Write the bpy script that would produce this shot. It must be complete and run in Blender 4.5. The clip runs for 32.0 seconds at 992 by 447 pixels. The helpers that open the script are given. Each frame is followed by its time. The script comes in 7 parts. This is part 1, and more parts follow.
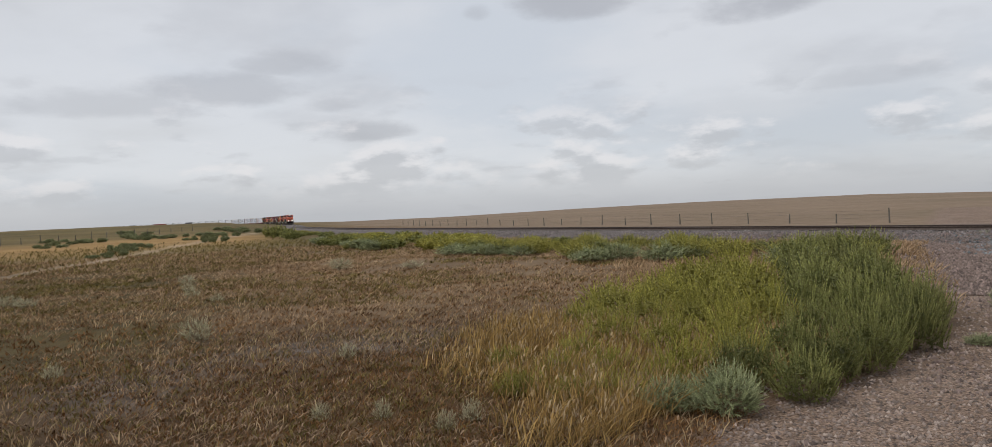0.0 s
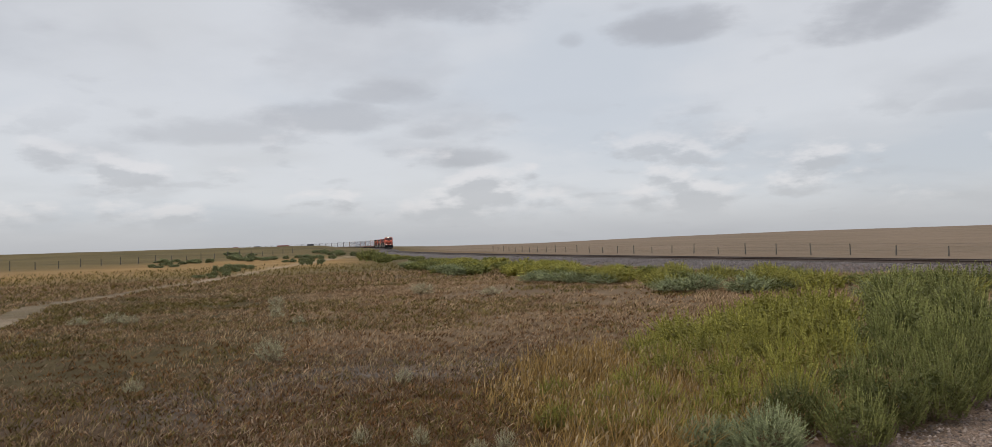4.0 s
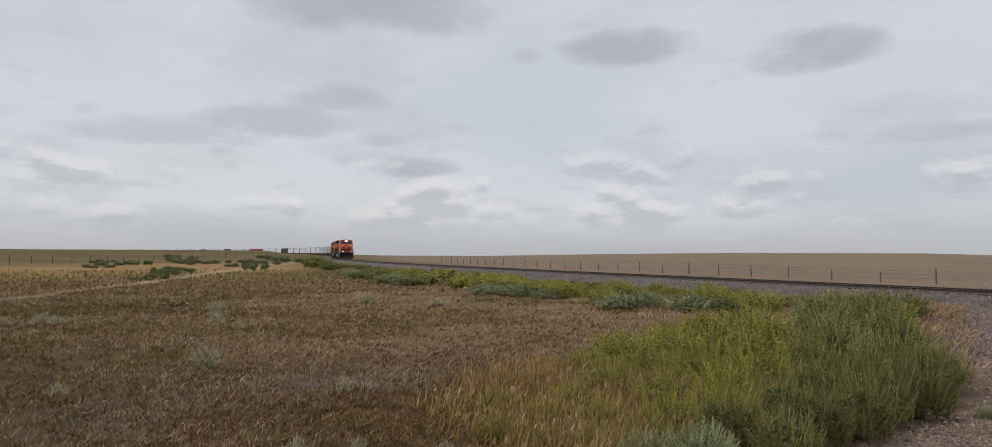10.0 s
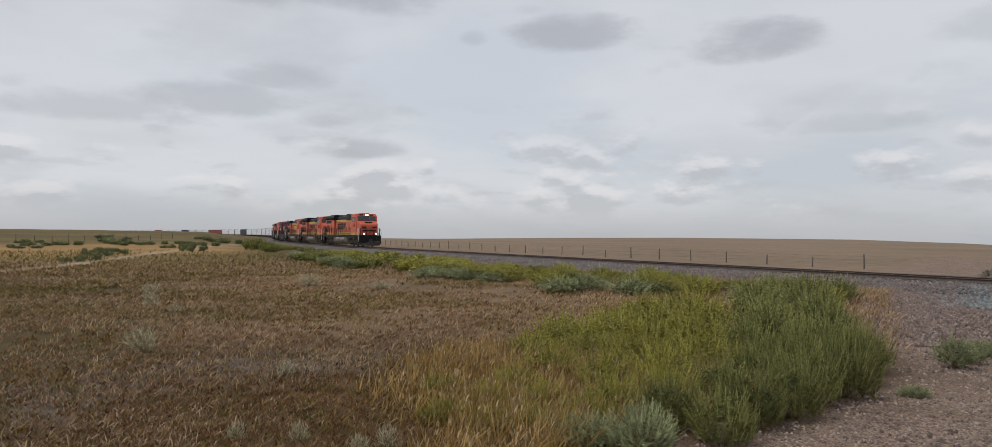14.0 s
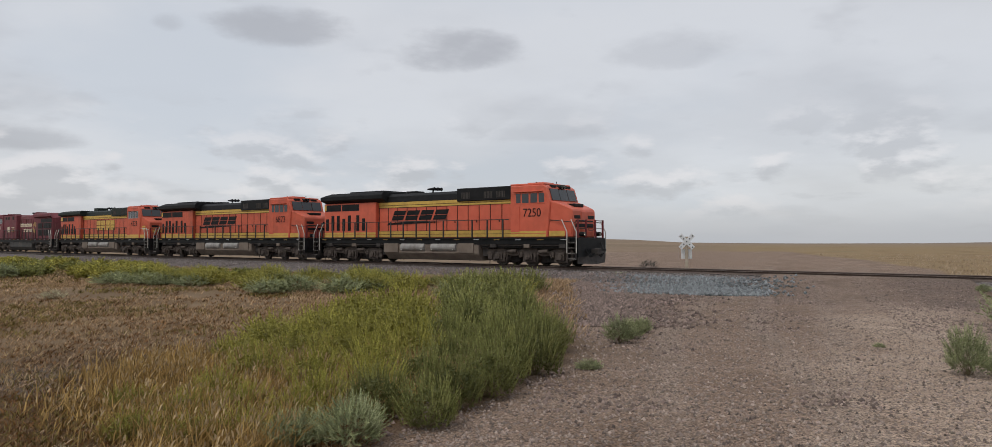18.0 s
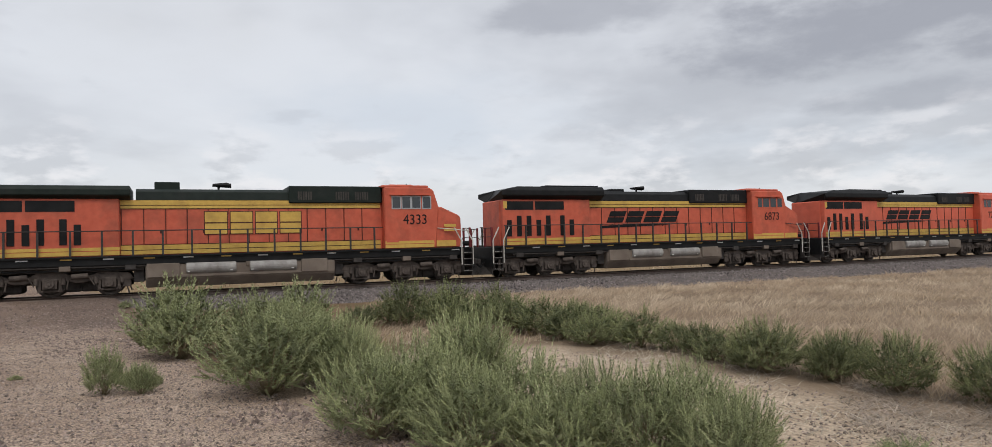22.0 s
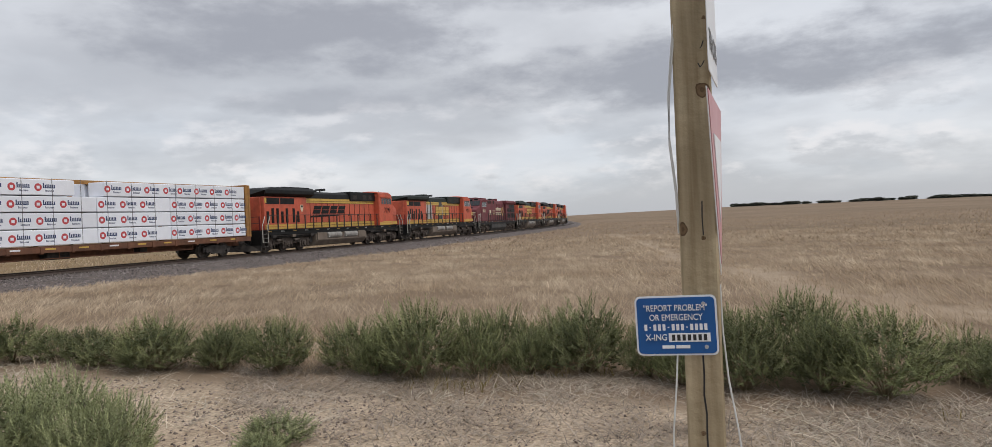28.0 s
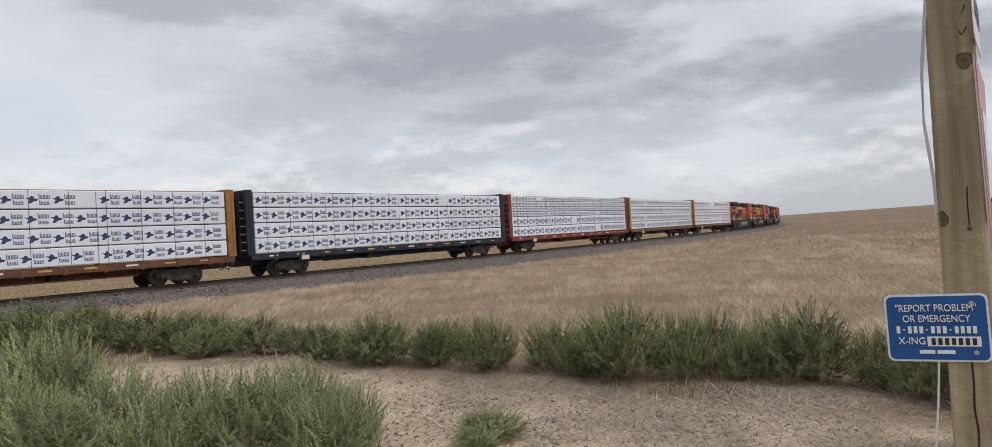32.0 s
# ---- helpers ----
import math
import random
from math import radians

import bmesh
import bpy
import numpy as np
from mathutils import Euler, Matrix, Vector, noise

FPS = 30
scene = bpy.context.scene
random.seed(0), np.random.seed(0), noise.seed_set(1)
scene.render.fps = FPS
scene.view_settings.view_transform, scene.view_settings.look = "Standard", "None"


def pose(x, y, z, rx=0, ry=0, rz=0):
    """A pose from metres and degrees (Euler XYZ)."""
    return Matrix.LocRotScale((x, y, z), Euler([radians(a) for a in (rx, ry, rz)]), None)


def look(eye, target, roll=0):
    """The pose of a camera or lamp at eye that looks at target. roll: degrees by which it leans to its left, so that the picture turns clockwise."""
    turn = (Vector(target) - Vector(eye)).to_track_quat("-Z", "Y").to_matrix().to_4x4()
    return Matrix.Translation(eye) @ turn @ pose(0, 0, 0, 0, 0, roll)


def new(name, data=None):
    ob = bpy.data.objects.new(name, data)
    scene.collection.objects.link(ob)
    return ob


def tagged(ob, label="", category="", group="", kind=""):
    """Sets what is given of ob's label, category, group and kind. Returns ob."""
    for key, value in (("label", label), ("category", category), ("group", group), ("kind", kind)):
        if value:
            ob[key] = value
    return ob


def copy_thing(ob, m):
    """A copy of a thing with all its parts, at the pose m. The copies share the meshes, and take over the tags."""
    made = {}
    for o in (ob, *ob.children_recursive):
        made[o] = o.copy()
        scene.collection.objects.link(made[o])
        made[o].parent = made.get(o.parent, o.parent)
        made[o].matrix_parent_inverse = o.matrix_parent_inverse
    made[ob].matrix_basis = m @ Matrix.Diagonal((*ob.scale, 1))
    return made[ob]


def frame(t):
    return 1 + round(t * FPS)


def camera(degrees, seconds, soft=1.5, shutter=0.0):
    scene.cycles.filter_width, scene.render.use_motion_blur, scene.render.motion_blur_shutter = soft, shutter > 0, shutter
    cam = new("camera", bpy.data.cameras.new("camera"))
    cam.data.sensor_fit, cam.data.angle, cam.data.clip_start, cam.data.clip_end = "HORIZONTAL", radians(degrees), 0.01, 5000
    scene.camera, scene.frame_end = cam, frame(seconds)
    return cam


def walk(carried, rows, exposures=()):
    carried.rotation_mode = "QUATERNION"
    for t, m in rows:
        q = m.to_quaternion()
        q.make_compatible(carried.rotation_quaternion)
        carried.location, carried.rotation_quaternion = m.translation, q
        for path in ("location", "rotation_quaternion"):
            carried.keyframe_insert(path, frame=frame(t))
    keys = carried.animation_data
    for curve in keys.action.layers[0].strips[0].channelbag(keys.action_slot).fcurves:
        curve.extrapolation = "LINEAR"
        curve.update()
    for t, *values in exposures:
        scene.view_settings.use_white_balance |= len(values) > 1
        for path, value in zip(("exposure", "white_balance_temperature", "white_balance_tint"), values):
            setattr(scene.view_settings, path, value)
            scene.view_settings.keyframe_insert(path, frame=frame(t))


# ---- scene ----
# ---- camera: seconds, place, turn ----
cam = camera(68.05, 32.0, soft=0.6)
PATH = [
    (0.0, -0.481, 0.067, 1.640, 89.13, 2.49, -0.04),
    (0.5, -0.342, 0.055, 1.651, 88.86, -0.48, -2.85),
    (1.0, -0.204, 0.083, 1.640, 88.64, 0.61, -10.00),
    (1.5, -0.092, 0.092, 1.649, 88.90, -2.00, -18.87),
    (2.0, -0.034, 0.095, 1.670, 90.40, 0.63, -8.30),
    (2.5, 0.062, 0.039, 1.663, 90.77, 0.35, 1.29),
    (3.0, 0.022, 0.042, 1.664, 90.81, 2.67, 0.49),
    (3.5, -0.015, 0.018, 1.674, 91.39, 1.39, 5.96),
    (5.5, -0.023, 0.045, 1.668, 91.40, 1.99, 7.96),
    (6.0, -0.008, 0.032, 1.670, 92.81, 1.13, 6.81),
    (6.5, -0.006, 0.055, 1.668, 91.05, 1.69, 4.85),
    (7.0, -0.006, 0.030, 1.665, 92.01, 0.21, 4.47),
    (7.5, 0.005, 0.031, 1.668, 91.33, 2.56, 3.49),
    (8.0, -0.011, 0.013, 1.676, 92.45, 0.27, 3.69),
    (8.5, 0.001, 0.019, 1.676, 92.61, 1.37, 2.71),
    (9.0, -0.000, 0.000, 1.674, 93.60, 0.51, 3.01),
    (9.5, -0.004, 0.012, 1.673, 92.26, 0.85, 3.16),
    (10.0, -0.001, 0.011, 1.670, 92.33, -0.26, 3.11),
    (10.5, -0.003, 0.012, 1.678, 92.58, 0.27, 2.11),
    (11.0, -0.004, 0.017, 1.675, 92.50, -0.30, 1.45),
    (11.5, -0.006, 0.021, 1.673, 92.00, 0.49, 1.24),
    (12.0, -0.016, 0.038, 1.675, 92.66, 0.16, 0.55),
    (12.5, -0.013, 0.041, 1.670, 92.23, 1.10, 0.71),
    (13.0, -0.008, 0.034, 1.670, 92.15, 1.25, 1.34),
    (13.5, -0.003, 0.026, 1.664, 90.93, 1.80, 2.08),
    (14.0, -0.003, 0.032, 1.665, 91.06, -0.70, -1.17),
    (14.5, 0.001, 0.036, 1.662, 90.81, -0.93, -2.62),
    (16.5, -0.009, -0.010, 1.591, 90.79, -0.00, -12.42),
    (17.0, 0.001, -0.018, 1.593, 90.18, 1.00, -14.98),
    (17.5, 0.001, -0.033, 1.598, 91.55, -0.42, -17.86),
    (18.0, 0.015, -0.034, 1.604, 91.23, 0.04, -23.39),
    (18.5, 0.005, -0.071, 1.633, 92.74, -1.82, -31.83),
    (19.0, 0.133, -0.012, 1.641, 92.94, -2.10, -42.59),
    (19.5, 0.197, 0.012, 1.636, 90.02, -1.67, -51.91),
    (20.0, 0.177, 0.020, 1.645, 90.67, 1.79, -64.79),
    (20.5, 0.181, 0.040, 1.636, 90.88, 1.16, -67.38),
    (21.0, 0.221, 0.040, 1.638, 90.96, 0.64, -69.43),
    (21.5, 0.242, 0.020, 1.643, 92.21, 1.31, -76.81),
    (22.0, 0.270, -0.006, 1.650, 91.85, 1.52, -83.47),
    (22.5, 0.258, 0.012, 1.641, 92.28, 0.76, -79.98),
    (23.0, 0.266, 0.012, 1.634, 91.13, 1.04, -79.00),
    (23.5, 0.277, -0.042, 1.639, 91.26, 1.42, -83.23),
    (24.0, 0.280, -0.130, 1.630, 90.62, 1.43, -95.67),
    (24.5, 0.236, -0.182, 1.616, 90.68, 1.47, -103.59),
    (26.5, 0.091, -0.144, 1.653, 90.18, 1.09, -115.78),
    (27.0, 0.090, -0.172, 1.654, 90.47, 1.25, -119.25),
    (27.5, 0.074, -0.214, 1.655, 90.03, 1.52, -124.31),
    (28.0, 0.054, -0.233, 1.657, 89.80, 2.45, -127.00),
    (28.5, 0.052, -0.244, 1.658, 89.84, 1.81, -128.38),
    (29.0, 0.060, -0.226, 1.652, 89.11, 0.80, -128.05),
    (29.5, 0.090, -0.185, 1.655, 89.75, 1.03, -123.86),
    (30.0, 0.119, -0.172, 1.646, 89.54, -0.37, -121.03),
    (30.5, 0.111, -0.174, 1.645, 89.02, 0.24, -120.86),
    (31.0, 0.113, -0.176, 1.644, 88.68, 1.01, -118.06),
    (31.5, 0.093, -0.142, 1.652, 88.72, 2.46, -111.84),
    (32.0, 0.129, -0.157, 1.631, 90.88, 3.37, -112.00),
]
walk(cam, [(t, pose(x, y, z, rx, ry, rz)) for t, x, y, z, rx, ry, rz in PATH],
     exposures=[(0, -0.06), (2, 0.06), (3, -0.06), (6, -0.14), (12, -0.16), (14.5, -0.12), (17, -0.18), (18, -0.10), (19, -0.02), (23, 0.06), (32, 0.04)])

# ---- light: a bright overcast sky with soft cloud banks, and a weak veiled sun ----
world = bpy.data.worlds.new("sky")
scene.world = world
world.use_nodes = True
wn, wl = world.node_tree.nodes, world.node_tree.links
wn.clear()


def wnode(kind, **values):
    n = wn.new(kind)
    for key, value in values.items():
        n.inputs[key].default_value = value
    return n


w_out, w_bg = wn.new("ShaderNodeOutputWorld"), wn.new("ShaderNodeBackground")
w_sky = wn.new("ShaderNodeTexSky")
w_sky.sky_type, w_sky.sun_disc = "NISHITA", False
w_sky.sun_elevation, w_sky.sun_rotation = radians(55), radians(-110)
w_dir = wn.new("ShaderNodeTexCoord")
w_sep = wn.new("ShaderNodeSeparateXYZ")
wl.new(w_dir.outputs["Generated"], w_sep.inputs[0])
# clouds lie on a flat layer overhead: direction divided by its height
w_up = wn.new("ShaderNodeMath"); w_up.operation = "ADD"; w_up.inputs[1].default_value = 0.20
w_max = wn.new("ShaderNodeMath"); w_max.operation = "MAXIMUM"; w_max.inputs[1].default_value = 0.0
wl.new(w_sep.outputs["Z"], w_max.inputs[0]); wl.new(w_max.outputs[0], w_up.inputs[0])
w_div = wn.new("ShaderNodeVectorMath"); w_div.operation = "DIVIDE"
w_cmb = wn.new("ShaderNodeCombineXYZ")
for k in range(3):
    wl.new(w_up.outputs[0], w_cmb.inputs[k])
wl.new(w_dir.outputs["Generated"], w_div.inputs[0]); wl.new(w_cmb.outputs[0], w_div.inputs[1])
w_map = wn.new("ShaderNodeMapping"); w_map.inputs["Location"].default_value = (3.1, 7.7, 0.4)
wl.new(w_div.outputs[0], w_map.inputs["Vector"])
w_low = wn.new("ShaderNodeMapping"); w_low.inputs["Scale"].default_value = (1.0, 1.0, 2.6)
wl.new(w_dir.outputs["Generated"], w_low.inputs["Vector"])


def wnoise(vector, scale, detail, rough, shift=(0, 0, 0)):
    m = wn.new("ShaderNodeMapping"); m.inputs["Location"].default_value = shift
    n = wnode("ShaderNodeTexNoise", Scale=scale, Detail=detail, Roughness=rough)
    wl.new(vector, m.inputs["Vector"]); wl.new(m.outputs[0], n.inputs["Vector"])
    return n.outputs["Fac"]


def wramp(source, stops):
    r = wn.new("ShaderNodeValToRGB")
    r.color_ramp.interpolation = "EASE"
    while len(r.color_ramp.elements) < len(stops):
        r.color_ramp.elements.new(0.5)
    for e, (at, c) in zip(r.color_ramp.elements, stops):
        e.position, e.color = at, (*c, 1)
    wl.new(source, r.inputs[0])
    return r.outputs[0]


def wmix(kind, fac, a, b):
    m = wn.new("ShaderNodeMix")
    m.data_type, m.blend_type = "RGBA", kind
    for value, socket in ((fac, m.inputs[0]), (a, m.inputs[6]), (b, m.inputs[7])):
        if isinstance(value, (int, float)):
            socket.default_value = value
        elif isinstance(value, tuple):
            socket.default_value = (*value, 1)
        else:
            wl.new(value, socket)
    return m.outputs[2]


def wrange(source, a, b, c, d):
    m = wn.new("ShaderNodeMapRange")
    m.interpolation_type = "SMOOTHSTEP"
    for k, value in enumerate((a, b, c, d)):
        m.inputs[k + 1].default_value = value
    wl.new(source, m.inputs[0])
    return m.outputs[0]


def wmath(kind, a, b):
    m = wn.new("ShaderNodeMath"); m.operation = kind
    for value, socket in ((a, m.inputs[0]), (b, m.inputs[1])):
        if isinstance(value, (int, float)):
            socket.default_value = value
        else:
            wl.new(value, socket)
    return m.outputs[0]


# the weather thickens towards the south-east
w_dot = wn.new("ShaderNodeVectorMath"); w_dot.operation = "DOT_PRODUCT"; w_dot.inputs[1].default_value = (0.84, -0.54, 0.0)
wl.new(w_dir.outputs["Generated"], w_dot.inputs[0])
w_thick = wrange(w_dot.outputs["Value"], 0.35, 0.95, 0.35, 1.0)
w_dot2 = wn.new("ShaderNodeVectorMath"); w_dot2.operation = "DOT_PRODUCT"; w_dot2.inputs[1].default_value = (0.44, -0.84, 0.32)
wl.new(w_dir.outputs["Generated"], w_dot2.inputs[0])
w_south = wrange(w_dot2.outputs["Value"], 0.80, 0.98, 0.0, 1.0)
# a bright thin veil with faint blue gaps
w_c = wramp(wnoise(w_map.outputs[0], 0.8, 6.0, 0.5), [(0.30, (0.62, 0.655, 0.71)), (0.50, (0.70, 0.715, 0.75)), (0.72, (0.66, 0.668, 0.69))])
# broad grey banks
w_bank = wrange(wmath("ADD", wnoise(w_map.outputs[0], 0.55, 6.0, 0.55, (5.2, 1.4, 0.0)), wmath("ADD", wmath("MULTIPLY", w_thick, 0.05), wmath("MULTIPLY", w_south, 0.09))), 0.48, 0.66, 0.0, 1.0)
w_c = wmix("MIX", wmath("MULTIPLY", w_bank, wmath("MULTIPLY", w_thick, 0.55)), w_c, (0.33, 0.34, 0.375))
# small soft grey cloudlets under the veil
w_puff = wrange(wnoise(w_map.outputs[0], 1.5, 5.0, 0.5, (1.1, 8.3, 0.0)), 0.55, 0.74, 0.0, 0.34)
w_c = wmix("MIX", w_puff, w_c, (0.45, 0.455, 0.485))
w_small = wrange(wnoise(w_map.outputs[0], 3.6, 4.0, 0.5, (2.4, 5.3, 0.0)), 0.60, 0.74, 0.0, 0.28)
w_c = wmix("MIX", w_small, w_c, (0.46, 0.465, 0.495))
# single clouds: bearing, height and half their breadth and depth in degrees, and how grey they are
w_rag = wmath("MULTIPLY", wmath("SUBTRACT", wnoise(w_low.outputs[0], 9.0, 7.0, 0.6, (4.0, 1.0, 2.0)), 0.5), 3.2)


def wdot(v):
    k = wn.new("ShaderNodeVectorMath"); k.operation = "DOT_PRODUCT"; k.inputs[1].default_value = v
    wl.new(w_dir.outputs["Generated"], k.inputs[0])
    return k.outputs["Value"]


def cloud(bearing, height, broad, deep, grey):
    """Where one ragged cloud lies on the sky dome, flatter below than above."""
    a, e = radians(bearing), radians(height)
    ahead = Vector((math.sin(a) * math.cos(e), math.cos(a) * math.cos(e), math.sin(e)))
    right = Vector((math.cos(a), -math.sin(a), 0))
    up = right.cross(ahead)
    across, rise = wdot(right / math.tan(radians(broad))), wdot(up / math.tan(radians(deep)))
    rise = wmath("MULTIPLY", rise, wrange(rise, -0.05, 0.05, 1.6, 1.0))
    d = wmath("ADD", wmath("ADD", wmath("MULTIPLY", across, across), wmath("MULTIPLY", rise, rise)), wmath("MULTIPLY", wmath("SUBTRACT", 1.0, wdot(ahead)), 3.0))
    return wrange(wmath("ADD", d, w_rag), 1.35, 0.0, 0.0, grey)


for bank, tint in ((((112, 14.0, 15, 4.6, 0.9), (92, 17.5, 8, 2.6, 0.6), (116, 9.4, 9, 1.5, 0.6), (146, 10.2, 24, 3.4, 0.95), (134, 17.5, 14, 3.0, 0.75), (100, 21, 12, 4, 0.6), (170, 15, 16, 5, 0.7)), (0.335, 0.34, 0.375)),
                   (((-13.0, 18.4, 10.0, 2.8, 0.7), (6.8, 15.3, 5.2, 1.7, 0.7), (20.5, 14.2, 4.6, 2.1, 0.75), (-20.0, 9.5, 6.5, 1.6, 0.55), (-15.5, 11.6, 4.0, 1.4, 0.5), (-9.3, 6.6, 3.6, 1.1, 0.65), (-0.7, 15.0, 1.2, 0.8, 0.4), (-12.4, 8.6, 2.4, 0.8, 0.4), (36.5, 14.0, 5.0, 1.9, 0.35), (90.6, 8.6, 4.0, 1.2, 0.4), (-28, 8.4, 7, 1.3, 0.4), (27, 8.2, 4.5, 1.0, 0.35), (139, 5.2, 4, 1.2, 0.4), (124, 6.4, 5, 1.2, 0.35)), (0.43, 0.435, 0.465))):
    cover = None
    for row in bank:
        cover = cloud(*row) if cover is None else wmath("MAXIMUM", cover, cloud(*row))
    w_c = wmix("MIX", cover, w_c, tint)
# heaped clouds low over the horizon: pale heads over grey feet
w_band = wmath("MULTIPLY", wrange(w_sep.outputs["Z"], 0.012, 0.05, 0.0, 1.0), wrange(w_sep.outputs["Z"], 0.20, 0.09, 0.0, 1.0))
w_head = wrange(wnoise(w_low.outputs[0], 8.5, 6.0, 0.55), 0.50, 0.64, 0.0, 1.0)
w_foot = wrange(wnoise(w_low.outputs[0], 8.5, 6.0, 0.55, (0.0, 0.0, 0.035)), 0.52, 0.64, 0.0, 1.0)
w_c = wmix("MIX", wmath("MULTIPLY", wmath("MULTIPLY", w_foot, w_band), 0.65), w_c, (0.50, 0.505, 0.535))
w_c = wmix("MIX", wmath("MULTIPLY", wmath("MULTIPLY", w_head, w_band), wmath("MULTIPLY", wmath("SUBTRACT", 1.0, w_foot), 0.75)), w_c, (0.80, 0.78, 0.795))
# towards the horizon the layers run together into a pale haze
w_c = wmix("MIX", wrange(w_sep.outputs["Z"], 0.0, 0.07, 0.8, 0.0), w_c, (0.47, 0.485, 0.52))
w_blue = wmix("MULTIPLY", 1.0, w_sky.outputs[0], (0.12, 0.12, 0.12))
w_c = wmix("MIX", 0.10, w_c, w_blue)
wl.new(w_c, w_bg.inputs["Color"])
w_bg.inputs["Strength"].default_value = 1.06
wl.new(w_bg.outputs[0], w_out.inputs[0])

sun = new("sun", bpy.data.lights.new("sun", "SUN"))
sun.data.energy, sun.data.angle, sun.data.color = 1.1, radians(18), (1.0, 0.96, 0.90)
sun.matrix_world = look((-40, -15, 60), (0, 0, 0))

# ---- materials ----
def material(name, c1, c2=None, rough=0.8, scale=6.0, metal=0.0, bump=0.0, bump_scale=60.0, dirt=None, dirt_amount=0.0, dirt_scale=1.2, island=0.0, obj=0.0, spec=0.4, detail=6.0, coords="Object", thin=0.0, stretch=1.0, tone=0.0):
    """Two tones in fine grain, an optional second, larger scale of dirt, random per piece, and a fine relief."""
    m = bpy.data.materials.new(name)
    m.use_nodes = True
    nt = m.node_tree
    n, l = nt.nodes, nt.links
    b = n["Principled BSDF"]
    b.inputs["Roughness"].default_value, b.inputs["Metallic"].default_value = rough, metal
    b.inputs["Specular IOR Level"].default_value = spec
    c2 = c2 or tuple(min(1, v * 1.25) for v in c1)
    tc = n.new("ShaderNodeTexCoord")
    t = n.new("ShaderNodeTexNoise")
    t.inputs["Scale"].default_value, t.inputs["Detail"].default_value = scale, detail
    grain = n.new("ShaderNodeMapping")
    grain.inputs["Scale"].default_value = (1, 1, stretch)
    l.new(tc.outputs[coords], grain.inputs["Vector"])
    l.new(grain.outputs[0], t.inputs["Vector"])
    r = n.new("ShaderNodeValToRGB")
    r.color_ramp.elements[0].position, r.color_ramp.elements[1].position = 0.32, 0.68
    r.color_ramp.elements[0].color, r.color_ramp.elements[1].color = (*c1, 1), (*c2, 1)
    l.new(t.outputs["Fac"], r.inputs[0])
    col = r.outputs[0]

    def mix(kind, fac, a, bcol):
        k = n.new("ShaderNodeMix")
        k.data_type, k.blend_type = "RGBA", kind
        if isinstance(fac, float):
            k.inputs[0].default_value = fac
        else:
            l.new(fac, k.inputs[0])
        l.new(a, k.inputs[6])
        if isinstance(bcol, tuple):
            k.inputs[7].default_value = (*bcol, 1)
        else:
            l.new(bcol, k.inputs[7])
        return k.outputs[2]

    if dirt:
        d = n.new("ShaderNodeTexNoise")
        d.inputs["Scale"].default_value, d.inputs["Detail"].default_value, d.inputs["Roughness"].default_value = dirt_scale, 8.0, 0.65
        l.new(tc.outputs[coords], d.inputs["Vector"])
        dr = n.new("ShaderNodeMapRange")
        dr.inputs[1].default_value, dr.inputs[2].default_value, dr.inputs[4].default_value = 0.45, 0.72, dirt_amount
        l.new(d.outputs["Fac"], dr.inputs[0])
        col = mix("MIX", dr.outputs[0], col, dirt)
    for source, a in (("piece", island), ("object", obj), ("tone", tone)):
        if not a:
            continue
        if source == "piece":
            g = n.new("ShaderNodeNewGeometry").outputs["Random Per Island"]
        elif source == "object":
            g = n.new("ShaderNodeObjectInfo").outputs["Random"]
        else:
            # tone varies by plume, pales towards tips and paints shade on inner leaves
            tone_attr = n.new("ShaderNodeAttribute")
            tone_attr.attribute_name = "tone"
            g = tone_attr.outputs["Fac"]
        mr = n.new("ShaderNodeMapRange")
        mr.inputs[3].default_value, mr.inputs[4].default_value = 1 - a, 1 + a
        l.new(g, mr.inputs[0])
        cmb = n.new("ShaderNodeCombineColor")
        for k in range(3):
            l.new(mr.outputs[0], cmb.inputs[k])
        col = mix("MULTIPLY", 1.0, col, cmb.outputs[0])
    l.new(col, b.inputs["Base Color"])
    if bump:
        t2 = n.new("ShaderNodeTexNoise")
        t2.inputs["Scale"].default_value, t2.inputs["Detail"].default_value = bump_scale, 5.0
        l.new(tc.outputs[coords], t2.inputs["Vector"])
        bp = n.new("ShaderNodeBump")
        bp.inputs["Strength"].default_value, bp.inputs["Distance"].default_value = bump, 0.02
        l.new(t2.outputs["Fac"], bp.inputs["Height"])
        l.new(bp.outputs[0], b.inputs["Normal"])
    if thin:
        # leaves let part of the light through
        tr, ms = n.new("ShaderNodeBsdfTranslucent"), n.new("ShaderNodeMixShader")
        ms.inputs[0].default_value = thin
        l.new(col, tr.inputs["Color"])
        l.new(b.outputs[0], ms.inputs[1])
        l.new(tr.outputs[0], ms.inputs[2])
        l.new(ms.outputs[0], n["Material Output"].inputs["Surface"])
    return m


def glow(name, colour, strength):
    m = bpy.data.materials.new(name)
    m.use_nodes = True
    b = m.node_tree.nodes["Principled BSDF"]
    b.inputs["Base Color"].default_value = (*colour, 1)
    b.inputs["Emission Color"].default_value = (*colour, 1)
    b.inputs["Emission Strength"].default_value = strength
    return m


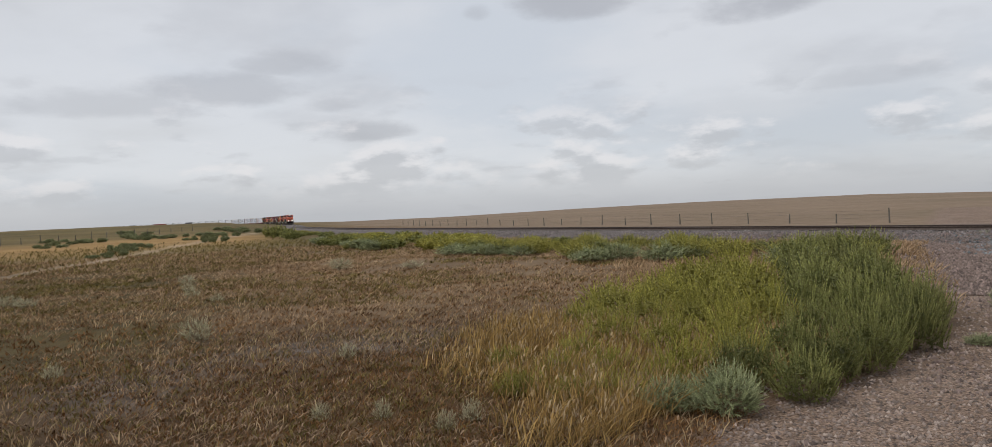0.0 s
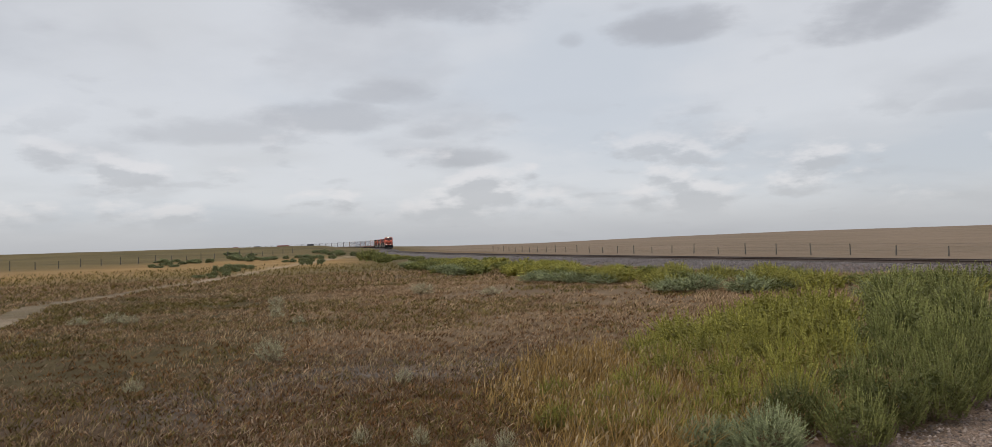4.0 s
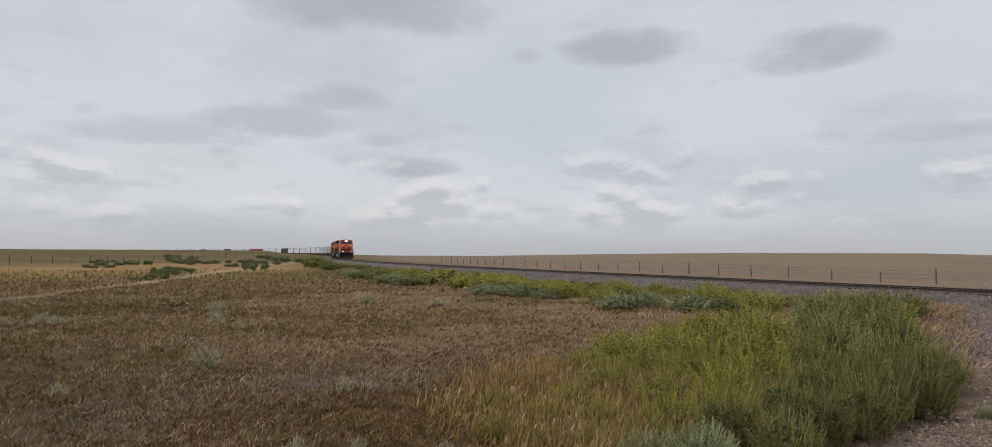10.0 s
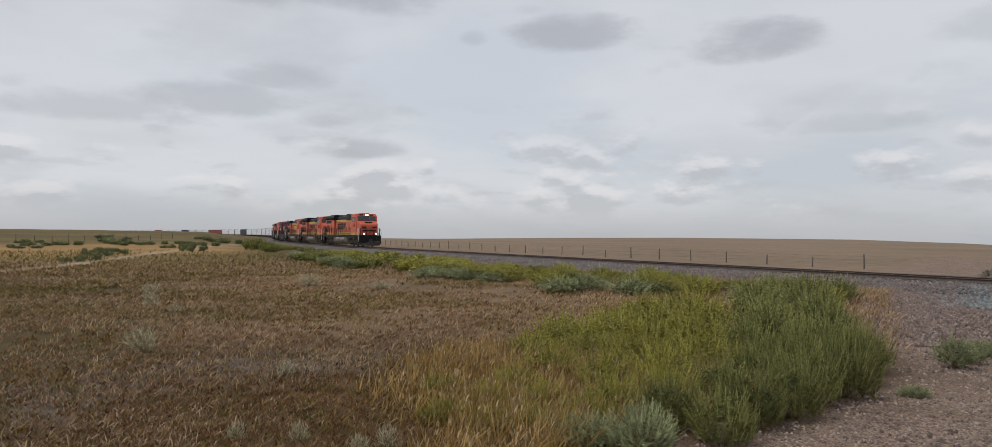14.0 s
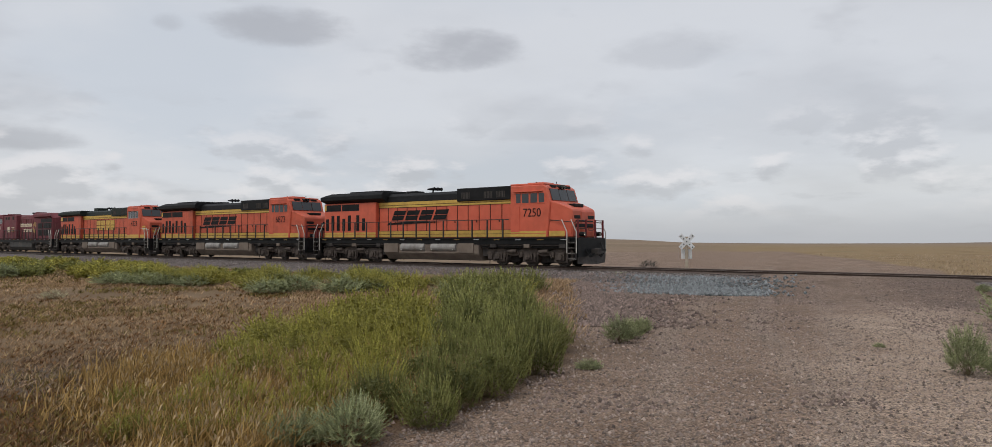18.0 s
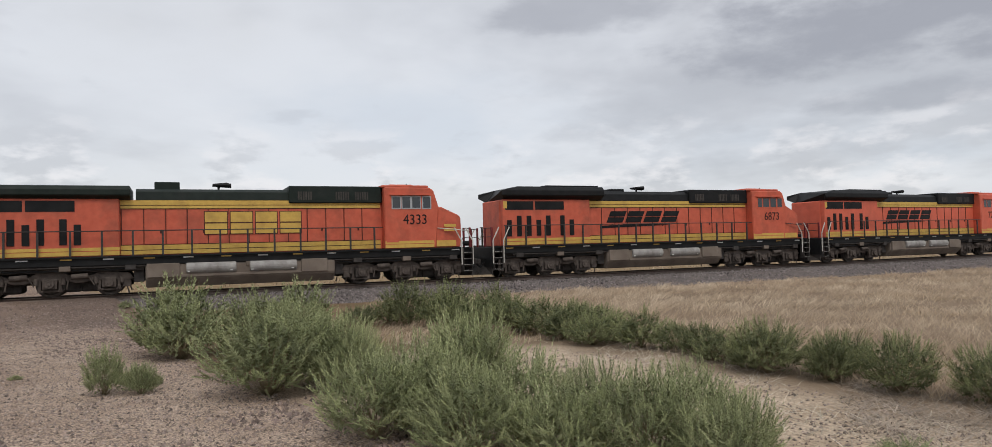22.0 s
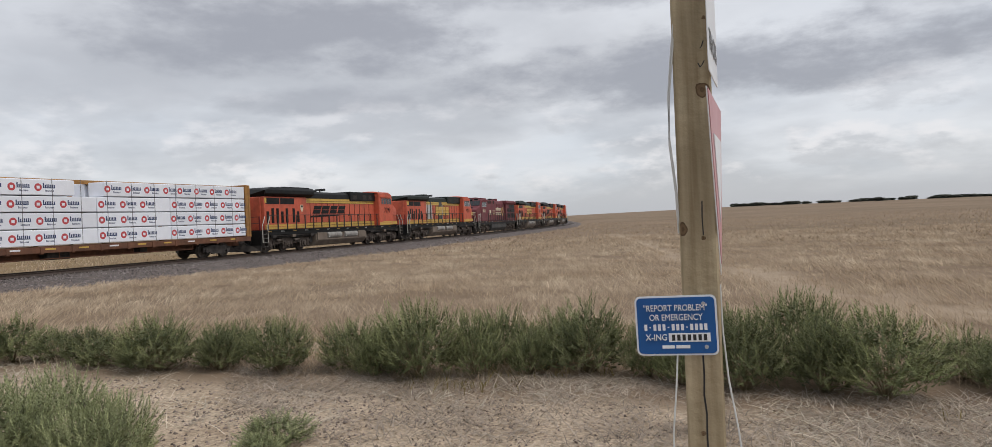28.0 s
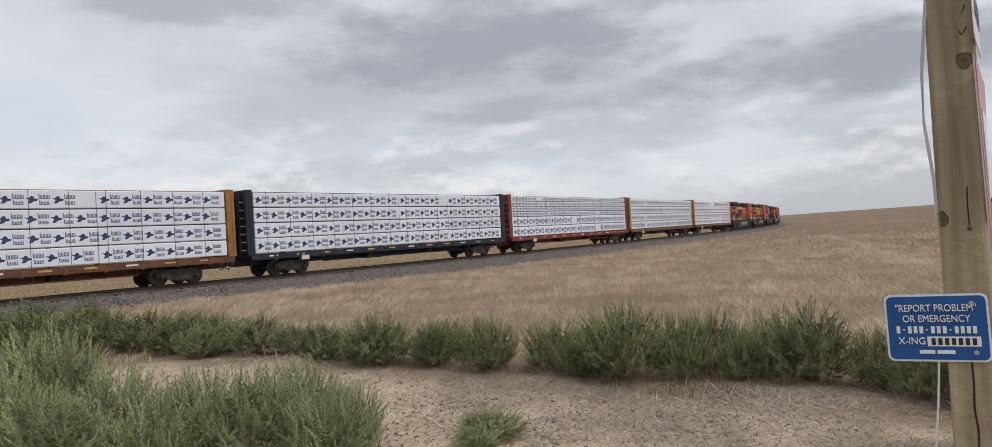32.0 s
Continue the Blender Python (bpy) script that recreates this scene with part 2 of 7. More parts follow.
M_ORANGE = material("orange_paint", (0.53, 0.098, 0.052), (0.62, 0.13, 0.07), 0.55, 3.0, dirt=(0.20, 0.065, 0.04), dirt_amount=0.6, dirt_scale=0.9)
M_ORANGE_NEW = material("fresh_orange_paint", (0.60, 0.112, 0.06), (0.69, 0.14, 0.078), 0.45, 2.0, dirt=(0.34, 0.09, 0.05), dirt_amount=0.45, dirt_scale=0.8)
M_BLACK = material("black_paint", (0.007, 0.0075, 0.008), (0.013, 0.0135, 0.014), 0.55, 3.0, dirt=(0.035, 0.032, 0.03), dirt_amount=0.3, spec=0.2)
M_GREEN_BLACK = material("dark_green_paint", (0.01, 0.016, 0.013), (0.018, 0.026, 0.021), 0.55, 3.0, dirt=(0.045, 0.042, 0.04), dirt_amount=0.3, spec=0.2)
M_YELLOW = material("yellow_stripe_paint", (0.58, 0.36, 0.075), (0.68, 0.44, 0.10), 0.5, 4.0, dirt=(0.30, 0.17, 0.05), dirt_amount=0.5)
M_MAROON = material("faded_maroon_paint", (0.15, 0.033, 0.042), (0.205, 0.052, 0.062), 0.7, 2.5, dirt=(0.12, 0.07, 0.066), dirt_amount=0.7, dirt_scale=0.8)
M_CREAM = material("cream_lettering_paint", (0.62, 0.55, 0.40), (0.70, 0.62, 0.46), 0.6, 5.0)
M_GOLD = material("gold_crest_paint", (0.36, 0.22, 0.07), (0.46, 0.30, 0.10), 0.6, 5.0, dirt=(0.2, 0.08, 0.05), dirt_amount=0.6)
M_GRIME = material("grimy_running_gear", (0.032, 0.028, 0.026), (0.065, 0.057, 0.052), 0.85, 5.0, bump=0.3, dirt=(0.105, 0.088, 0.075), dirt_amount=0.45, dirt_scale=2.0)
M_TANK = material("dusty_beige_tank", (0.16, 0.125, 0.098), (0.235, 0.19, 0.152), 0.8, 3.0, dirt=(0.065, 0.048, 0.038), dirt_amount=0.75, dirt_scale=1.5)
M_TANK_DARK = material("dark_fuel_tank", (0.035, 0.035, 0.035), (0.06, 0.058, 0.055), 0.7, 3.0, dirt=(0.12, 0.10, 0.085), dirt_amount=0.5, dirt_scale=1.2)
M_AIR = material("silver_grey_air_tank", (0.28, 0.265, 0.25), (0.38, 0.36, 0.335), 0.6, 3.0, dirt=(0.10, 0.08, 0.066), dirt_amount=0.6, dirt_scale=2.2)
M_STEEL = material("worn_wheel_steel", (0.06, 0.05, 0.044), (0.11, 0.093, 0.08), 0.55, 8.0, metal=0.4)
M_RAILTOP = material("rail_steel", (0.075, 0.053, 0.043), (0.12, 0.088, 0.072), 0.5, 9.0, metal=0.2)
M_TRUCK = material("dusty_cast_side_frame", (0.065, 0.05, 0.042), (0.12, 0.096, 0.08), 0.85, 4.0, bump=0.3, dirt=(0.03, 0.024, 0.021), dirt_amount=0.8, dirt_scale=2.4)
M_SEAM = material("dark_door_gasket", (0.06, 0.018, 0.012), (0.09, 0.028, 0.018), 0.8, 4.0)
M_END_POST = material("dark_red_end_post", (0.13, 0.014, 0.016), (0.17, 0.02, 0.022), 0.6, 4.0)
M_PATCH_PALE = material("grey_white_patch_paint", (0.46, 0.45, 0.44), (0.6, 0.59, 0.58), 0.6, 4.0, dirt=(0.2, 0.17, 0.15), dirt_amount=0.6, dirt_scale=1.6)
M_PATCH_DARK = material("dark_grey_patch_paint", (0.05, 0.05, 0.052), (0.09, 0.088, 0.086), 0.65, 4.0, dirt=(0.2, 0.1, 0.06), dirt_amount=0.4)
M_PRINT_NAVY = material("navy_wrap_print", (0.03, 0.045, 0.12), (0.045, 0.065, 0.16), 0.5)
M_GLASS = material("dark_cab_glass", (0.02, 0.025, 0.03), (0.03, 0.035, 0.04), 0.06, 1.0, spec=0.7)
M_WINDOW_FRAME = material("grey_window_frame", (0.35, 0.36, 0.37), (0.42, 0.43, 0.44), 0.5)
M_LAMP = glow("lit_headlight", (1.0, 0.93, 0.78), 7.0)
M_WHITE = material("white_paint", (0.70, 0.70, 0.69), (0.80, 0.80, 0.79), 0.55, 6.0, dirt=(0.45, 0.43, 0.40), dirt_amount=0.3)
M_HANDRAIL = material("dark_handrail", (0.03, 0.028, 0.027), (0.05, 0.046, 0.043), 0.6)
M_HANDRAIL_WHITE = material("pale_grab_rail", (0.5, 0.48, 0.43), (0.6, 0.58, 0.52), 0.6)
M_WRAP = material("white_lumber_wrap", (0.80, 0.82, 0.885), (0.88, 0.90, 0.95), 0.42, 3.0, bump=0.6, bump_scale=5.0, dirt=(0.62, 0.64, 0.70), dirt_amount=0.4, dirt_scale=1.5, obj=0.06)
M_PRINT_BLUE = material("navy_print", (0.035, 0.055, 0.16), (0.05, 0.075, 0.20), 0.5)
M_PRINT_RED = material("red_print", (0.50, 0.06, 0.07), (0.56, 0.08, 0.09), 0.5)
M_PRINT_GREY = material("blue_grey_print", (0.13, 0.145, 0.22), (0.18, 0.195, 0.27), 0.5)
M_CAR_YELLOW = material("ochre_car_paint", (0.33, 0.16, 0.045), (0.42, 0.22, 0.06), 0.65, 3.0, dirt=(0.14, 0.06, 0.03), dirt_amount=0.85)
M_CAR_RED = material("oxide_red_car_paint", (0.20, 0.045, 0.035), (0.27, 0.06, 0.045), 0.7, 3.0, dirt=(0.09, 0.04, 0.03), dirt_amount=0.6)
M_CAR_NAVY = material("blue_black_car_paint", (0.014, 0.018, 0.032), (0.024, 0.03, 0.05), 0.6, 3.0, dirt=(0.07, 0.06, 0.05), dirt_amount=0.4)
M_CAR_SILL = material("rusty_car_sill", (0.14, 0.06, 0.035), (0.20, 0.09, 0.05), 0.8, 4.0, dirt=(0.05, 0.03, 0.025), dirt_amount=0.6)
M_TIE = material("weathered_timber_tie", (0.055, 0.043, 0.037), (0.1, 0.08, 0.068), 0.9, 9.0, bump=0.4, obj=0.25)
M_WOOD_POST = material("treated_pine_post", (0.255, 0.195, 0.113), (0.44, 0.36, 0.235), 0.75, 28.0, bump=0.4, bump_scale=25.0, dirt=(0.21, 0.165, 0.095), dirt_amount=0.45, dirt_scale=2.5, stretch=0.045)
M_KNOT = material("brown_wood_knot", (0.13, 0.082, 0.042), (0.19, 0.125, 0.068), 0.8, 30.0)
M_KNOT_RIM = material("dark_knot_rim", (0.085, 0.05, 0.025), (0.13, 0.08, 0.042), 0.8, 30.0)
M_FENCE = material("grey_fence_post", (0.10, 0.088, 0.075), (0.17, 0.15, 0.13), 0.9, 7.0)
M_SIGN_BLUE = material("blue_sign_sheet", (0.012, 0.085, 0.27), (0.016, 0.10, 0.31), 0.4, 2.0)
M_SIGN_WHITE = material("white_sign_sheet", (0.74, 0.75, 0.77), (0.80, 0.81, 0.83), 0.4, 2.0)
M_SIGN_RED = material("faded_red_sign_sheet", (0.52, 0.22, 0.24), (0.62, 0.32, 0.34), 0.45, 2.0, dirt=(0.7, 0.5, 0.5), dirt_amount=0.5)
M_SIGN_GREY = material("weathered_grey_sign_ink", (0.16, 0.16, 0.165), (0.24, 0.24, 0.245), 0.6)
M_CABLE = material("pale_cable", (0.55, 0.55, 0.53), (0.62, 0.62, 0.60), 0.5)
M_INK = material("black_ink", (0.02, 0.02, 0.022), (0.03, 0.03, 0.03), 0.5)
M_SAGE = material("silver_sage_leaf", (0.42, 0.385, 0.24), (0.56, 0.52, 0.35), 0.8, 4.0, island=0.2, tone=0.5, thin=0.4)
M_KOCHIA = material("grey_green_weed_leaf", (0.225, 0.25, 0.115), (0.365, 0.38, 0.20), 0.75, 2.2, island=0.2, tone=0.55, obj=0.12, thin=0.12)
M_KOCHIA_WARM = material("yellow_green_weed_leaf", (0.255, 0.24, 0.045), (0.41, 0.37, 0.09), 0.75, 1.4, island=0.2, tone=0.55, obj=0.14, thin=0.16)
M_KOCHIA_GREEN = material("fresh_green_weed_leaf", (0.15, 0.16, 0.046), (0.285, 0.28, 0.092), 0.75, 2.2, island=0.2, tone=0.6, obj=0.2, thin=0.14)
M_LEAF_LITTER = material("curled_dry_leaves", (0.19, 0.12, 0.07), (0.40, 0.285, 0.185), 0.9, 0.5, island=0.5, thin=0.15)
M_MAT = material("dead_grass_mat", (0.27, 0.215, 0.165), (0.44, 0.365, 0.295), 0.9, 1.2, island=0.45, thin=0.1)
M_STRAP = material("dark_tie_down", (0.10, 0.10, 0.11), (0.16, 0.16, 0.17), 0.6)
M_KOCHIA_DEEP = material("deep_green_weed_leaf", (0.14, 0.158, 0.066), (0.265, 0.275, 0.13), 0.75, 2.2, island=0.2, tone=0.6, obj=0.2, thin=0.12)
M_STEM = material("weed_stem", (0.17, 0.135, 0.075), (0.25, 0.20, 0.12), 0.8)
M_DRY = material("dry_tan_grass", (0.36, 0.265, 0.175), (0.52, 0.41, 0.29), 0.85, 0.25, island=0.28, dirt=(0.25, 0.175, 0.11), dirt_amount=0.65, dirt_scale=0.9, thin=0.16)
M_DRY_PALE = material("pale_wind_combed_grass", (0.42, 0.315, 0.21), (0.58, 0.47, 0.34), 0.85, 0.25, island=0.35, dirt=(0.30, 0.19, 0.12), dirt_amount=0.5, dirt_scale=0.6, thin=0.16)
M_RUSSET = material("russet_dry_grass", (0.165, 0.078, 0.026), (0.30, 0.158, 0.06), 0.85, 0.22, island=0.6, dirt=(0.09, 0.045, 0.022), dirt_amount=0.7, dirt_scale=0.8, thin=0.1)
M_GOLDEN = material("golden_grass", (0.30, 0.185, 0.058), (0.49, 0.325, 0.12), 0.85, 0.45, island=0.5, thin=0.12)
M_OLIVE = material("olive_grass", (0.145, 0.11, 0.03), (0.25, 0.19, 0.06), 0.85, 0.5, island=0.55, thin=0.1)
M_FIELD_TAN = material("field_tan_grass", (0.32, 0.205, 0.108), (0.47, 0.33, 0.195), 0.85, 0.25, island=0.45, thin=0.12)
M_SEED = material("pale_seed_head", (0.36, 0.255, 0.13), (0.52, 0.39, 0.23), 0.85, 0.6, island=0.4, thin=0.22)
M_STRAW = material("pale_straw_litter", (0.46, 0.39, 0.295), (0.64, 0.565, 0.455), 0.9, 3.0, island=0.35, thin=0.22)
M_STONE = material("ballast_stone", (0.07, 0.058, 0.055), (0.29, 0.25, 0.235), 0.9, 12.0, bump=0.4, island=0.5)
M_STONE_BLUE = material("blue_grey_crushed_stone", (0.12, 0.135, 0.14), (0.27, 0.285, 0.29), 0.9, 12.0, bump=0.4, island=0.5)
M_RUBBLE = material("red_brown_road_stone", (0.12, 0.085, 0.072), (0.30, 0.225, 0.19), 0.9, 12.0, island=0.5)
M_PEBBLE = material("road_pebble", (0.115, 0.084, 0.07), (0.42, 0.335, 0.28), 0.9, 12.0, island=0.5)

# ---- helpers for building ----
def part(name, bm, mat, parent=None, label="", smooth=False, at=None):
    me = bpy.data.meshes.new(name)
    if isinstance(bm, bpy.types.Mesh):
        me = bm
    else:
        bm.to_mesh(me)
        bm.free()
    if mat and not me.materials:
        me.materials.append(mat)
    if smooth:
        me.shade_smooth()
    ob = new(name, me)
    ob.parent = parent
    if at is not None:
        ob.matrix_basis = at
    if label:
        tagged(ob, label)
    return ob


def thing(name, label, category, group="", kind="", at=None):
    ob = new(name)
    ob.empty_display_size = 0.2
    tagged(ob, label, category, group, kind)
    if at is not None:
        ob.matrix_basis = at
    return ob


def box(bm, x0, x1, y0, y1, z0, z1, m=None):
    v = [bm.verts.new(p) for p in ((x0, y0, z0), (x1, y0, z0), (x1, y1, z0), (x0, y1, z0), (x0, y0, z1), (x1, y0, z1), (x1, y1, z1), (x0, y1, z1))]
    for f in ((3, 2, 1, 0), (4, 5, 6, 7), (0, 1, 5, 4), (1, 2, 6, 5), (2, 3, 7, 6), (3, 0, 4, 7)):
        bm.faces.new([v[i] for i in f])
    if m is not None:
        bmesh.ops.transform(bm, matrix=m, verts=v)
    return v


def prism(bm, outline, y0, y1):
    """An outline in x, z pulled from y0 to y1."""
    a = [bm.verts.new((x, y0, z)) for x, z in outline]
    b = [bm.verts.new((x, y1, z)) for x, z in outline]
    bm.faces.new(a)
    bm.faces.new(b[::-1])
    for i in range(len(a)):
        j = (i + 1) % len(a)
        bm.faces.new((a[j], a[i], b[i], b[j]))
    return a + b


def prism_x(bm, outline, x0, x1):
    """An outline in y, z pulled along x."""
    a = [bm.verts.new((x0, y, z)) for y, z in outline]
    b = [bm.verts.new((x1, y, z)) for y, z in outline]
    bm.faces.new(a[::-1])
    bm.faces.new(b)
    for i in range(len(a)):
        j = (i + 1) % len(a)
        bm.faces.new((a[i], a[j], b[j], b[i]))
    return a + b


def rod(bm, p, q, r, sides=6, r2=None):
    p, q = Vector(p), Vector(q)
    m = Matrix.Translation((p + q) / 2) @ (q - p).to_track_quat("Z", "Y").to_matrix().to_4x4()
    return bmesh.ops.create_cone(bm, cap_ends=True, segments=sides, radius1=r, radius2=r if r2 is None else r2, depth=(q - p).length, matrix=m)["verts"]


def soften(bm, width=0.02):
    bmesh.ops.recalc_face_normals(bm, faces=bm.faces)
    edges = [e for e in bm.edges if len(e.link_faces) == 2 and e.calc_face_angle(0) > 0.6]
    bmesh.ops.bevel(bm, geom=edges, offset=width, segments=1, affect="EDGES", clamp_overlap=True)
    return bm


def bevelled(*boxes, width=0.02):
    bm = bmesh.new()
    for b in boxes:
        box(bm, *b)
    return soften(bm, width)


def tri_mesh(name, verts, tris):
    verts, tris = np.asarray(verts, np.float32), np.asarray(tris, np.int32)
    me = bpy.data.meshes.new(name)
    me.vertices.add(len(verts))
    me.vertices.foreach_set("co", verts.ravel())
    me.loops.add(tris.size)
    me.loops.foreach_set("vertex_index", tris.ravel())
    me.polygons.add(len(tris))
    me.polygons.foreach_set("loop_start", np.arange(0, tris.size, 3, dtype=np.int32))
    me.update(calc_edges=True)
    return me


def letters(body, size, mat, parent, m, name="lettering", squeeze=1.0, thick=0.004):
    cu = bpy.data.curves.new(name, "FONT")
    cu.body, cu.size, cu.align_x, cu.align_y, cu.extrude = body, size, "CENTER", "CENTER", thick
    ob = new(name, cu)
    me = bpy.data.meshes.new_from_object(ob)
    bpy.data.objects.remove(ob)
    me.transform(Matrix.Diagonal((squeeze, 1, 1, 1)))
    me.name = name
    me.materials.clear()
    return part(name, me, mat, parent, at=m)


# ---- the railway line: heading against distance along it, from a foot point beside the crossing ----
FOOT_BEARING, FOOT_OFF, RAIL_Z = 59.9, 34.95, 0.12
FOOT = np.array([FOOT_OFF * math.sin(radians(FOOT_BEARING)), FOOT_OFF * math.cos(radians(FOOT_BEARING))])
BENDS = np.array([(-1300, 136), (-900, 139.4), (-700, 144.9), (-550, 151.0), (-450, 156.1), (-380, 160.0), (-330, 162.9), (-290, 164.7), (-250, 164.7), (-210, 162.9), (-170, 160.2), (-130, 157.0), (-90, 153.8), (-50, 151.2), (-20, 150.0), (20, 149.7), (45, 146.8), (70, 143.9), (100, 141.8), (130, 139.7), (160, 137.5), (200, 134.8), (260, 132.2), (500, 129.5), (900, 129)])
STEP = 1.0
LINE_S = np.arange(-1300, 701, STEP)
LINE_H = np.radians(np.interp(LINE_S, BENDS[:, 0], BENDS[:, 1]))
_dx, _dy = np.sin(LINE_H) * STEP, np.cos(LINE_H) * STEP
LINE_X, LINE_Y = np.cumsum(_dx) - _dx / 2, np.cumsum(_dy) - _dy / 2
_o = int(np.argmin(abs(LINE_S)))
LINE_X, LINE_Y = LINE_X - LINE_X[_o] + FOOT[0], LINE_Y - LINE_Y[_o] + FOOT[1]


def on_line(s):
    return np.array([np.interp(s, LINE_S, LINE_X), np.interp(s, LINE_S, LINE_Y)])


def heading(s):
    return float(np.interp(s, LINE_S, LINE_H))


def off_line(x, y):
    """Distance from the line's centre, and the distance along it, for arrays of places."""
    x, y = np.asarray(x, float), np.asarray(y, float)
    best, where = np.full(x.shape, 1e9), np.zeros(x.shape)
    for k in range(0, len(LINE_S), 8):
        d = np.hypot(x - LINE_X[k], y - LINE_Y[k])
        near = d < best
        best, where = np.where(near, d, best), np.where(near, LINE_S[k], where)
    # refine against the tangent at the nearest sample
    hx, hy = np.sin(np.interp(where, LINE_S, LINE_H)), np.cos(np.interp(where, LINE_S, LINE_H))
    dx, dy = x - np.interp(where, LINE_S, LINE_X), y - np.interp(where, LINE_S, LINE_Y)
    return dx * hy - dy * hx, where + dx * hx + dy * hy  # first: positive on the far bank's opposite side


# ---- the lie of the land ----
SKYLINE = np.array([(-180, 0.1), (-60, 0.02), (-40, 0.02), (-25, 0.02), (-17, -0.05), (-12, -0.2), (-4, -0.2), (6, 0.0), (15, 0.12), (27, 0.13), (34, -0.05), (38, -0.28), (46, -0.36), (54, -0.3), (62, -0.12), (75, 0.0), (90, 0.05), (125, 0.05), (135, 0.2), (145, 0.3), (160, 0.25), (180, 0.1)])
ROAD = np.array([(0.6, 4.9), (1.1, 5.6), (2.2, 6.6), (3.4, 7.5), (4.9, 8.9), (6.6, 11.5), (10.9, 19.4), (15.0, 27.0), (19, 33), (30, 52), (60, 100), (90, 90), (60, 50), (46, 33), (30.5, 19.5), (24, 15.4), (14.9, 9.2), (10.9, 5.4), (8.2, 2.8), (6.0, 1.3), (3, -0.9), (0, -3), (-8, -10), (-12, -4), (-4, 2)])
DIRT = np.array([(6.0, 1.5), (8.3, 3.0), (10.5, 4.4), (13.8, 2.2), (13.4, 0.2), (11, -1.6), (8.6, -3.0), (6.6, -4.2), (5.2, -5.2), (3, -6.2), (0, -7.5), (-6, -9), (0, -3), (3, -0.9)])
DUST = np.array([(-1, -4), (1.5, -0.2), (4.6, 3.4), (9, 8), (14.5, 12.8), (19, 15.5), (20, 13.5), (14.9, 9.6), (11.5, 5.2), (9, 2), (6, -1), (3, -4)])
# the made-up way over the rails
CROSSING = np.array([(10, 8), (17, 16), (21.5, 22), (24.5, 27.3), (29, 36), (60, 100), (90, 90), (60, 50), (46, 33), (30.5, 19.5), (24, 15.4), (14.9, 9.2)])
TRAIL = np.array([(60, -62), (38, -43), (24, -29.5), (14, -21), (8.5, -15.5), (5, -14), (0, -14), (-9, -16)])
LEFT_TRAIL = np.array([(-16, 17), (-22, 27), (-24.5, 38), (-29, 58), (-33, 76), (-38, 100), (-46, 140)])


TYRES = np.array([(-3, -6), (2.0, 1.0), (5.5, 6.0), (10.5, 12.5), (19, 21), (27, 29), (40, 43)])
TYRES_TWO = np.array([(-6, -5), (1.5, 0.0), (7.5, 5.4), (14, 11.5), (23, 20.5), (33, 29), (44, 38)])


def smooth_step(a, b, v):
    t = np.clip((v - a) / (b - a), 0, 1)
    return t * t * (3 - 2 * t)


def to_path(path, x, y):
    best = np.full(np.shape(x), 1e9)
    for (ax, ay), (bx_, by_) in zip(path[:-1], path[1:]):
        ux, uy = bx_ - ax, by_ - ay
        t = np.clip(((x - ax) * ux + (y - ay) * uy) / (ux * ux + uy * uy), 0, 1)
        best = np.minimum(best, np.hypot(x - ax - t * ux, y - ay - t * uy))
    return best


def in_area(poly, x, y):
    """Signed distance to a polygon: positive inside."""
    inside = np.zeros(np.shape(x), bool)
    for (ax, ay), (bx_, by_) in zip(poly, np.roll(poly, -1, 0)):
        cross = ((ay > y) != (by_ > y)) & (x < (bx_ - ax) * (y - ay) / (by_ - ay + 1e-12) + ax)
        inside ^= cross
    d = to_path(np.vstack([poly, poly[:1]]), x, y)
    return np.where(inside, d, -d)


def wobble(x, y, size, seed=0.0):
    """Cheap smooth unevenness between -1 and 1."""
    a = np.sin(x / size + 1.3 * np.sin(y / size * 0.7 + seed) + seed) * np.sin(y / size * 1.1 + 1.7 * np.sin(x / size * 0.6 - seed))
    b = np.sin(x / size * 2.3 + y / size * 1.9 + seed * 2.1) * np.sin(y / size * 2.7 - x / size * 1.3)
    return 0.65 * a + 0.35 * b


def land(x, y):
    x, y = np.asarray(x, float), np.asarray(y, float)
    r, az = np.hypot(x, y), np.degrees(np.arctan2(x, y))
    near = -0.012 * np.minimum(r, 38)
    e = np.interp(az, SKYLINE[:, 0], SKYLINE[:, 1])
    far = 1.65 + r * np.tan(np.radians(e - 0.02 * np.clip((r - 700) / 300, 0, 1)))
    z = near + (far - near) * smooth_step(70, 700, r)
    # a low rise west of the line hides the foot of the distant cars
    z = z + 2.3 * smooth_step(-17.0, -21.0, az) * smooth_step(-110, -75, az) * np.exp(-(((r - 250) / 90) ** 2))
    off, s = off_line(x, y)
    side = np.abs(off)
    # the road climbs to the rails
    road = in_area(CROSSING, x, y)
    ramp = smooth_step(-1.5, 1.0, road) * smooth_step(13, 2.2, side)
    z = z * (1 - ramp) + (RAIL_Z - 0.085) * ramp
    # under the ballast the ground stays low
    bed = smooth_step(5.5, 3.2, side) * (1 - ramp)
    z = np.where(r < 600, z * (1 - bed) + np.minimum(z, -0.55) * bed, z)
    z = z + 0.035 * wobble(x, y, 1.9) * np.clip(r / 4, 0, 1) * np.clip(1 - ramp, 0.15, 1) + 0.10 * wobble(x, y, 9.0, 2.0) * smooth_step(8, 40, r) * (1 - ramp)
    z = z - 0.05 * smooth_step(2.2, 0.4, np.minimum(to_path(TRAIL, x, y), to_path(LEFT_TRAIL, x, y)))
    return z


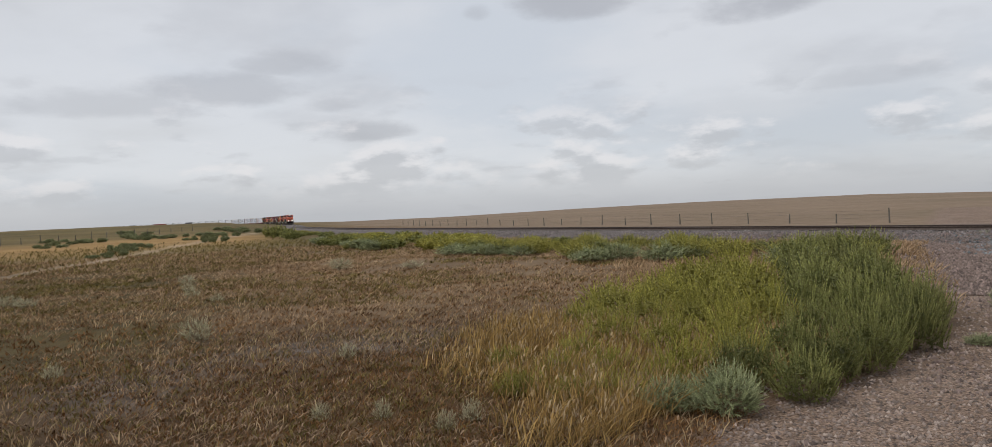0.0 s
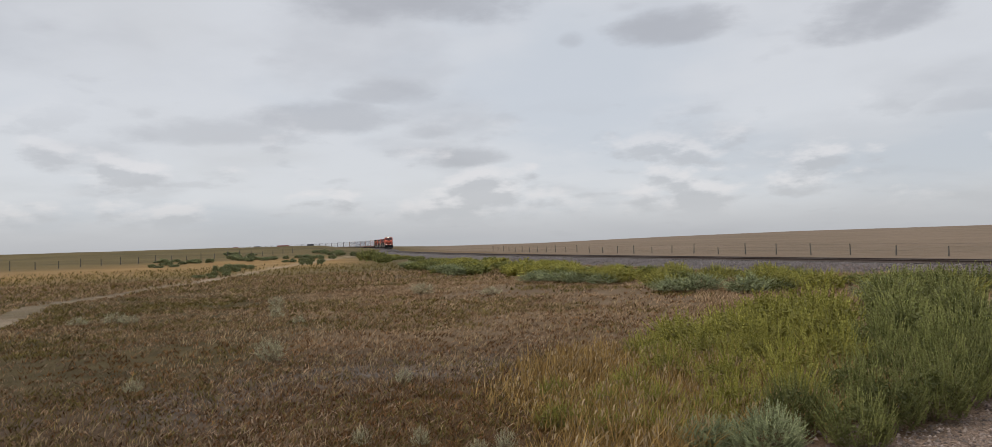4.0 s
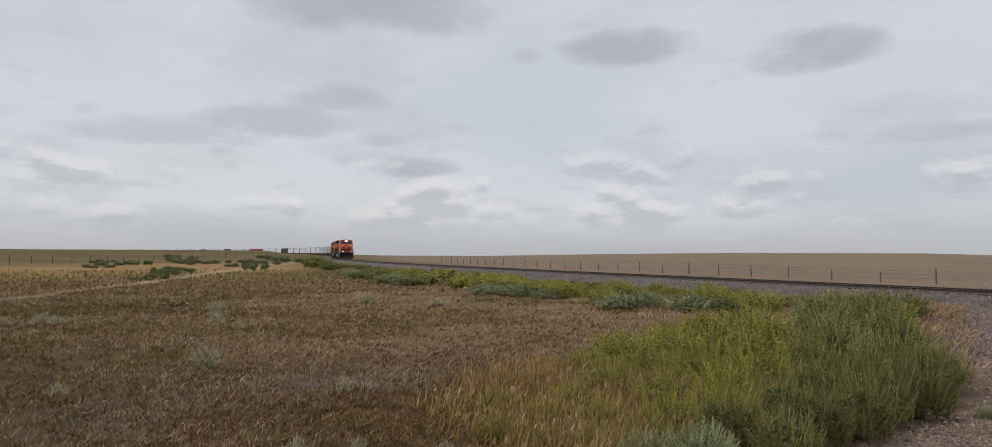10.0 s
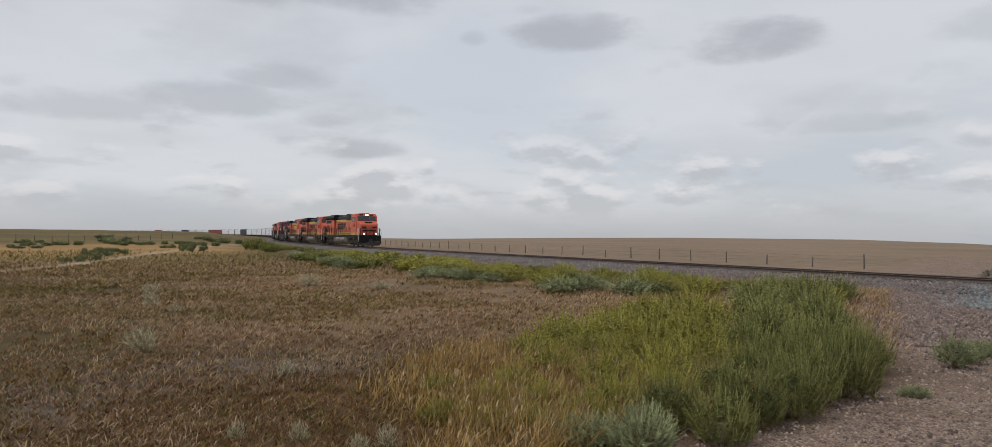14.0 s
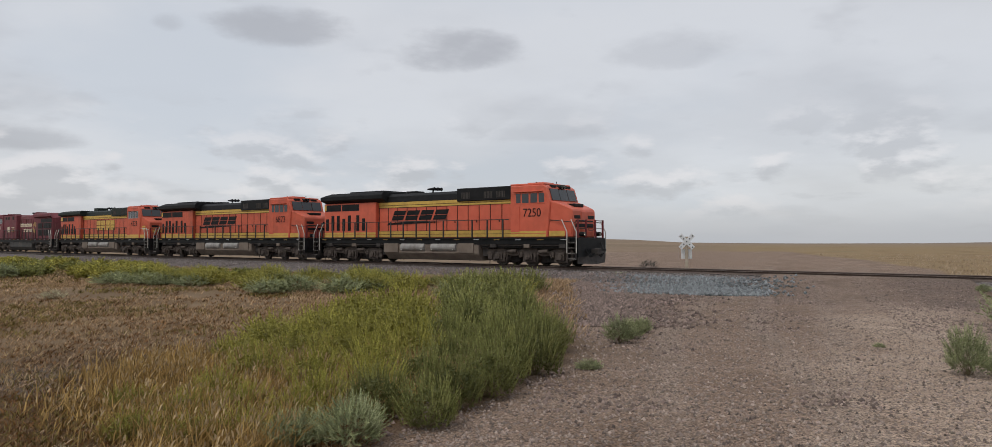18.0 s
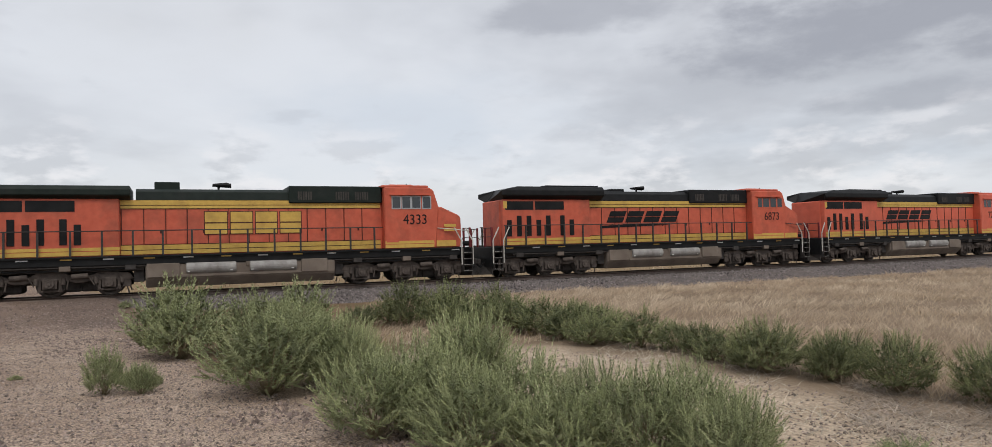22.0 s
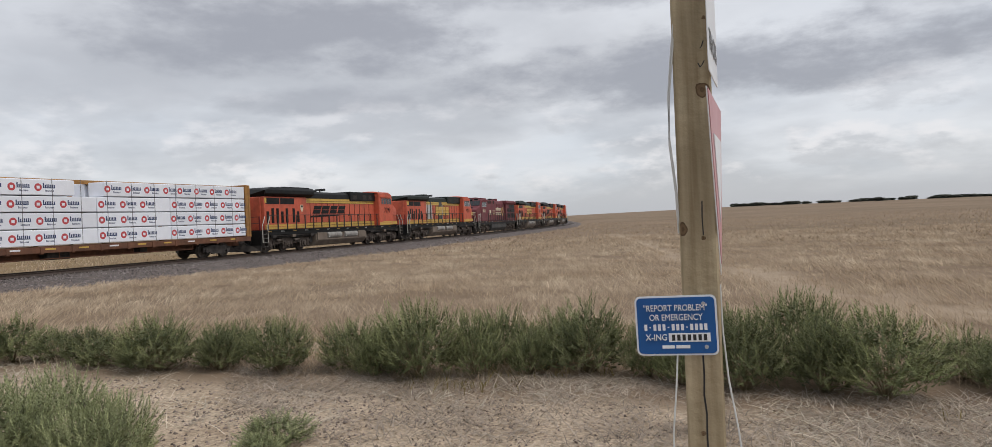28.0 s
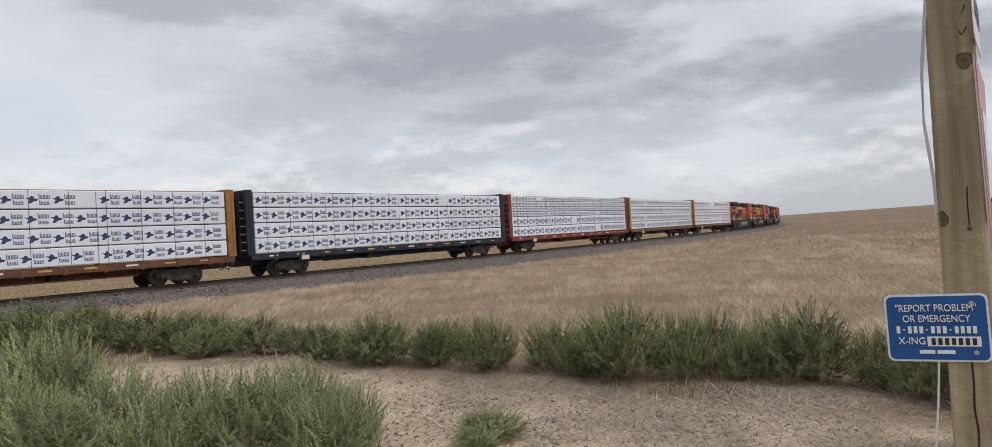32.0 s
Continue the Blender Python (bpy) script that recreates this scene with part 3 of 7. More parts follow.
RINGS = np.concatenate([np.linspace(0.0, 3, 14), (3 + (np.geomspace(1, 4998, 300) - 1))[1:]])
AZ_COUNT = 640
_a = np.linspace(0, 2 * math.pi, AZ_COUNT, endpoint=False)
_gx, _gy = np.outer(RINGS[1:], np.sin(_a)).ravel(), np.outer(RINGS[1:], np.cos(_a)).ravel()
_gx, _gy = np.append(_gx, 0.0), np.append(_gy, 0.0)
_gz = land(_gx, _gy)
_i = np.arange((len(RINGS) - 2) * AZ_COUNT)
_j = (_i // AZ_COUNT) * AZ_COUNT + (_i + 1) % AZ_COUNT
_tris = np.concatenate([np.stack([_i, _i + AZ_COUNT, _j], 1), np.stack([_j, _i + AZ_COUNT, _j + AZ_COUNT], 1)])
_k = np.arange(AZ_COUNT)
_tris = np.concatenate([_tris, np.stack([np.full(AZ_COUNT, len(_gx) - 1), _k, (_k + 1) % AZ_COUNT], 1)])
ground_mesh = tri_mesh("ground", np.stack([_gx, _gy, _gz], 1), _tris)
_off, _s = off_line(_gx, _gy)
_r, _az = np.hypot(_gx, _gy), np.degrees(np.arctan2(_gx, _gy))
MASKS = {
    "pale": smooth_step(11, 17, _r + 2.5 * wobble(_gx, _gy, 3.0, 1.0)) * (0.75 + 0.25 * wobble(_gx, _gy, 5.0, 2.0)),
    "dusty": 0.8 * smooth_step(-0.9, 1.2, in_area(DUST, _gx, _gy) + 0.7 * wobble(_gx, _gy, 1.3, 2.0)),
    "coarse": 0.85 * smooth_step(15.5, 10.5, np.abs(_off) + 1.5 * wobble(_gx, _gy, 2.0, 4.0)) * (0.8 + 0.2 * wobble(_gx, _gy, 1.0)) * (1 - 0.6 * smooth_step(2.5, 1.0, np.minimum(np.abs(to_path(TYRES, _gx, _gy)), np.abs(to_path(TYRES_TWO, _gx, _gy))))),
    "tyre": np.clip(smooth_step(0.34, 0.12, np.abs(to_path(TYRES, _gx, _gy) + 0.12 * wobble(_gx, _gy, 1.4) - 0.85)) + 0.8 * smooth_step(0.34, 0.12, np.abs(to_path(TYRES_TWO, _gx, _gy) + 0.12 * wobble(_gx, _gy, 1.2) - 0.85)), 0, 1) * (0.55 + 0.3 * wobble(_gx, _gy, 2.2, 5.0)),
    "gravel": smooth_step(-0.5, 0.5, in_area(ROAD, _gx, _gy) + 0.35 * wobble(_gx, _gy, 0.9)),
    "bare": np.maximum.reduce([smooth_step(-0.6, 0.6, in_area(DIRT, _gx, _gy) + 0.4 * wobble(_gx, _gy, 0.8, 1.0)),
                               smooth_step(1.6, 0.6, to_path(TRAIL, _gx, _gy) + 0.4 * wobble(_gx, _gy, 1.5)) * (0.5 + 0.3 * wobble(_gx, _gy, 2.5, 4.0)),
                               smooth_step(1.4, 0.5, to_path(LEFT_TRAIL, _gx, _gy) + 0.5 * wobble(_gx, _gy, 1.5)) * (0.42 + 0.3 * wobble(_gx, _gy, 3.0, 1.0))]),
    "tan": np.clip(smooth_step(70, 95, _az) * smooth_step(175, 165, _az) + smooth_step(-2, -12, -np.abs(_off)) * 0 + (np.hypot(_gx, _gy) > 0) * (in_area(np.array([(-600, 2200), (-75, 300), (-30, 175), (0, 100), (31, 40), (50, 24), (90, 20), (4000, 400), (4000, 3000)]), _gx, _gy) > 0), 0, 1),
    "gold": smooth_step(50, 75, _r) * smooth_step(-10, -16, _az) * 0.9,
    # where painted air haze greys the ground, growing with distance
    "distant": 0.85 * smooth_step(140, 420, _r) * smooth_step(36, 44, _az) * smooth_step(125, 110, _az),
    "rust": smooth_step(11.5, 8.8, _r + 1.2 * wobble(_gx, _gy, 1.7, 4.0)) * smooth_step(-33, -24, _az + 4 * wobble(_gx, _gy, 1.3, 2.0)) * smooth_step(30, 16, _az),
    "ash": np.exp(-(((_r - 10.7 + 0.5 * wobble(_gx, _gy, 1.0, 6.0)) / 1.25) ** 2) - ((_az + 13) / 10.5) ** 2) + 0.8 * np.exp(-(((_r - 9.3) / 1.2) ** 2) - ((_az + 30) / 5.0) ** 2),
    "leafy": smooth_step(-17, -26, _az + 5 * wobble(_gx, _gy, 2.2, 3.0)) * smooth_step(10.0, 12.5, _r) * smooth_step(60, 34, _r) * smooth_step(-110, -60, _az),
    "beyond": smooth_step(-5.5, -9, _off) * smooth_step(38, 43, _az + 1.5 * wobble(_gx, _gy, 6.0, 2.0)) * smooth_step(140, 100, _az) * smooth_step(420, 160, _r),
    "ochre": np.exp(-(((_r - 120 - 0.8 * _az) / 26) ** 2)) * smooth_step(-15, -20, _az) * (0.8 + 0.2 * wobble(_gx, _gy, 14.0)),
}
for key, value in MASKS.items():
    ground_mesh.attributes.new(key, "FLOAT", "POINT").data.foreach_set("value", value.astype(np.float32))
ground_mesh.shade_smooth()


def ground_material():
    m = bpy.data.materials.new("prairie_ground")
    m.use_nodes = True
    n, l = m.node_tree.nodes, m.node_tree.links
    b = n["Principled BSDF"]
    b.inputs["Roughness"].default_value, b.inputs["Specular IOR Level"].default_value = 0.95, 0.15
    tc = n.new("ShaderNodeTexCoord")

    def tone(scale, stops, detail=8.0, rough=0.6):
        t = n.new("ShaderNodeTexNoise")
        t.inputs["Scale"].default_value, t.inputs["Detail"].default_value, t.inputs["Roughness"].default_value = scale, detail, rough
        l.new(tc.outputs["Object"], t.inputs["Vector"])
        r = n.new("ShaderNodeValToRGB")
        while len(r.color_ramp.elements) < len(stops):
            r.color_ramp.elements.new(0.5)
        for e, (at, c) in zip(r.color_ramp.elements, stops):
            e.position, e.color = at, (*c, 1)
        l.new(t.outputs["Fac"], r.inputs[0])
        return r.outputs[0]

    def mix(kind, fac, a, c):
        k = n.new("ShaderNodeMix")
        k.data_type, k.blend_type = "RGBA", kind
        if isinstance(fac, float):
            k.inputs[0].default_value = fac
        else:
            l.new(fac, k.inputs[0])
        l.new(a, k.inputs[6])
        l.new(c, k.inputs[7])
        return k.outputs[2]

    def mask(name):
        a = n.new("ShaderNodeAttribute")
        a.attribute_name = name
        return a.outputs["Fac"]

    soil = tone(0.9, [(0.3, (0.07, 0.044, 0.024)), (0.5, (0.115, 0.075, 0.042)), (0.66, (0.13, 0.096, 0.075))])
    patch = tone(0.16, [(0.35, (0.80, 0.74, 0.62)), (0.6, (1.15, 1.1, 1.0))])
    soil = mix("MULTIPLY", 0.8, soil, patch)
    tan = tone(0.5, [(0.3, (0.205, 0.148, 0.10)), (0.7, (0.285, 0.212, 0.150))])
    streak = tone(0.02, [(0.38, (0.86, 0.86, 0.82)), (0.62, (1.1, 1.08, 1.06))], 4.0)
    tan = mix("MULTIPLY", 0.8, tan, streak)
    gold = tone(0.05, [(0.35, (0.10, 0.08, 0.032)), (0.6, (0.17, 0.128, 0.052))])
    ochre = tone(0.08, [(0.35, (0.36, 0.21, 0.08)), (0.6, (0.46, 0.28, 0.115))])
    bare = tone(1.3, [(0.3, (0.40, 0.305, 0.215)), (0.7, (0.60, 0.485, 0.365))])
    gravel = tone(0.7, [(0.3, (0.185, 0.13, 0.096)), (0.5, (0.245, 0.177, 0.135)), (0.7, (0.30, 0.225, 0.177))])
    wheel = tone(3.0, [(0.3, (0.24, 0.185, 0.148)), (0.7, (0.32, 0.256, 0.21))])
    dust = tone(1.4, [(0.3, (0.35, 0.265, 0.205)), (0.7, (0.47, 0.372, 0.295))])
    gravel = mix("MIX", mask("tyre"), gravel, wheel)
    speck = tone(44.0, [(0.38, (0.38, 0.34, 0.32)), (0.5, (1.0, 1.0, 1.0)), (0.62, (1.6, 1.57, 1.52))], 4.0, 0.7)
    rubble = tone(7.0, [(0.36, (0.075, 0.057, 0.05)), (0.5, (0.135, 0.104, 0.09)), (0.66, (0.225, 0.18, 0.155))], 6.0, 0.7)
    gravel = mix("MIX", mask("dusty"), gravel, dust)
    gravel = mix("MIX", mask("coarse"), gravel, rubble)
    gravel = mix("MULTIPLY", 1.0, gravel, speck)
    lump = tone(11.0, [(0.36, (0.70, 0.68, 0.66)), (0.5, (1.0, 1.0, 1.0)), (0.64, (1.25, 1.23, 1.2))], 3.0, 0.6)
    gravel = mix("MULTIPLY", 0.45, gravel, lump)
    fine = tone(22.0, [(0.36, (0.55, 0.52, 0.50)), (0.5, (1.0, 1.0, 1.0)), (0.64, (1.35, 1.33, 1.3))], 5.0, 0.7)
    bare = mix("MULTIPLY", 0.85, bare, fine)
    pale = tone(0.35, [(0.3, (0.19, 0.125, 0.07)), (0.7, (0.285, 0.20, 0.122))])
    soil = mix("MIX", mask("pale"), soil, pale)
    rust = tone(2.2, [(0.3, (0.065, 0.036, 0.017)), (0.5, (0.115, 0.067, 0.032)), (0.7, (0.18, 0.115, 0.06))])
    ash = tone(3.0, [(0.3, (0.075, 0.06, 0.05)), (0.5, (0.14, 0.115, 0.098)), (0.7, (0.25, 0.215, 0.19))])
    leafy = tone(1.2, [(0.3, (0.062, 0.045, 0.018)), (0.7, (0.135, 0.098, 0.042))])
    beyond = tone(0.12, [(0.3, (0.205, 0.14, 0.07)), (0.5, (0.285, 0.20, 0.11)), (0.7, (0.235, 0.18, 0.10))])
    soil = mix("MIX", mask("leafy"), soil, leafy)
    soil = mix("MIX", mask("rust"), soil, rust)
    soil = mix("MIX", mask("ash"), soil, ash)
    c = mix("MIX", mask("tan"), soil, tan)
    c = mix("MIX", mask("beyond"), c, beyond)
    c = mix("MIX", mask("gold"), c, gold)
    c = mix("MIX", mask("ochre"), c, ochre)
    # aerial haze put into the base colour of the far ground
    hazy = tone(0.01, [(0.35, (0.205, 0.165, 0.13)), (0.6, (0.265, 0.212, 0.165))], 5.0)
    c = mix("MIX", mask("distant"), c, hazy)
    c = mix("MIX", mask("bare"), c, bare)
    c = mix("MIX", mask("gravel"), c, gravel)
    l.new(c, b.inputs["Base Color"])
    t = n.new("ShaderNodeTexNoise")
    t.inputs["Scale"].default_value, t.inputs["Detail"].default_value = 26.0, 6.0
    l.new(tc.outputs["Object"], t.inputs["Vector"])
    bp = n.new("ShaderNodeBump")
    bp.inputs["Strength"].default_value, bp.inputs["Distance"].default_value = 1.0, 0.04
    l.new(t.outputs["Fac"], bp.inputs["Height"])
    l.new(bp.outputs[0], b.inputs["Normal"])
    return m


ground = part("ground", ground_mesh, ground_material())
tagged(ground, "dry prairie ground with a gravel road over the line", "ground", kind="structure")

# ---- the railway: ballast bank, ties and rails ----
def sweep(profile, s0, s1, step, z=0.0):
    """A cross-section of (off to the right, height) drawn along the line."""
    ss = np.arange(s0, s1 + 0.01, step)
    h = np.array([heading(s) for s in ss])
    c = np.array([on_line(s) for s in ss])
    p = np.asarray(profile, float)
    v = np.zeros((len(ss), len(p), 3))
    v[:, :, 0] = c[:, :1] + p[None, :, 0] * np.cos(h)[:, None]
    v[:, :, 1] = c[:, 1:] - p[None, :, 0] * np.sin(h)[:, None]
    v[:, :, 2] = p[None, :, 1] + z
    n = len(p)
    i = (np.arange(len(ss) - 1)[:, None] * n + np.arange(n - 1)[None]).ravel()
    return v.reshape(-1, 3), np.concatenate([np.stack([i, i + 1, i + n], 1), np.stack([i + 1, i + n + 1, i + n], 1)])


def ballast_material():
    m = material("crushed_ballast", (0.06, 0.05, 0.047), (0.235, 0.205, 0.194), 0.95, 15.0, bump=1.0, bump_scale=17.0, dirt=(0.17, 0.13, 0.105), dirt_amount=0.5, dirt_scale=0.7, spec=0.2, detail=3.0)
    return m


M_BALLAST = ballast_material()
bank = [(-5.2, -0.95), (-4.2, -0.62), (-3.0, -0.25), (-2.0, -0.13), (-1.75, -0.10), (-0.9, -0.08), (0.9, -0.08), (1.75, -0.10), (2.0, -0.13), (3.0, -0.25), (4.2, -0.62), (5.2, -0.95)]
bank = [(x, RAIL_Z - 0.12 + z) for x, z in bank]
bv, bt = sweep(bank, -1290, 690, 1.0)
rng = np.random.default_rng(5)
near_bed = np.hypot(bv[:, 0], bv[:, 1]) < 120
bv[near_bed, 2] += rng.normal(0, 0.018, near_bed.sum())
ballast = part("ballast", tri_mesh("ballast", bv, bt), M_BALLAST)
tagged(ballast, "grey-brown crushed stone ballast bank under the rails", "ballast", kind="structure")

track = thing("railway_track", "single railway track with rusty-sided steel rails on timber ties", "track", kind="structure")
rail_profile = [(-0.07, -0.172), (-0.07, -0.155), (-0.012, -0.135), (-0.010, -0.045), (-0.036, -0.035), (-0.036, -0.006), (-0.028, 0.0), (0.028, 0.0), (0.036, -0.006), (0.036, -0.035), (0.010, -0.045), (0.012, -0.135), (0.07, -0.155), (0.07, -0.172)]
for side in (-0.7535, 0.7535):
    rv, rt = sweep([(x + side, z) for x, z in rail_profile], -1290, 690, 1.0, RAIL_Z)
    part("rail", tri_mesh("rail", rv, rt), M_RAILTOP, track)


def polyline(bm, pts, r, sides=5):
    """A thin strand through all the points, as one piece."""
    rings = []
    for k, p in enumerate(pts):
        a, b = Vector(pts[max(0, k - 1)]), Vector(pts[min(len(pts) - 1, k + 1)])
        q = (b - a).to_track_quat("Z", "Y")
        rings.append([bm.verts.new(Vector(p) + q @ Vector((r * math.cos(2 * math.pi * i / sides), r * math.sin(2 * math.pi * i / sides), 0))) for i in range(sides)])
    for u, v in zip(rings[:-1], rings[1:]):
        for i in range(sides):
            bm.faces.new((u[i], u[(i + 1) % sides], v[(i + 1) % sides], v[i]))
    return bm


def stones(name, label, mat, area, count, size, seed, cat="stones", lift=0.0):
    """Loose angular stones strewn by area(rng, n) -> x, y, z."""
    g = np.random.default_rng(seed)
    p = area(g, count)
    n = len(p)
    base = np.array([(1, 0, -0.3), (-0.6, 0.9, -0.35), (-0.6, -0.9, -0.3), (0.15, 0.1, 0.9), (-0.2, 0.3, -0.8)])
    f = np.array([(0, 1, 3), (1, 2, 3), (2, 0, 3), (1, 0, 4), (2, 1, 4), (0, 2, 4)])
    k = g.uniform(0.55, 1.5, (n, 1, 1)) * size * g.uniform(0.7, 1.3, (n, 1, 3)) * g.uniform(0.75, 1.25, (n, 5, 3))
    v = base[None] * k
    a = g.uniform(0, 6.28, n)
    x = v[..., 0] * np.cos(a)[:, None] - v[..., 1] * np.sin(a)[:, None]
    y = v[..., 0] * np.sin(a)[:, None] + v[..., 1] * np.cos(a)[:, None]
    w = np.stack([x + p[:, :1], y + p[:, 1:2], v[..., 2] * 0.8 + p[:, 2:3] + lift], -1).reshape(-1, 3)
    t = (f[None] + 5 * np.arange(n)[:, None, None]).reshape(-1, 3)
    return tagged(part(name, tri_mesh(name, w, t), mat), label, cat, kind="stuff")


def bed_area(s0, s1, o0, o1):
    def area(g, n):
        s, o = g.uniform(s0, s1, n), g.uniform(o0, o1, n)
        h = np.interp(s, LINE_S, LINE_H)
        x, y = np.interp(s, LINE_S, LINE_X) + o * np.cos(h), np.interp(s, LINE_S, LINE_Y) - o * np.sin(h)
        z = np.interp(np.abs(o), [q[0] for q in bank[6:]], [q[1] for q in bank[6:]])
        g2 = land(x, y)
        keep = (in_area(CROSSING, x, y) < -0.3) | (np.abs(s) > 60)
        return np.stack([x, y, np.maximum(z, g2)], 1)[keep]
    return area


stones("ballast_stones", "loose angular grey ballast stones on the bank", M_STONE, bed_area(-75, 80, 0.9, 5.4), 42000, 0.062, 11)

# ---- the train: six diesel locomotives and a string of centre-beam flat cars; x ahead, z = 0 at the rail head ----
def both(fn):
    for side in (-1, 1):
        fn(side)


WHEEL_LOCO, WHEEL_CAR = 0.533, 0.457


def wheelset_mesh(r):
    """An axle with its two wheels, turned as one piece."""
    half = [(0.0, 0.085), (0.62, 0.085), (0.655, r * 0.55), (0.665, r + 0.028), (0.70, r + 0.028), (0.715, r), (0.82, r - 0.01), (0.83, r * 0.82), (0.79, r * 0.74), (0.79, r * 0.38), (0.84, r * 0.30), (0.90, r * 0.26), (0.92, 0.09), (1.0, 0.08), (1.0, 0.0)]
    profile = [(-y, q) for y, q in half[::-1][:-1]] + half
    n = 18
    v = [(q * math.cos(2 * math.pi * k / n) * (1 + 0.0 * k), y, q * math.sin(2 * math.pi * k / n)) for y, q in profile for k in range(n)]
    f = [(i * n + k, i * n + (k + 1) % n, (i + 1) * n + (k + 1) % n, (i + 1) * n + k) for i in range(len(profile) - 1) for k in range(n)]
    me = bpy.data.meshes.new("wheelset")
    me.from_pydata(v, [], f)
    me.materials.append(M_STEEL)
    return me


MESH_WHEEL_LOCO, MESH_WHEEL_CAR = wheelset_mesh(WHEEL_LOCO), wheelset_mesh(WHEEL_CAR)
WHEELS = {WHEEL_LOCO: [], WHEEL_CAR: []}


def wheel(parent, x, r):
    ob = part("wheelset", MESH_WHEEL_LOCO if r == WHEEL_LOCO else MESH_WHEEL_CAR, None, parent)
    ob.matrix_parent_inverse = Matrix.Translation((x, 0, r))
    return ob


def loco_sideframe():
    """One cast side frame of a three-axle truck, outer face at y = 0 pointing to -y."""
    bm = bmesh.new()
    prism(bm, [(-3.0, 0.66), (-2.85, 0.92), (-1.75, 0.98), (-1.45, 0.84), (-0.75, 0.82), (-0.45, 0.98), (0.45, 0.98), (0.75, 0.82), (1.45, 0.84), (1.75, 0.98), (2.85, 0.92), (3.0, 0.66), (2.6, 0.60), (1.6, 0.66), (1.2, 0.56), (0.9, 0.56), (0.5, 0.66), (-0.5, 0.66), (-0.9, 0.56), (-1.2, 0.56), (-1.6, 0.66), (-2.6, 0.60)], -0.07, 0.12)
    for x in (-2.1, 0.0, 2.1):
        # axle box between its horns, with round cap and springs
        box(bm, x - 0.26, x + 0.26, -0.14, 0.05, 0.34, 0.74)
        for k in (-1, 1):
            box(bm, x + k * 0.36 - 0.06, x + k * 0.36 + 0.06, -0.06, 0.10, 0.26, 0.70)
            rod(bm, (x + k * 0.47, -0.08, 0.50), (x + k * 0.47, -0.08, 0.78), 0.085, 10)
        rod(bm, (x, -0.24, 0.533), (x, -0.10, 0.533), 0.17, 14)
        rod(bm, (x, -0.27, 0.533), (x, -0.22, 0.533), 0.07, 8)
        box(bm, x - 0.44, x + 0.44, -0.05, 0.08, 0.22, 0.29)
    for x in (-1.05, 1.05):
        # brake cylinder, its lever and the hanging shoe rods
        rod(bm, (x - 0.30, -0.16, 0.80), (x + 0.30, -0.16, 0.84), 0.11, 12)
        rod(bm, (x + 0.30, -0.16, 0.82), (x + 0.52, -0.14, 0.45), 0.03, 6)
        rod(bm, (x - 0.40, -0.10, 0.72), (x - 0.46, -0.10, 0.30), 0.035, 6)
    for x in (-2.75, 2.75):
        box(bm, x - 0.16, x + 0.16, -0.06, 0.14, 0.34, 0.62)
        rod(bm, (x, -0.04, 0.36), (x * 1.03, 0.04, 0.08), 0.03, 6)
    rod(bm, (-2.9, -0.09, 1.02), (2.9, -0.09, 1.02), 0.03, 6)
    return soften(bm, 0.012)


def loco_truck(parent, x):
    t = part("truck", bevelled((-2.8, 2.8, -0.62, 0.62, 0.50, 0.98), (-0.6, 0.6, -0.95, 0.95, 0.75, 1.05)), M_GRIME, parent, at=pose(x, 0, 0))
    for dx in (-1.45, 0.65, 1.45):
        part("traction_motor", bevelled((dx - 0.42, dx + 0.42, -0.6, 0.6, 0.17, 0.62), width=0.08), M_GRIME, t)
    me = None
    for side in (-1, 1):
        o = part("side_frame", me or loco_sideframe(), M_TRUCK, t, at=pose(0, side * 1.06, 0, 0, 0, 0 if side < 0 else 180))
        me = o.data
    for dx in (-2.1, 0, 2.1):
        wheel(t, dx, WHEEL_LOCO)
    return t


def plate(name, parent, pts, y, side, mat, thick=0.012, label=""):
    """A flat painted shape on the side at |y|; points in x, z."""
    bm = bmesh.new()
    prism(bm, pts, side * y, side * (y + thick))
    bmesh.ops.recalc_face_normals(bm, faces=bm.faces)
    return part(name, bm, mat, parent, label)


def slab(name, parent, x0, x1, z0, z1, y, side, mat, thick=0.012, label=""):
    return plate(name, parent, [(x0, z0), (x1, z0), (x1, z1), (x0, z1)], y, side, mat, thick, label)


def slanted(parent, x0, x1, z0, z1, y, side, mat, lean, name="emblem_bar"):
    return plate(name, parent, [(x0, z0), (x1, z0), (x1 + lean, z1), (x0 + lean, z1)], y, side, mat)


def blocky_emblem(parent, side, y, x0, x1, z0, z1, mat, n, lean=0.0, rim=None):
    """A row of plain slanted blocks in the colour and size of the painted name."""
    w = (x1 - x0) / n
    for k in range(n):
        a, b = x0 + k * w + 0.07 * w, x0 + (k + 1) * w - 0.07 * w
        zm, gap = (z0 + z1) / 2, (z1 - z0) * 0.03
        if rim:
            slanted(parent, a - 0.035, b + 0.035, z0 - 0.035, z1 + 0.035, y - 0.005, side, rim, lean, "emblem_rim")
        slanted(parent, a, b, z0, zm - gap, y, side, mat, lean * 0.47)
        slanted(parent, a + lean * 0.53, b + lean * 0.53, zm + gap, z1, y, side, mat, lean * 0.47)


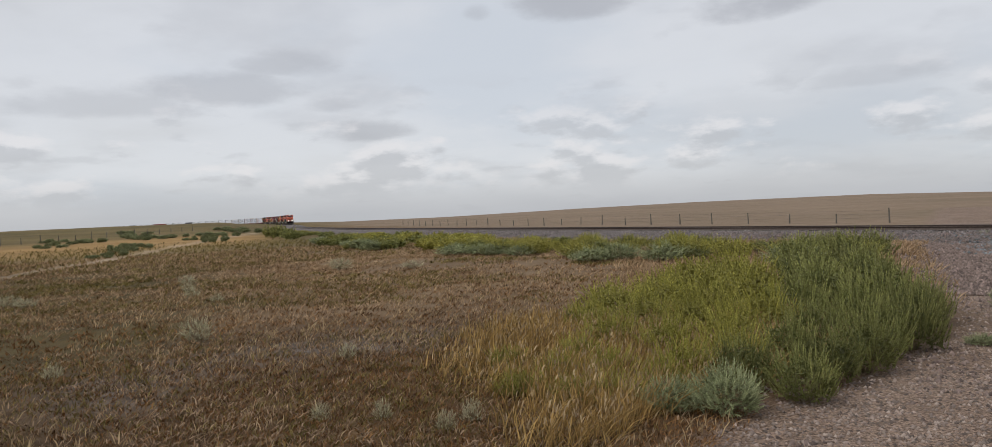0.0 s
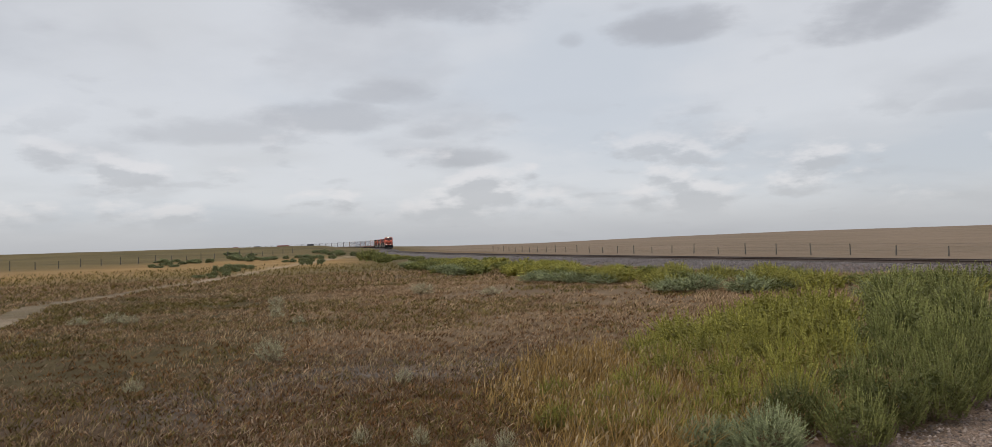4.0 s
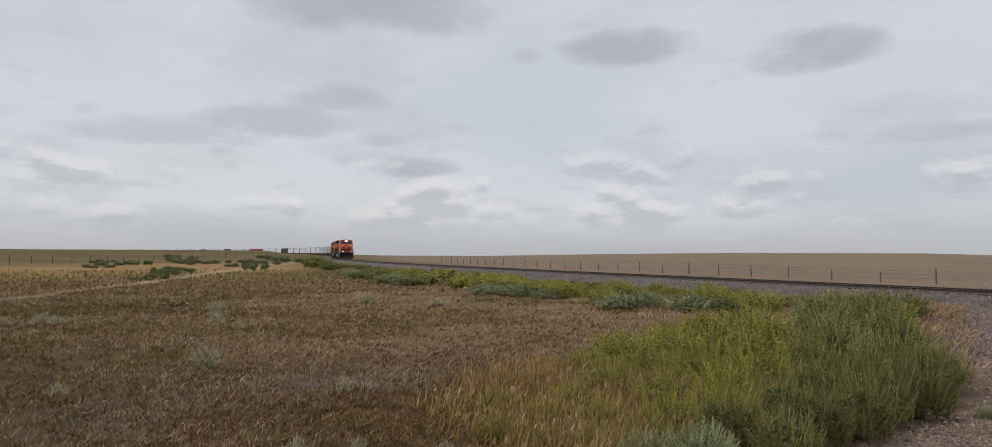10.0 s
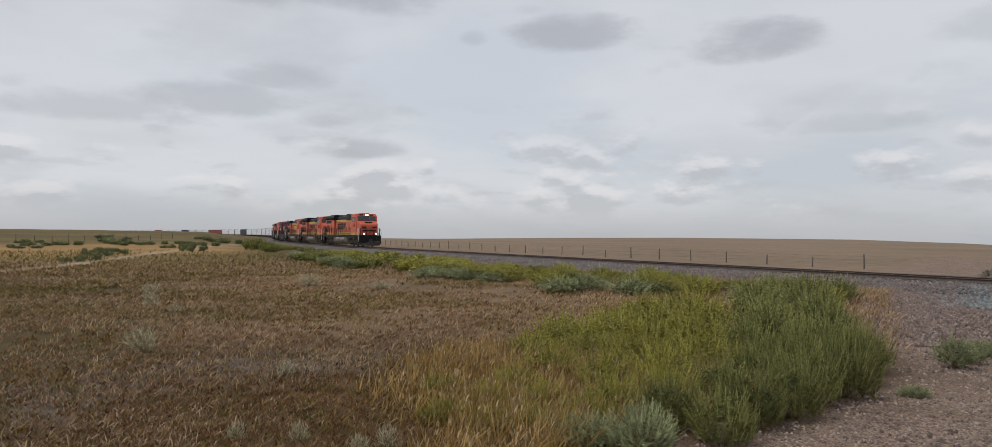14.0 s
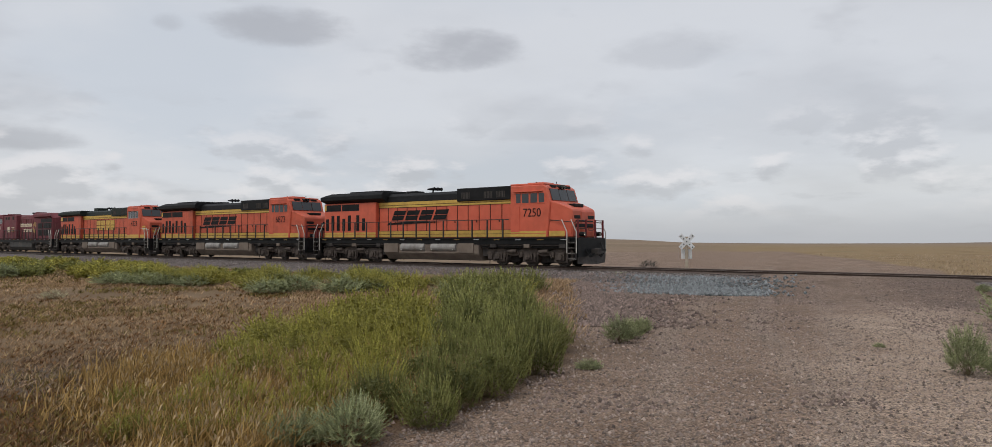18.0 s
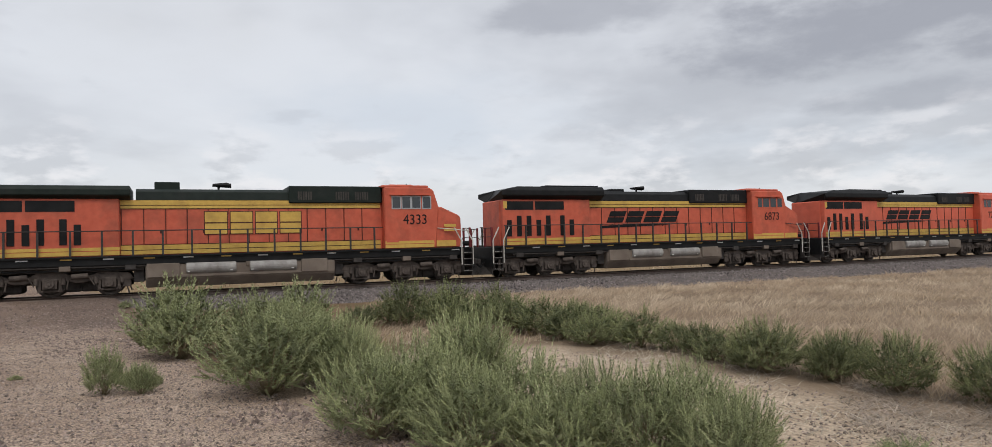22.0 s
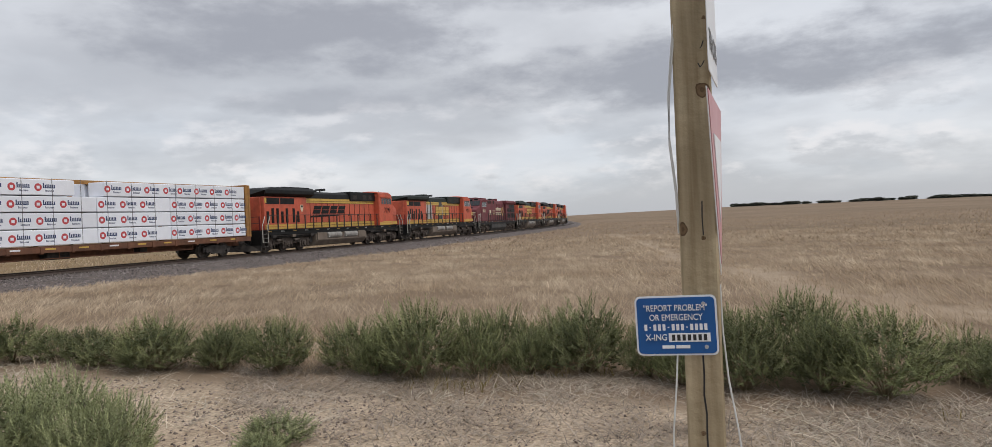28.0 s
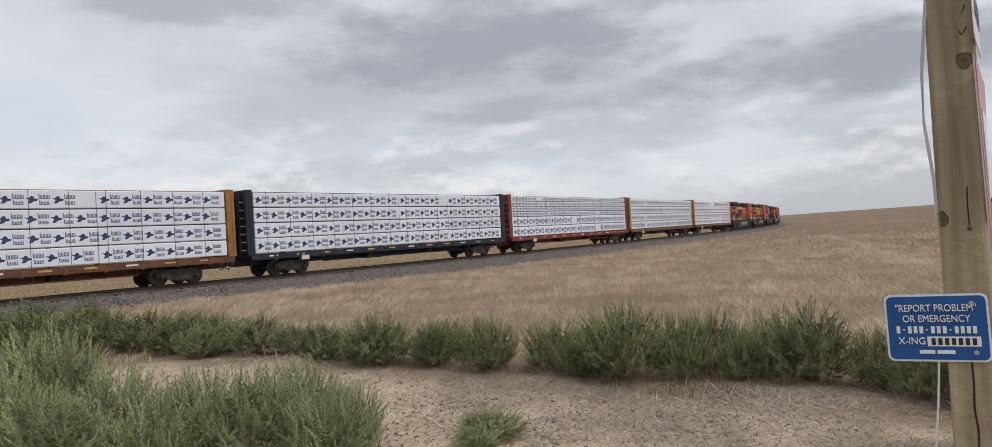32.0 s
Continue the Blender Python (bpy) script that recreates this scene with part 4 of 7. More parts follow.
def lamp_hood(x0, x1, y, z, outer, inner, n=16):
    """A short open tube round a lamp, pointing ahead."""
    bm = bmesh.new()
    rings = [[bm.verts.new((x, y + r * math.cos(2 * math.pi * k / n), z + r * math.sin(2 * math.pi * k / n))) for k in range(n)] for x, r in ((x0, inner), (x0, outer), (x1, outer), (x1, inner), (x0 + 0.1, inner))]
    for a, b in zip(rings[:-1], rings[1:]):
        for k in range(n):
            bm.faces.new((a[k], a[(k + 1) % n], b[(k + 1) % n], b[k]))
    bm.faces.new(rings[0])
    bmesh.ops.recalc_face_normals(bm, faces=bm.faces)
    return bm


def locomotive(label, style, number):
    modern, maroon = style == "modern", style == "maroon"
    body = M_MAROON if maroon else (M_ORANGE_NEW if style == "modern" and number in ("7250",) else M_ORANGE)
    roofm = M_MAROON if maroon else (M_BLACK if modern else M_GREEN_BLACK)
    t = thing("locomotive", label, "locomotive", "coupled diesel locomotives")
    # frame, decks and pilots
    part("underframe", bevelled((-10.6, 10.6, -1.45, 1.45, 1.22, 1.52), (-10.4, 10.4, -0.55, 0.55, 0.95, 1.25)), M_BLACK, t)
    part("walkway", bevelled((-10.55, 10.55, -1.55, 1.55, 1.52, 1.60), width=0.01), M_BLACK, t)
    for side in (-1, 1):
        slab("sill_stripe", t, -10.5, 10.5, 1.44, 1.52, 1.452, side, M_BLACK if not maroon else M_MAROON)
        for k in range(14):
            slab("reflector", t, -9.9 + k * 1.5, -9.5 + k * 1.5, 1.46, 1.51, 1.466, side, M_WHITE if k % 2 else M_YELLOW)
    for end in (-1, 1):
        bm = bmesh.new()
        box(bm, min(end * 10.6, end * 10.72), max(end * 10.6, end * 10.72), -1.5, 1.5, 0.55, 1.56)
        part("pilot_plate", soften(bm, 0.02), M_BLACK, t)
        bm = bmesh.new()
        a = [(end * 10.7, -1.45, 0.2), (end * 11.05, 0, 0.16), (end * 10.7, 1.45, 0.2)]
        lo = [bm.verts.new(p) for p in a]
        hi = [bm.verts.new((end * 10.72, y, 0.85)) for y in (-1.45, 0, 1.45)]
        bk = [bm.verts.new((end * 10.62, y, z)) for y, z in ((-1.45, 0.2), (0, 0.16), (1.45, 0.2))]
        for k in range(2):
            bm.faces.new((lo[k], lo[k + 1], hi[k + 1], hi[k]))
            bm.faces.new((bk[k], hi[k], hi[k + 1], bk[k + 1]))
            bm.faces.new((lo[k], bk[k], bk[k + 1], lo[k + 1]))
        bm.faces.new((lo[0], hi[0], bk[0]))
        bm.faces.new((lo[2], bk[2], hi[2]))
        bmesh.ops.recalc_face_normals(bm, faces=bm.faces)
        part("snow_plough", bm, M_GRIME, t)
        bm = bmesh.new()
        box(bm, min(end * 10.7, end * 11.15), max(end * 10.7, end * 11.15), -0.12, 0.12, 0.72, 0.98)
        box(bm, min(end * 10.98, end * 11.2), max(end * 10.98, end * 11.2), -0.2, 0.16, 0.68, 1.02)
        part("coupler", soften(bm, 0.03), M_GRIME, t)
        for y in (-0.75, -0.55, 0.5, 0.7):
            bm = bmesh.new()
            rod(bm, (end * 10.72, y, 0.95), (end * 10.95, y * 0.9, 0.55), 0.028, 6)
            rod(bm, (end * 10.95, y * 0.9, 0.55), (end * 11.12, y * 0.8, 0.75), 0.028, 6)
            part("air_hose", bm, M_BLACK, t)
        for side in (-1, 1):
            bm = bmesh.new()
            for k in range(4):
                box(bm, min(end * 10.15, end * 10.62), max(end * 10.15, end * 10.62), side * 1.5 - 0.16, side * 1.5 + 0.12, 0.42 + k * 0.29, 0.46 + k * 0.29)
            for x in (10.14, 10.60):
                box(bm, min(end * x, end * (x + 0.03)), max(end * x, end * (x + 0.03)), side * 1.5 - 0.15, side * 1.5 + 0.14, 0.40, 1.56)
            steps = part("boarding_steps", bm, M_GRIME, t)
            for k in range(4):
                part("tread_edge", bevelled((*sorted((end * 10.17, end * 10.60)), *sorted((side * 1.625, side * 1.645)), 0.42 + k * 0.29, 0.465 + k * 0.29), width=0.004), M_HANDRAIL_WHITE, steps)
            bm = bmesh.new()
            for x in (10.08, 10.66):
                rod(bm, (end * x, side * 1.60, 0.75), (end * x, side * 1.60, 1.9), 0.03)
                rod(bm, (end * x, side * 1.60, 1.9), (end * (x - 0.35), side * 1.56, 2.55), 0.03)
            part("grab_rail", bm, M_HANDRAIL_WHITE, t)
        for y0, y1 in ((-1.35, -0.5), (0.5, 1.35)):
            for z in (2.08, 2.52):
                bm = bmesh.new()
                rod(bm, (end * 10.62, y0, z), (end * 10.62, y1, z), 0.018)
                part("end_railing", bm, M_HANDRAIL, t)
            for y in (y0, y1):
                part("end_post", bevelled((*sorted((end * 10.57, end * 10.66)), y - 0.05, y + 0.05, 1.58, 2.56), width=0.01), M_END_POST, t)
        bm = bmesh.new()
        pts = [(10.7, 1.35), (10.95, 0.95), (11.1, 0.9)]
        for (xa, za), (xb, zb) in zip(pts[:-1], pts[1:]):
            rod(bm, (end * xa, 0.95, za), (end * xb, 0.8, zb), 0.035)
        part("jumper_cable", bm, M_BLACK, t)
        bm = bmesh.new()
        pts = [(-0.48, 2.2), (-0.2, 1.98), (0.2, 1.98), (0.48, 2.2)]
        for (ya, za), (yb, zb) in zip(pts[:-1], pts[1:]):
            rod(bm, (end * 10.64, ya, za), (end * 10.64, yb, zb), 0.014)
        part("safety_chain", bm, M_HANDRAIL, t)
    # engine hood
    hood = part("engine_hood", bevelled((-10.0, 6.3, -0.98, 0.98, 1.6, 3.92), width=0.03), body, t)
    for k in range(13):
        x = -4.75 + k * 0.84
        for side in (-1, 1):
            slab("hood_door", hood, x + 0.03, x + 0.80, 2.06, 3.52, 0.982, side, body, 0.014)
            slab("door_seam", hood, x - 0.012, x + 0.018, 1.62, 3.90, 0.984, side, M_SEAM, 0.026)
            if k % 2:
                slab("door_latch", hood, x + 0.62, x + 0.70, 2.5, 2.62, 0.998, side, M_SEAM, 0.02)
        if k in (1, 4, 6, 9):
            slab("data_stencil", hood, x + 0.2, x + 0.5, 3.42, 3.48, 0.998, side, M_WHITE)
    roof_z = 4.45 if not modern else 4.5
    bm = bmesh.new()
    prism_x(bm, [(-1.0, 3.90), (1.0, 3.90), (0.95, 4.28), (0.72, roof_z - 0.05), (-0.72, roof_z - 0.05), (-0.95, 4.28)], -4.2, 6.25)
    part("hood_roof", soften(bm, 0.02), roofm, t)
    if maroon:
        part("side_cabinet", bevelled((1.6, 6.28, -1.42, 1.42, 1.6, 4.42), width=0.05), roofm, t)
    else:
        part("blower_housing", bevelled((2.0, 6.28, -1.12, 1.12, 3.78, 4.56), width=0.04), roofm, t)
    for side in (-1, 1):
        for x in (2.4, 4.1, 5.0):
            bm = bmesh.new()
            for k in range(6):
                box(bm, x + k * 0.11, x + k * 0.11 + 0.07, side * (1.43 if maroon else 1.12) - 0.012, side * (1.43 if maroon else 1.12) + 0.012, 3.92, 4.30)
            part("intake_grille", bm, M_GRIME, t)
    # radiator section with its wide overhanging wings
    part("radiator_cab", bevelled((-9.95, -4.8, -1.28, 1.28, 1.6, 3.95), width=0.04), body, t)
    bm = bmesh.new()
    if modern:
        prism_x(bm, [(-1.10, 3.92), (1.10, 3.92), (1.52, 4.15), (1.52, 4.42), (1.35, 4.62), (-1.35, 4.62), (-1.52, 4.42), (-1.52, 4.15)], -10.1, -4.0)
    else:
        prism_x(bm, [(-1.20, 3.92), (1.20, 3.92), (1.50, 4.08), (1.50, 4.34), (1.38, 4.48), (-1.38, 4.48), (-1.50, 4.34), (-1.50, 4.08)], -10.1, -4.4)
    for v in bm.verts:
        if v.co.x < -9 and v.co.z > 4.45:
            v.co.x += 1.0
        elif v.co.x < -9 and v.co.z < 4.0:
            v.co.x += 0.3
    part("radiator_wing", soften(bm, 0.03), roofm, t)
    if modern:
        part("radiator_hatch", bevelled((-7.4, -4.2, -1.2, 1.2, 4.62, 4.70), width=0.02), roofm, t)
    for side in (-1, 1):
        slab("radiator_screen", t, -9.8, -8.2, 3.42, 3.86, 1.282, side, M_BLACK)
        slab("radiator_screen", t, -8.1, -6.4, 3.42, 3.86, 1.282, side, M_BLACK)
        for k in range(7 if not maroon else 8):
            x = -9.75 + k * (0.56 if modern else 0.50) + (0.28 if k > 4 else 0)
            if maroon:
                part("louvre", bevelled((x, x + 0.46, side * 1.292 - 0.02, side * 1.292 + 0.02, 2.75, 3.35), (x, x + 0.46, side * 1.292 - 0.02, side * 1.292 + 0.02, 1.95, 2.60), width=0.008), M_BLACK, t)
            else:
                part("louvre", bevelled((x + 0.03, x + 0.29, side * 1.292 - 0.025, side * 1.292 + 0.025, 2.08, 3.12 if k % 3 else 2.9), width=0.008), M_BLACK, t)
        if not maroon:
            for z0, z1 in ((3.56, 3.68), (3.71, 3.90), (1.64, 1.80), (1.83, 2.02)):
                slab("yellow_stripe", t, -4.78, 6.2, z0, z1, 1.004, side, M_YELLOW)
            for z0 in (3.535, 3.684, 1.806, 2.024):
                slab("pinstripe", t, -4.78, 6.2, z0, z0 + 0.022, 1.006, side, M_BLACK)
            slab("yellow_stripe", t, -9.9, -4.8, 1.64, 1.80, 1.284, side, M_YELLOW)
            slab("yellow_stripe", t, -9.9, -4.8, 1.83, 1.96, 1.284, side, M_YELLOW)
            slab("yellow_stripe", t, -9.9, -9.7 if modern else -9.4, 3.50, 3.86, 1.286, side, M_YELLOW)
        # painted name as plain blocks
        if modern:
            blocky_emblem(t, side, 1.006, -3.7, 1.1, 2.72, 3.34, M_BLACK, 4, 0.3)
            plate("emblem_sweep", t, [(-4.0, 2.42), (-0.5, 2.52), (0.8, 2.58), (-1.6, 2.64), (-3.9, 2.56)], 1.006, side, M_BLACK)
        elif maroon:
            blocky_emblem(t, side, 1.006, -2.6, 1.5, 3.02, 3.38, M_CREAM, 8)
            blocky_emblem(t, side, 1.006, -2.6, 0.3, 2.42, 2.76, M_CREAM, 7)
            bm = bmesh.new()
            rod(bm, (-3.55, side * 0.99, 2.9), (-3.55, side * 1.012, 2.9), 0.64, 28)
            crest = part("crest_disc", bm, M_GOLD, t)
            bm = bmesh.new()
            for k in range(3):
                rod(bm, (-3.8 + k * 0.26, side * 1.012, 2.75 + 0.12 * k), (-3.8 + k * 0.26, side * 1.02, 2.75 + 0.12 * k), 0.2, 10)
            part("crest_figure", bm, M_MAROON, crest)
            slab("flag_panel", t, 4.05, 4.85, 2.4, 3.05, 1.424, side, M_CREAM)
            for k in range(4):
                slab("flag_panel", t, 2.3, 3.3, 2.42 + 0.16 * k, 2.50 + 0.16 * k, 1.424, side, M_CREAM if k % 2 else M_GOLD)
        else:
            slab("emblem_shadow", t, -1.62, 2.62, 2.41, 3.44, 1.003, side, M_ORANGE, 0.006)
            blocky_emblem(t, side, 1.014, -1.6, 2.6, 2.45, 3.40, M_YELLOW, 4, 0.0, M_SEAM)
        if number == "4324":
            for xa, xb, mat in ((-4.72, -4.05, M_PATCH_PALE), (-4.0, -3.85, M_PATCH_DARK), (-3.8, -3.2, M_PATCH_PALE), (-3.15, -2.85, M_PATCH_DARK), (-2.8, -2.55, M_PATCH_PALE), (-0.55, 0.35, M_PATCH_DARK), (0.38, 0.55, M_PATCH_PALE)):
                slab("patched_door", t, xa, xb, 2.06, 3.9 if mat is M_PATCH_DARK else 3.6, 1.012, side, mat)
        if number == "7099":
            plate("shield_mark", t, [(-5.62, 3.05), (-5.45, 2.82), (-5.28, 3.05), (-5.25, 3.4), (-5.65, 3.4)], 1.284, side, M_CREAM)
            plate("shield_stripe", t, [(-5.55, 3.2), (-5.35, 3.2), (-5.35, 3.34), (-5.55, 3.34)], 1.297, side, M_BLACK)
    # cab and nose
    bm = bmesh.new()
    cz = 4.55
    prism(bm, [(6.3, 1.6), (8.8, 1.6), (8.98, 3.55), (8.72, 4.38), (8.5, cz - 0.05), (6.3, cz - 0.05)], -1.52, 1.52)
    cab = part("cab", soften(bm, 0.05), body, t)
    part("cab_roof", bevelled((6.2, 8.5, -1.40, 1.40, cz - 0.06, cz + 0.06), width=0.04), body, t)
    part("roof_unit", bevelled((6.8, 7.95, -0.55, 0.55, cz + 0.06, cz + 0.17), width=0.03), body, t)
    for x, y, h in ((8.1, 0.5, 0.24), (7.6, -0.8, 0.18)):
        bm = bmesh.new()
        rod(bm, (x, y, cz), (x, y, cz + h), 0.02, 6)
        part("antenna", bm, M_BLACK, t)
    bm = bmesh.new()
    vs = prism(bm, [(8.7, 1.6), (10.18, 1.6), (10.22, 2.4), (10.2, 3.08), (10.06, 3.2), (9.15, 3.56), (8.8, 3.6)], -1.44, 1.44)
    for v in vs:
        if v.co.x > 9.9:
            v.co.y *= 0.86
    part("nose", soften(bm, 0.06), body, t)
    part("nose_hatch_rim", bevelled((9.2, 9.9, -0.5, 0.5, 3.28, 3.46), width=0.03), M_BLACK, t)
    for side in (-1, 1):
        for x, w in (((6.68, 0.36), (7.16, 0.86), (8.18, 0.36)) if not modern else ((6.72, 0.30), (7.12, 1.02), (8.24, 0.36))):
            part("window_frame", bevelled((x - 0.05, x + w + 0.05, side * 1.523 - 0.012, side * 1.523 + 0.012, 3.46, 4.10), width=0.006), M_WINDOW_FRAME if not modern else body, cab)
            panes = ((x, x + w),) if w < 0.5 else ((x, x + w * 0.44), (x + w * 0.56, x + w))
            for xa, xb in panes:
                part("cab_window", bevelled((xa, xb, side * 1.536 - 0.008, side * 1.536 + 0.008, 3.52, 4.04), width=0.004), M_GLASS, cab)
        part("sunshade", bevelled((6.55, 8.5, side * 1.58 - 0.07, side * 1.58 + 0.07, 4.12, 4.16), width=0.006), body, cab)
        if not maroon:
            slab("yellow_stripe", cab, 6.3, 8.7, 1.64, 1.80, 1.522, side, M_YELLOW)
            slab("yellow_stripe", cab, 6.3, 8.7, 1.83, 1.96, 1.522, side, M_YELLOW)
            slab("yellow_stripe", t, 8.85, 9.85, 1.66, 1.95, 1.442, side, M_YELLOW)
            if not modern:
                slab("yellow_stripe", t, 9.25, 9.86, 2.40, 2.54, 1.442, side, M_YELLOW)
                slab("yellow_stripe", t, 9.25, 9.86, 2.60, 2.74, 1.442, side, M_YELLOW)
        letters(number, 0.66, M_CREAM if maroon else M_BLACK, cab, pose(7.78, side * 1.532, 2.95, 90, 0, 0 if side < 0 else 180), "road_number", 0.92)
        slab("cab_door_panel", cab, 6.35, 6.95, 1.9, 3.3, 1.521, side, body, 0.015)
    for y in (-1.28, -0.42, 0.46):
        bm = bmesh.new()
        box(bm, -0.01, 0.03, y, y + 0.82, -0.33, 0.33, pose(8.87, 0, 3.96, 0, -17.4, 0))
        part("windscreen", bm, M_GLASS, cab)
    lit = M_LAMP if number == "7250" else M_WINDOW_FRAME
    for y in (-0.13, 0.13):
        hood_ring = part("headlight_hood", lamp_hood(8.56, 8.90, y, 4.42, 0.12, 0.10), M_BLACK, cab)
        bm = bmesh.new()
        rod(bm, (8.70, y, 4.42), (8.74, y, 4.42), 0.098, 14)
        part("headlight", bm, lit, hood_ring)
    for y in (-0.85, 0.85):
        hood_ring = part("ditch_light_hood", lamp_hood(10.45, 10.76, y, 1.78, 0.12, 0.10), M_BLACK, t)
        bm = bmesh.new()
        rod(bm, (10.62, y, 1.78), (10.65, y, 1.78), 0.098, 14)
        part("ditch_light", bm, lit, hood_ring)
    if not maroon:
        plate_bm = bevelled((10.22, 10.26, -0.95, 0.95, 2.15, 2.35), (10.20, 10.24, -0.95, 0.95, 2.45, 2.52), width=0.005)
        part("nose_stripe", plate_bm, M_YELLOW if not modern else M_BLACK, t)
    part("nose_door", bevelled((10.20, 10.235, -0.34, 0.34, 1.75, 3.0), width=0.012), body, t)
    for y0, y1, z0, z1 in ((-1.05, -0.42, 2.62, 2.80), (0.42, 1.05, 2.62, 2.80)):
        part("nose_panel", bevelled((10.19, 10.23, y0, y1, z0, z1), width=0.006), M_CREAM if maroon else M_BLACK, t)
    for y in (-0.75, 0.75):
        part("number_board", bevelled((8.60, 8.74, y - 0.26, y + 0.26, 4.36, 4.50), width=0.01), M_BLACK, t)
    # roof gear
    bm = bmesh.new()
    rod(bm, (-0.9, 0, roof_z - 0.1), (-0.9, 0, roof_z + 0.2), 0.05, 8)
    for k, dy in enumerate((-0.22, 0.0, 0.22)):
        rod(bm, (-1.15, dy, roof_z + 0.2), (-0.55 + 0.1 * k, dy, roof_z + 0.2), 0.05, 8, 0.11)
    part("horn", bm, M_BLACK, t)
    if modern:
        part("exhaust", bevelled((-2.9, -2.0, -0.45, 0.45, roof_z - 0.1, roof_z + 0.12), width=0.05), M_BLACK, t)
    else:
        part("exhaust", bevelled((-3.5 if not maroon else -2.7, -2.5 if not maroon else -2.0, -0.5, 0.5, roof_z - 0.1, roof_z + 0.28), width=0.03), roofm, t)
    # side handrails
    for side in (-1, 1):
        for k in range(15):
            bm = bmesh.new()
            x = -9.9 + k * 1.12
            box(bm, x - 0.038, x + 0.038, side * 1.52 - 0.03, side * 1.52 + 0.03, 1.58, 2.62)
            part("stanchion", bm, M_HANDRAIL, t)
        bm = bmesh.new()
        rod(bm, (-10.0, side * 1.52, 2.62), (6.2, side * 1.52, 2.62), 0.022)
        part("handrail", bm, M_HANDRAIL, t)
        bm = bmesh.new()
        rod(bm, (8.9, side * 1.45, 2.55), (10.55, side * 1.45, 2.4), 0.022)
        part("handrail", bm, M_HANDRAIL if modern else M_HANDRAIL_WHITE, t)
    # tank, reservoirs and trucks
    bm = bmesh.new()
    prism_x(bm, [(-1.42, 1.2), (-1.42, 0.62), (-1.05, 0.24), (1.05, 0.24), (1.42, 0.62), (1.42, 1.2)], -3.85, 3.95)
    part("fuel_tank", soften(bm, 0.05), M_TANK_DARK if maroon else M_TANK, t)
    if not maroon:
        for side in (-1, 1):
            for x in (-2.3, 0.25):
                bm = bmesh.new()
                rod(bm, (x, side * 1.36, 1.02), (x + 2.0, side * 1.36, 1.02), 0.235, 18)
                part("air_reservoir", soften(bm, 0.04), M_AIR, t)
            part("filler_box", bevelled((-3.8, -2.55, side * 1.42 - 0.10, side * 1.42 + 0.06, 0.66, 1.24), width=0.02), M_TANK, t)
            part("tank_ledge", bevelled((-2.5, 2.4, side * 1.36 - 0.10, side * 1.36 + 0.14, 0.64, 0.76), width=0.02), M_TANK, t)
            for x in (-2.2, -0.5, 0.35, 2.05):
                slab("reservoir_cap", t, x - 0.05, x + 0.05, 0.86, 0.94, 1.54, side, M_WHITE, 0.02)
            part("equipment_box", bevelled((2.45, 3.6, side * 1.40 - 0.10, side * 1.40 + 0.10, 0.68, 1.26), width=0.02), M_TANK, t)
    part("underbody_gear", bevelled((-9.9, -3.9, -1.2, 1.2, 0.98, 1.24), (3.95, 9.9, -1.2, 1.2, 0.98, 1.24), (-4.3, -3.9, -1.1, 1.1, 0.5, 1.2), (4.0, 4.4, -1.1, 1.1, 0.5, 1.2)), M_GRIME, t)
    for side in (-1, 1):
        for xa, xb in ((-9.9, -4.2), (4.2, 9.9)):
            bm = bmesh.new()
            n_pts = 12
            pts = [(xa + (xb - xa) * k / n_pts, side * 1.30, 1.10 - 0.07 * abs(math.sin(k * 1.7))) for k in range(n_pts + 1)]
            polyline(bm, pts, 0.03, 5)
            part("sand_hose", bm, M_BLACK, t)
        for k in range(9):
            x = -9.3 + k * 2.35
            part("junction_box", bevelled((x, x + 0.4, side * 1.3 - 0.15, side * 1.3 + 0.12, 1.02, 1.24), width=0.02), M_TANK if k % 3 == 1 else M_GRIME, t)
        for xa, xb in ((-9.5, -3.8), (3.8, 9.5)):
            bm = bmesh.new()
            rod(bm, (xa, side * 1.38, 1.17), (xb, side * 1.38, 1.17), 0.035)
            part("pipe", bm, M_GRIME, t)
    for x in (-7.3, 7.3):
        loco_truck(t, x)
    t.scale = (LOCO_SCALE,) * 3
    return t


LOCO_LENGTH, CAR_LENGTH = 22.15, 23.7
LOCO_SCALE = 0.99
LOCOS = [
    locomotive("clean orange and black diesel locomotive with lit headlights", "modern", "7250"),
    locomotive("orange and black diesel locomotive with yellow stripes", "modern", "6873"),
    locomotive("older orange and dark green locomotive with yellow block lettering", "older", "4333"),
    locomotive("faded maroon diesel locomotive with cream lettering and gold crest", "maroon", "8638"),
    locomotive("older grimy orange and dark green locomotive with block lettering", "older", "4324"),
    locomotive("orange and black diesel locomotive coupled to the flat cars", "modern", "7099"),
]


def car_truck(parent, x):
    t = part("truck", bevelled((-0.25, 0.25, -1.0, 1.0, 0.42, 0.82)), M_GRIME, parent, at=pose(x, 0, 0))
    for side in (-1, 1):
        bm = bmesh.new()
        prism(bm, [(-1.15, 0.38), (-1.15, 0.62), (-0.6, 0.78), (0.6, 0.78), (1.15, 0.62), (1.15, 0.38), (0.75, 0.40), (0.35, 0.24), (-0.35, 0.24), (-0.75, 0.40)], side * 0.98, side * 1.12)
        for k in (-1, 1):
            rod(bm, (k * 0.89, side * 1.0, 0.457), (k * 0.89, side * 1.2, 0.457), 0.13, 10)
        bmesh.ops.recalc_face_normals(bm, faces=bm.faces)
        part("side_frame", bm, M_GRIME, t)
    for dx in (-0.89, 0.89):
        wheel(t, dx, WHEEL_CAR)


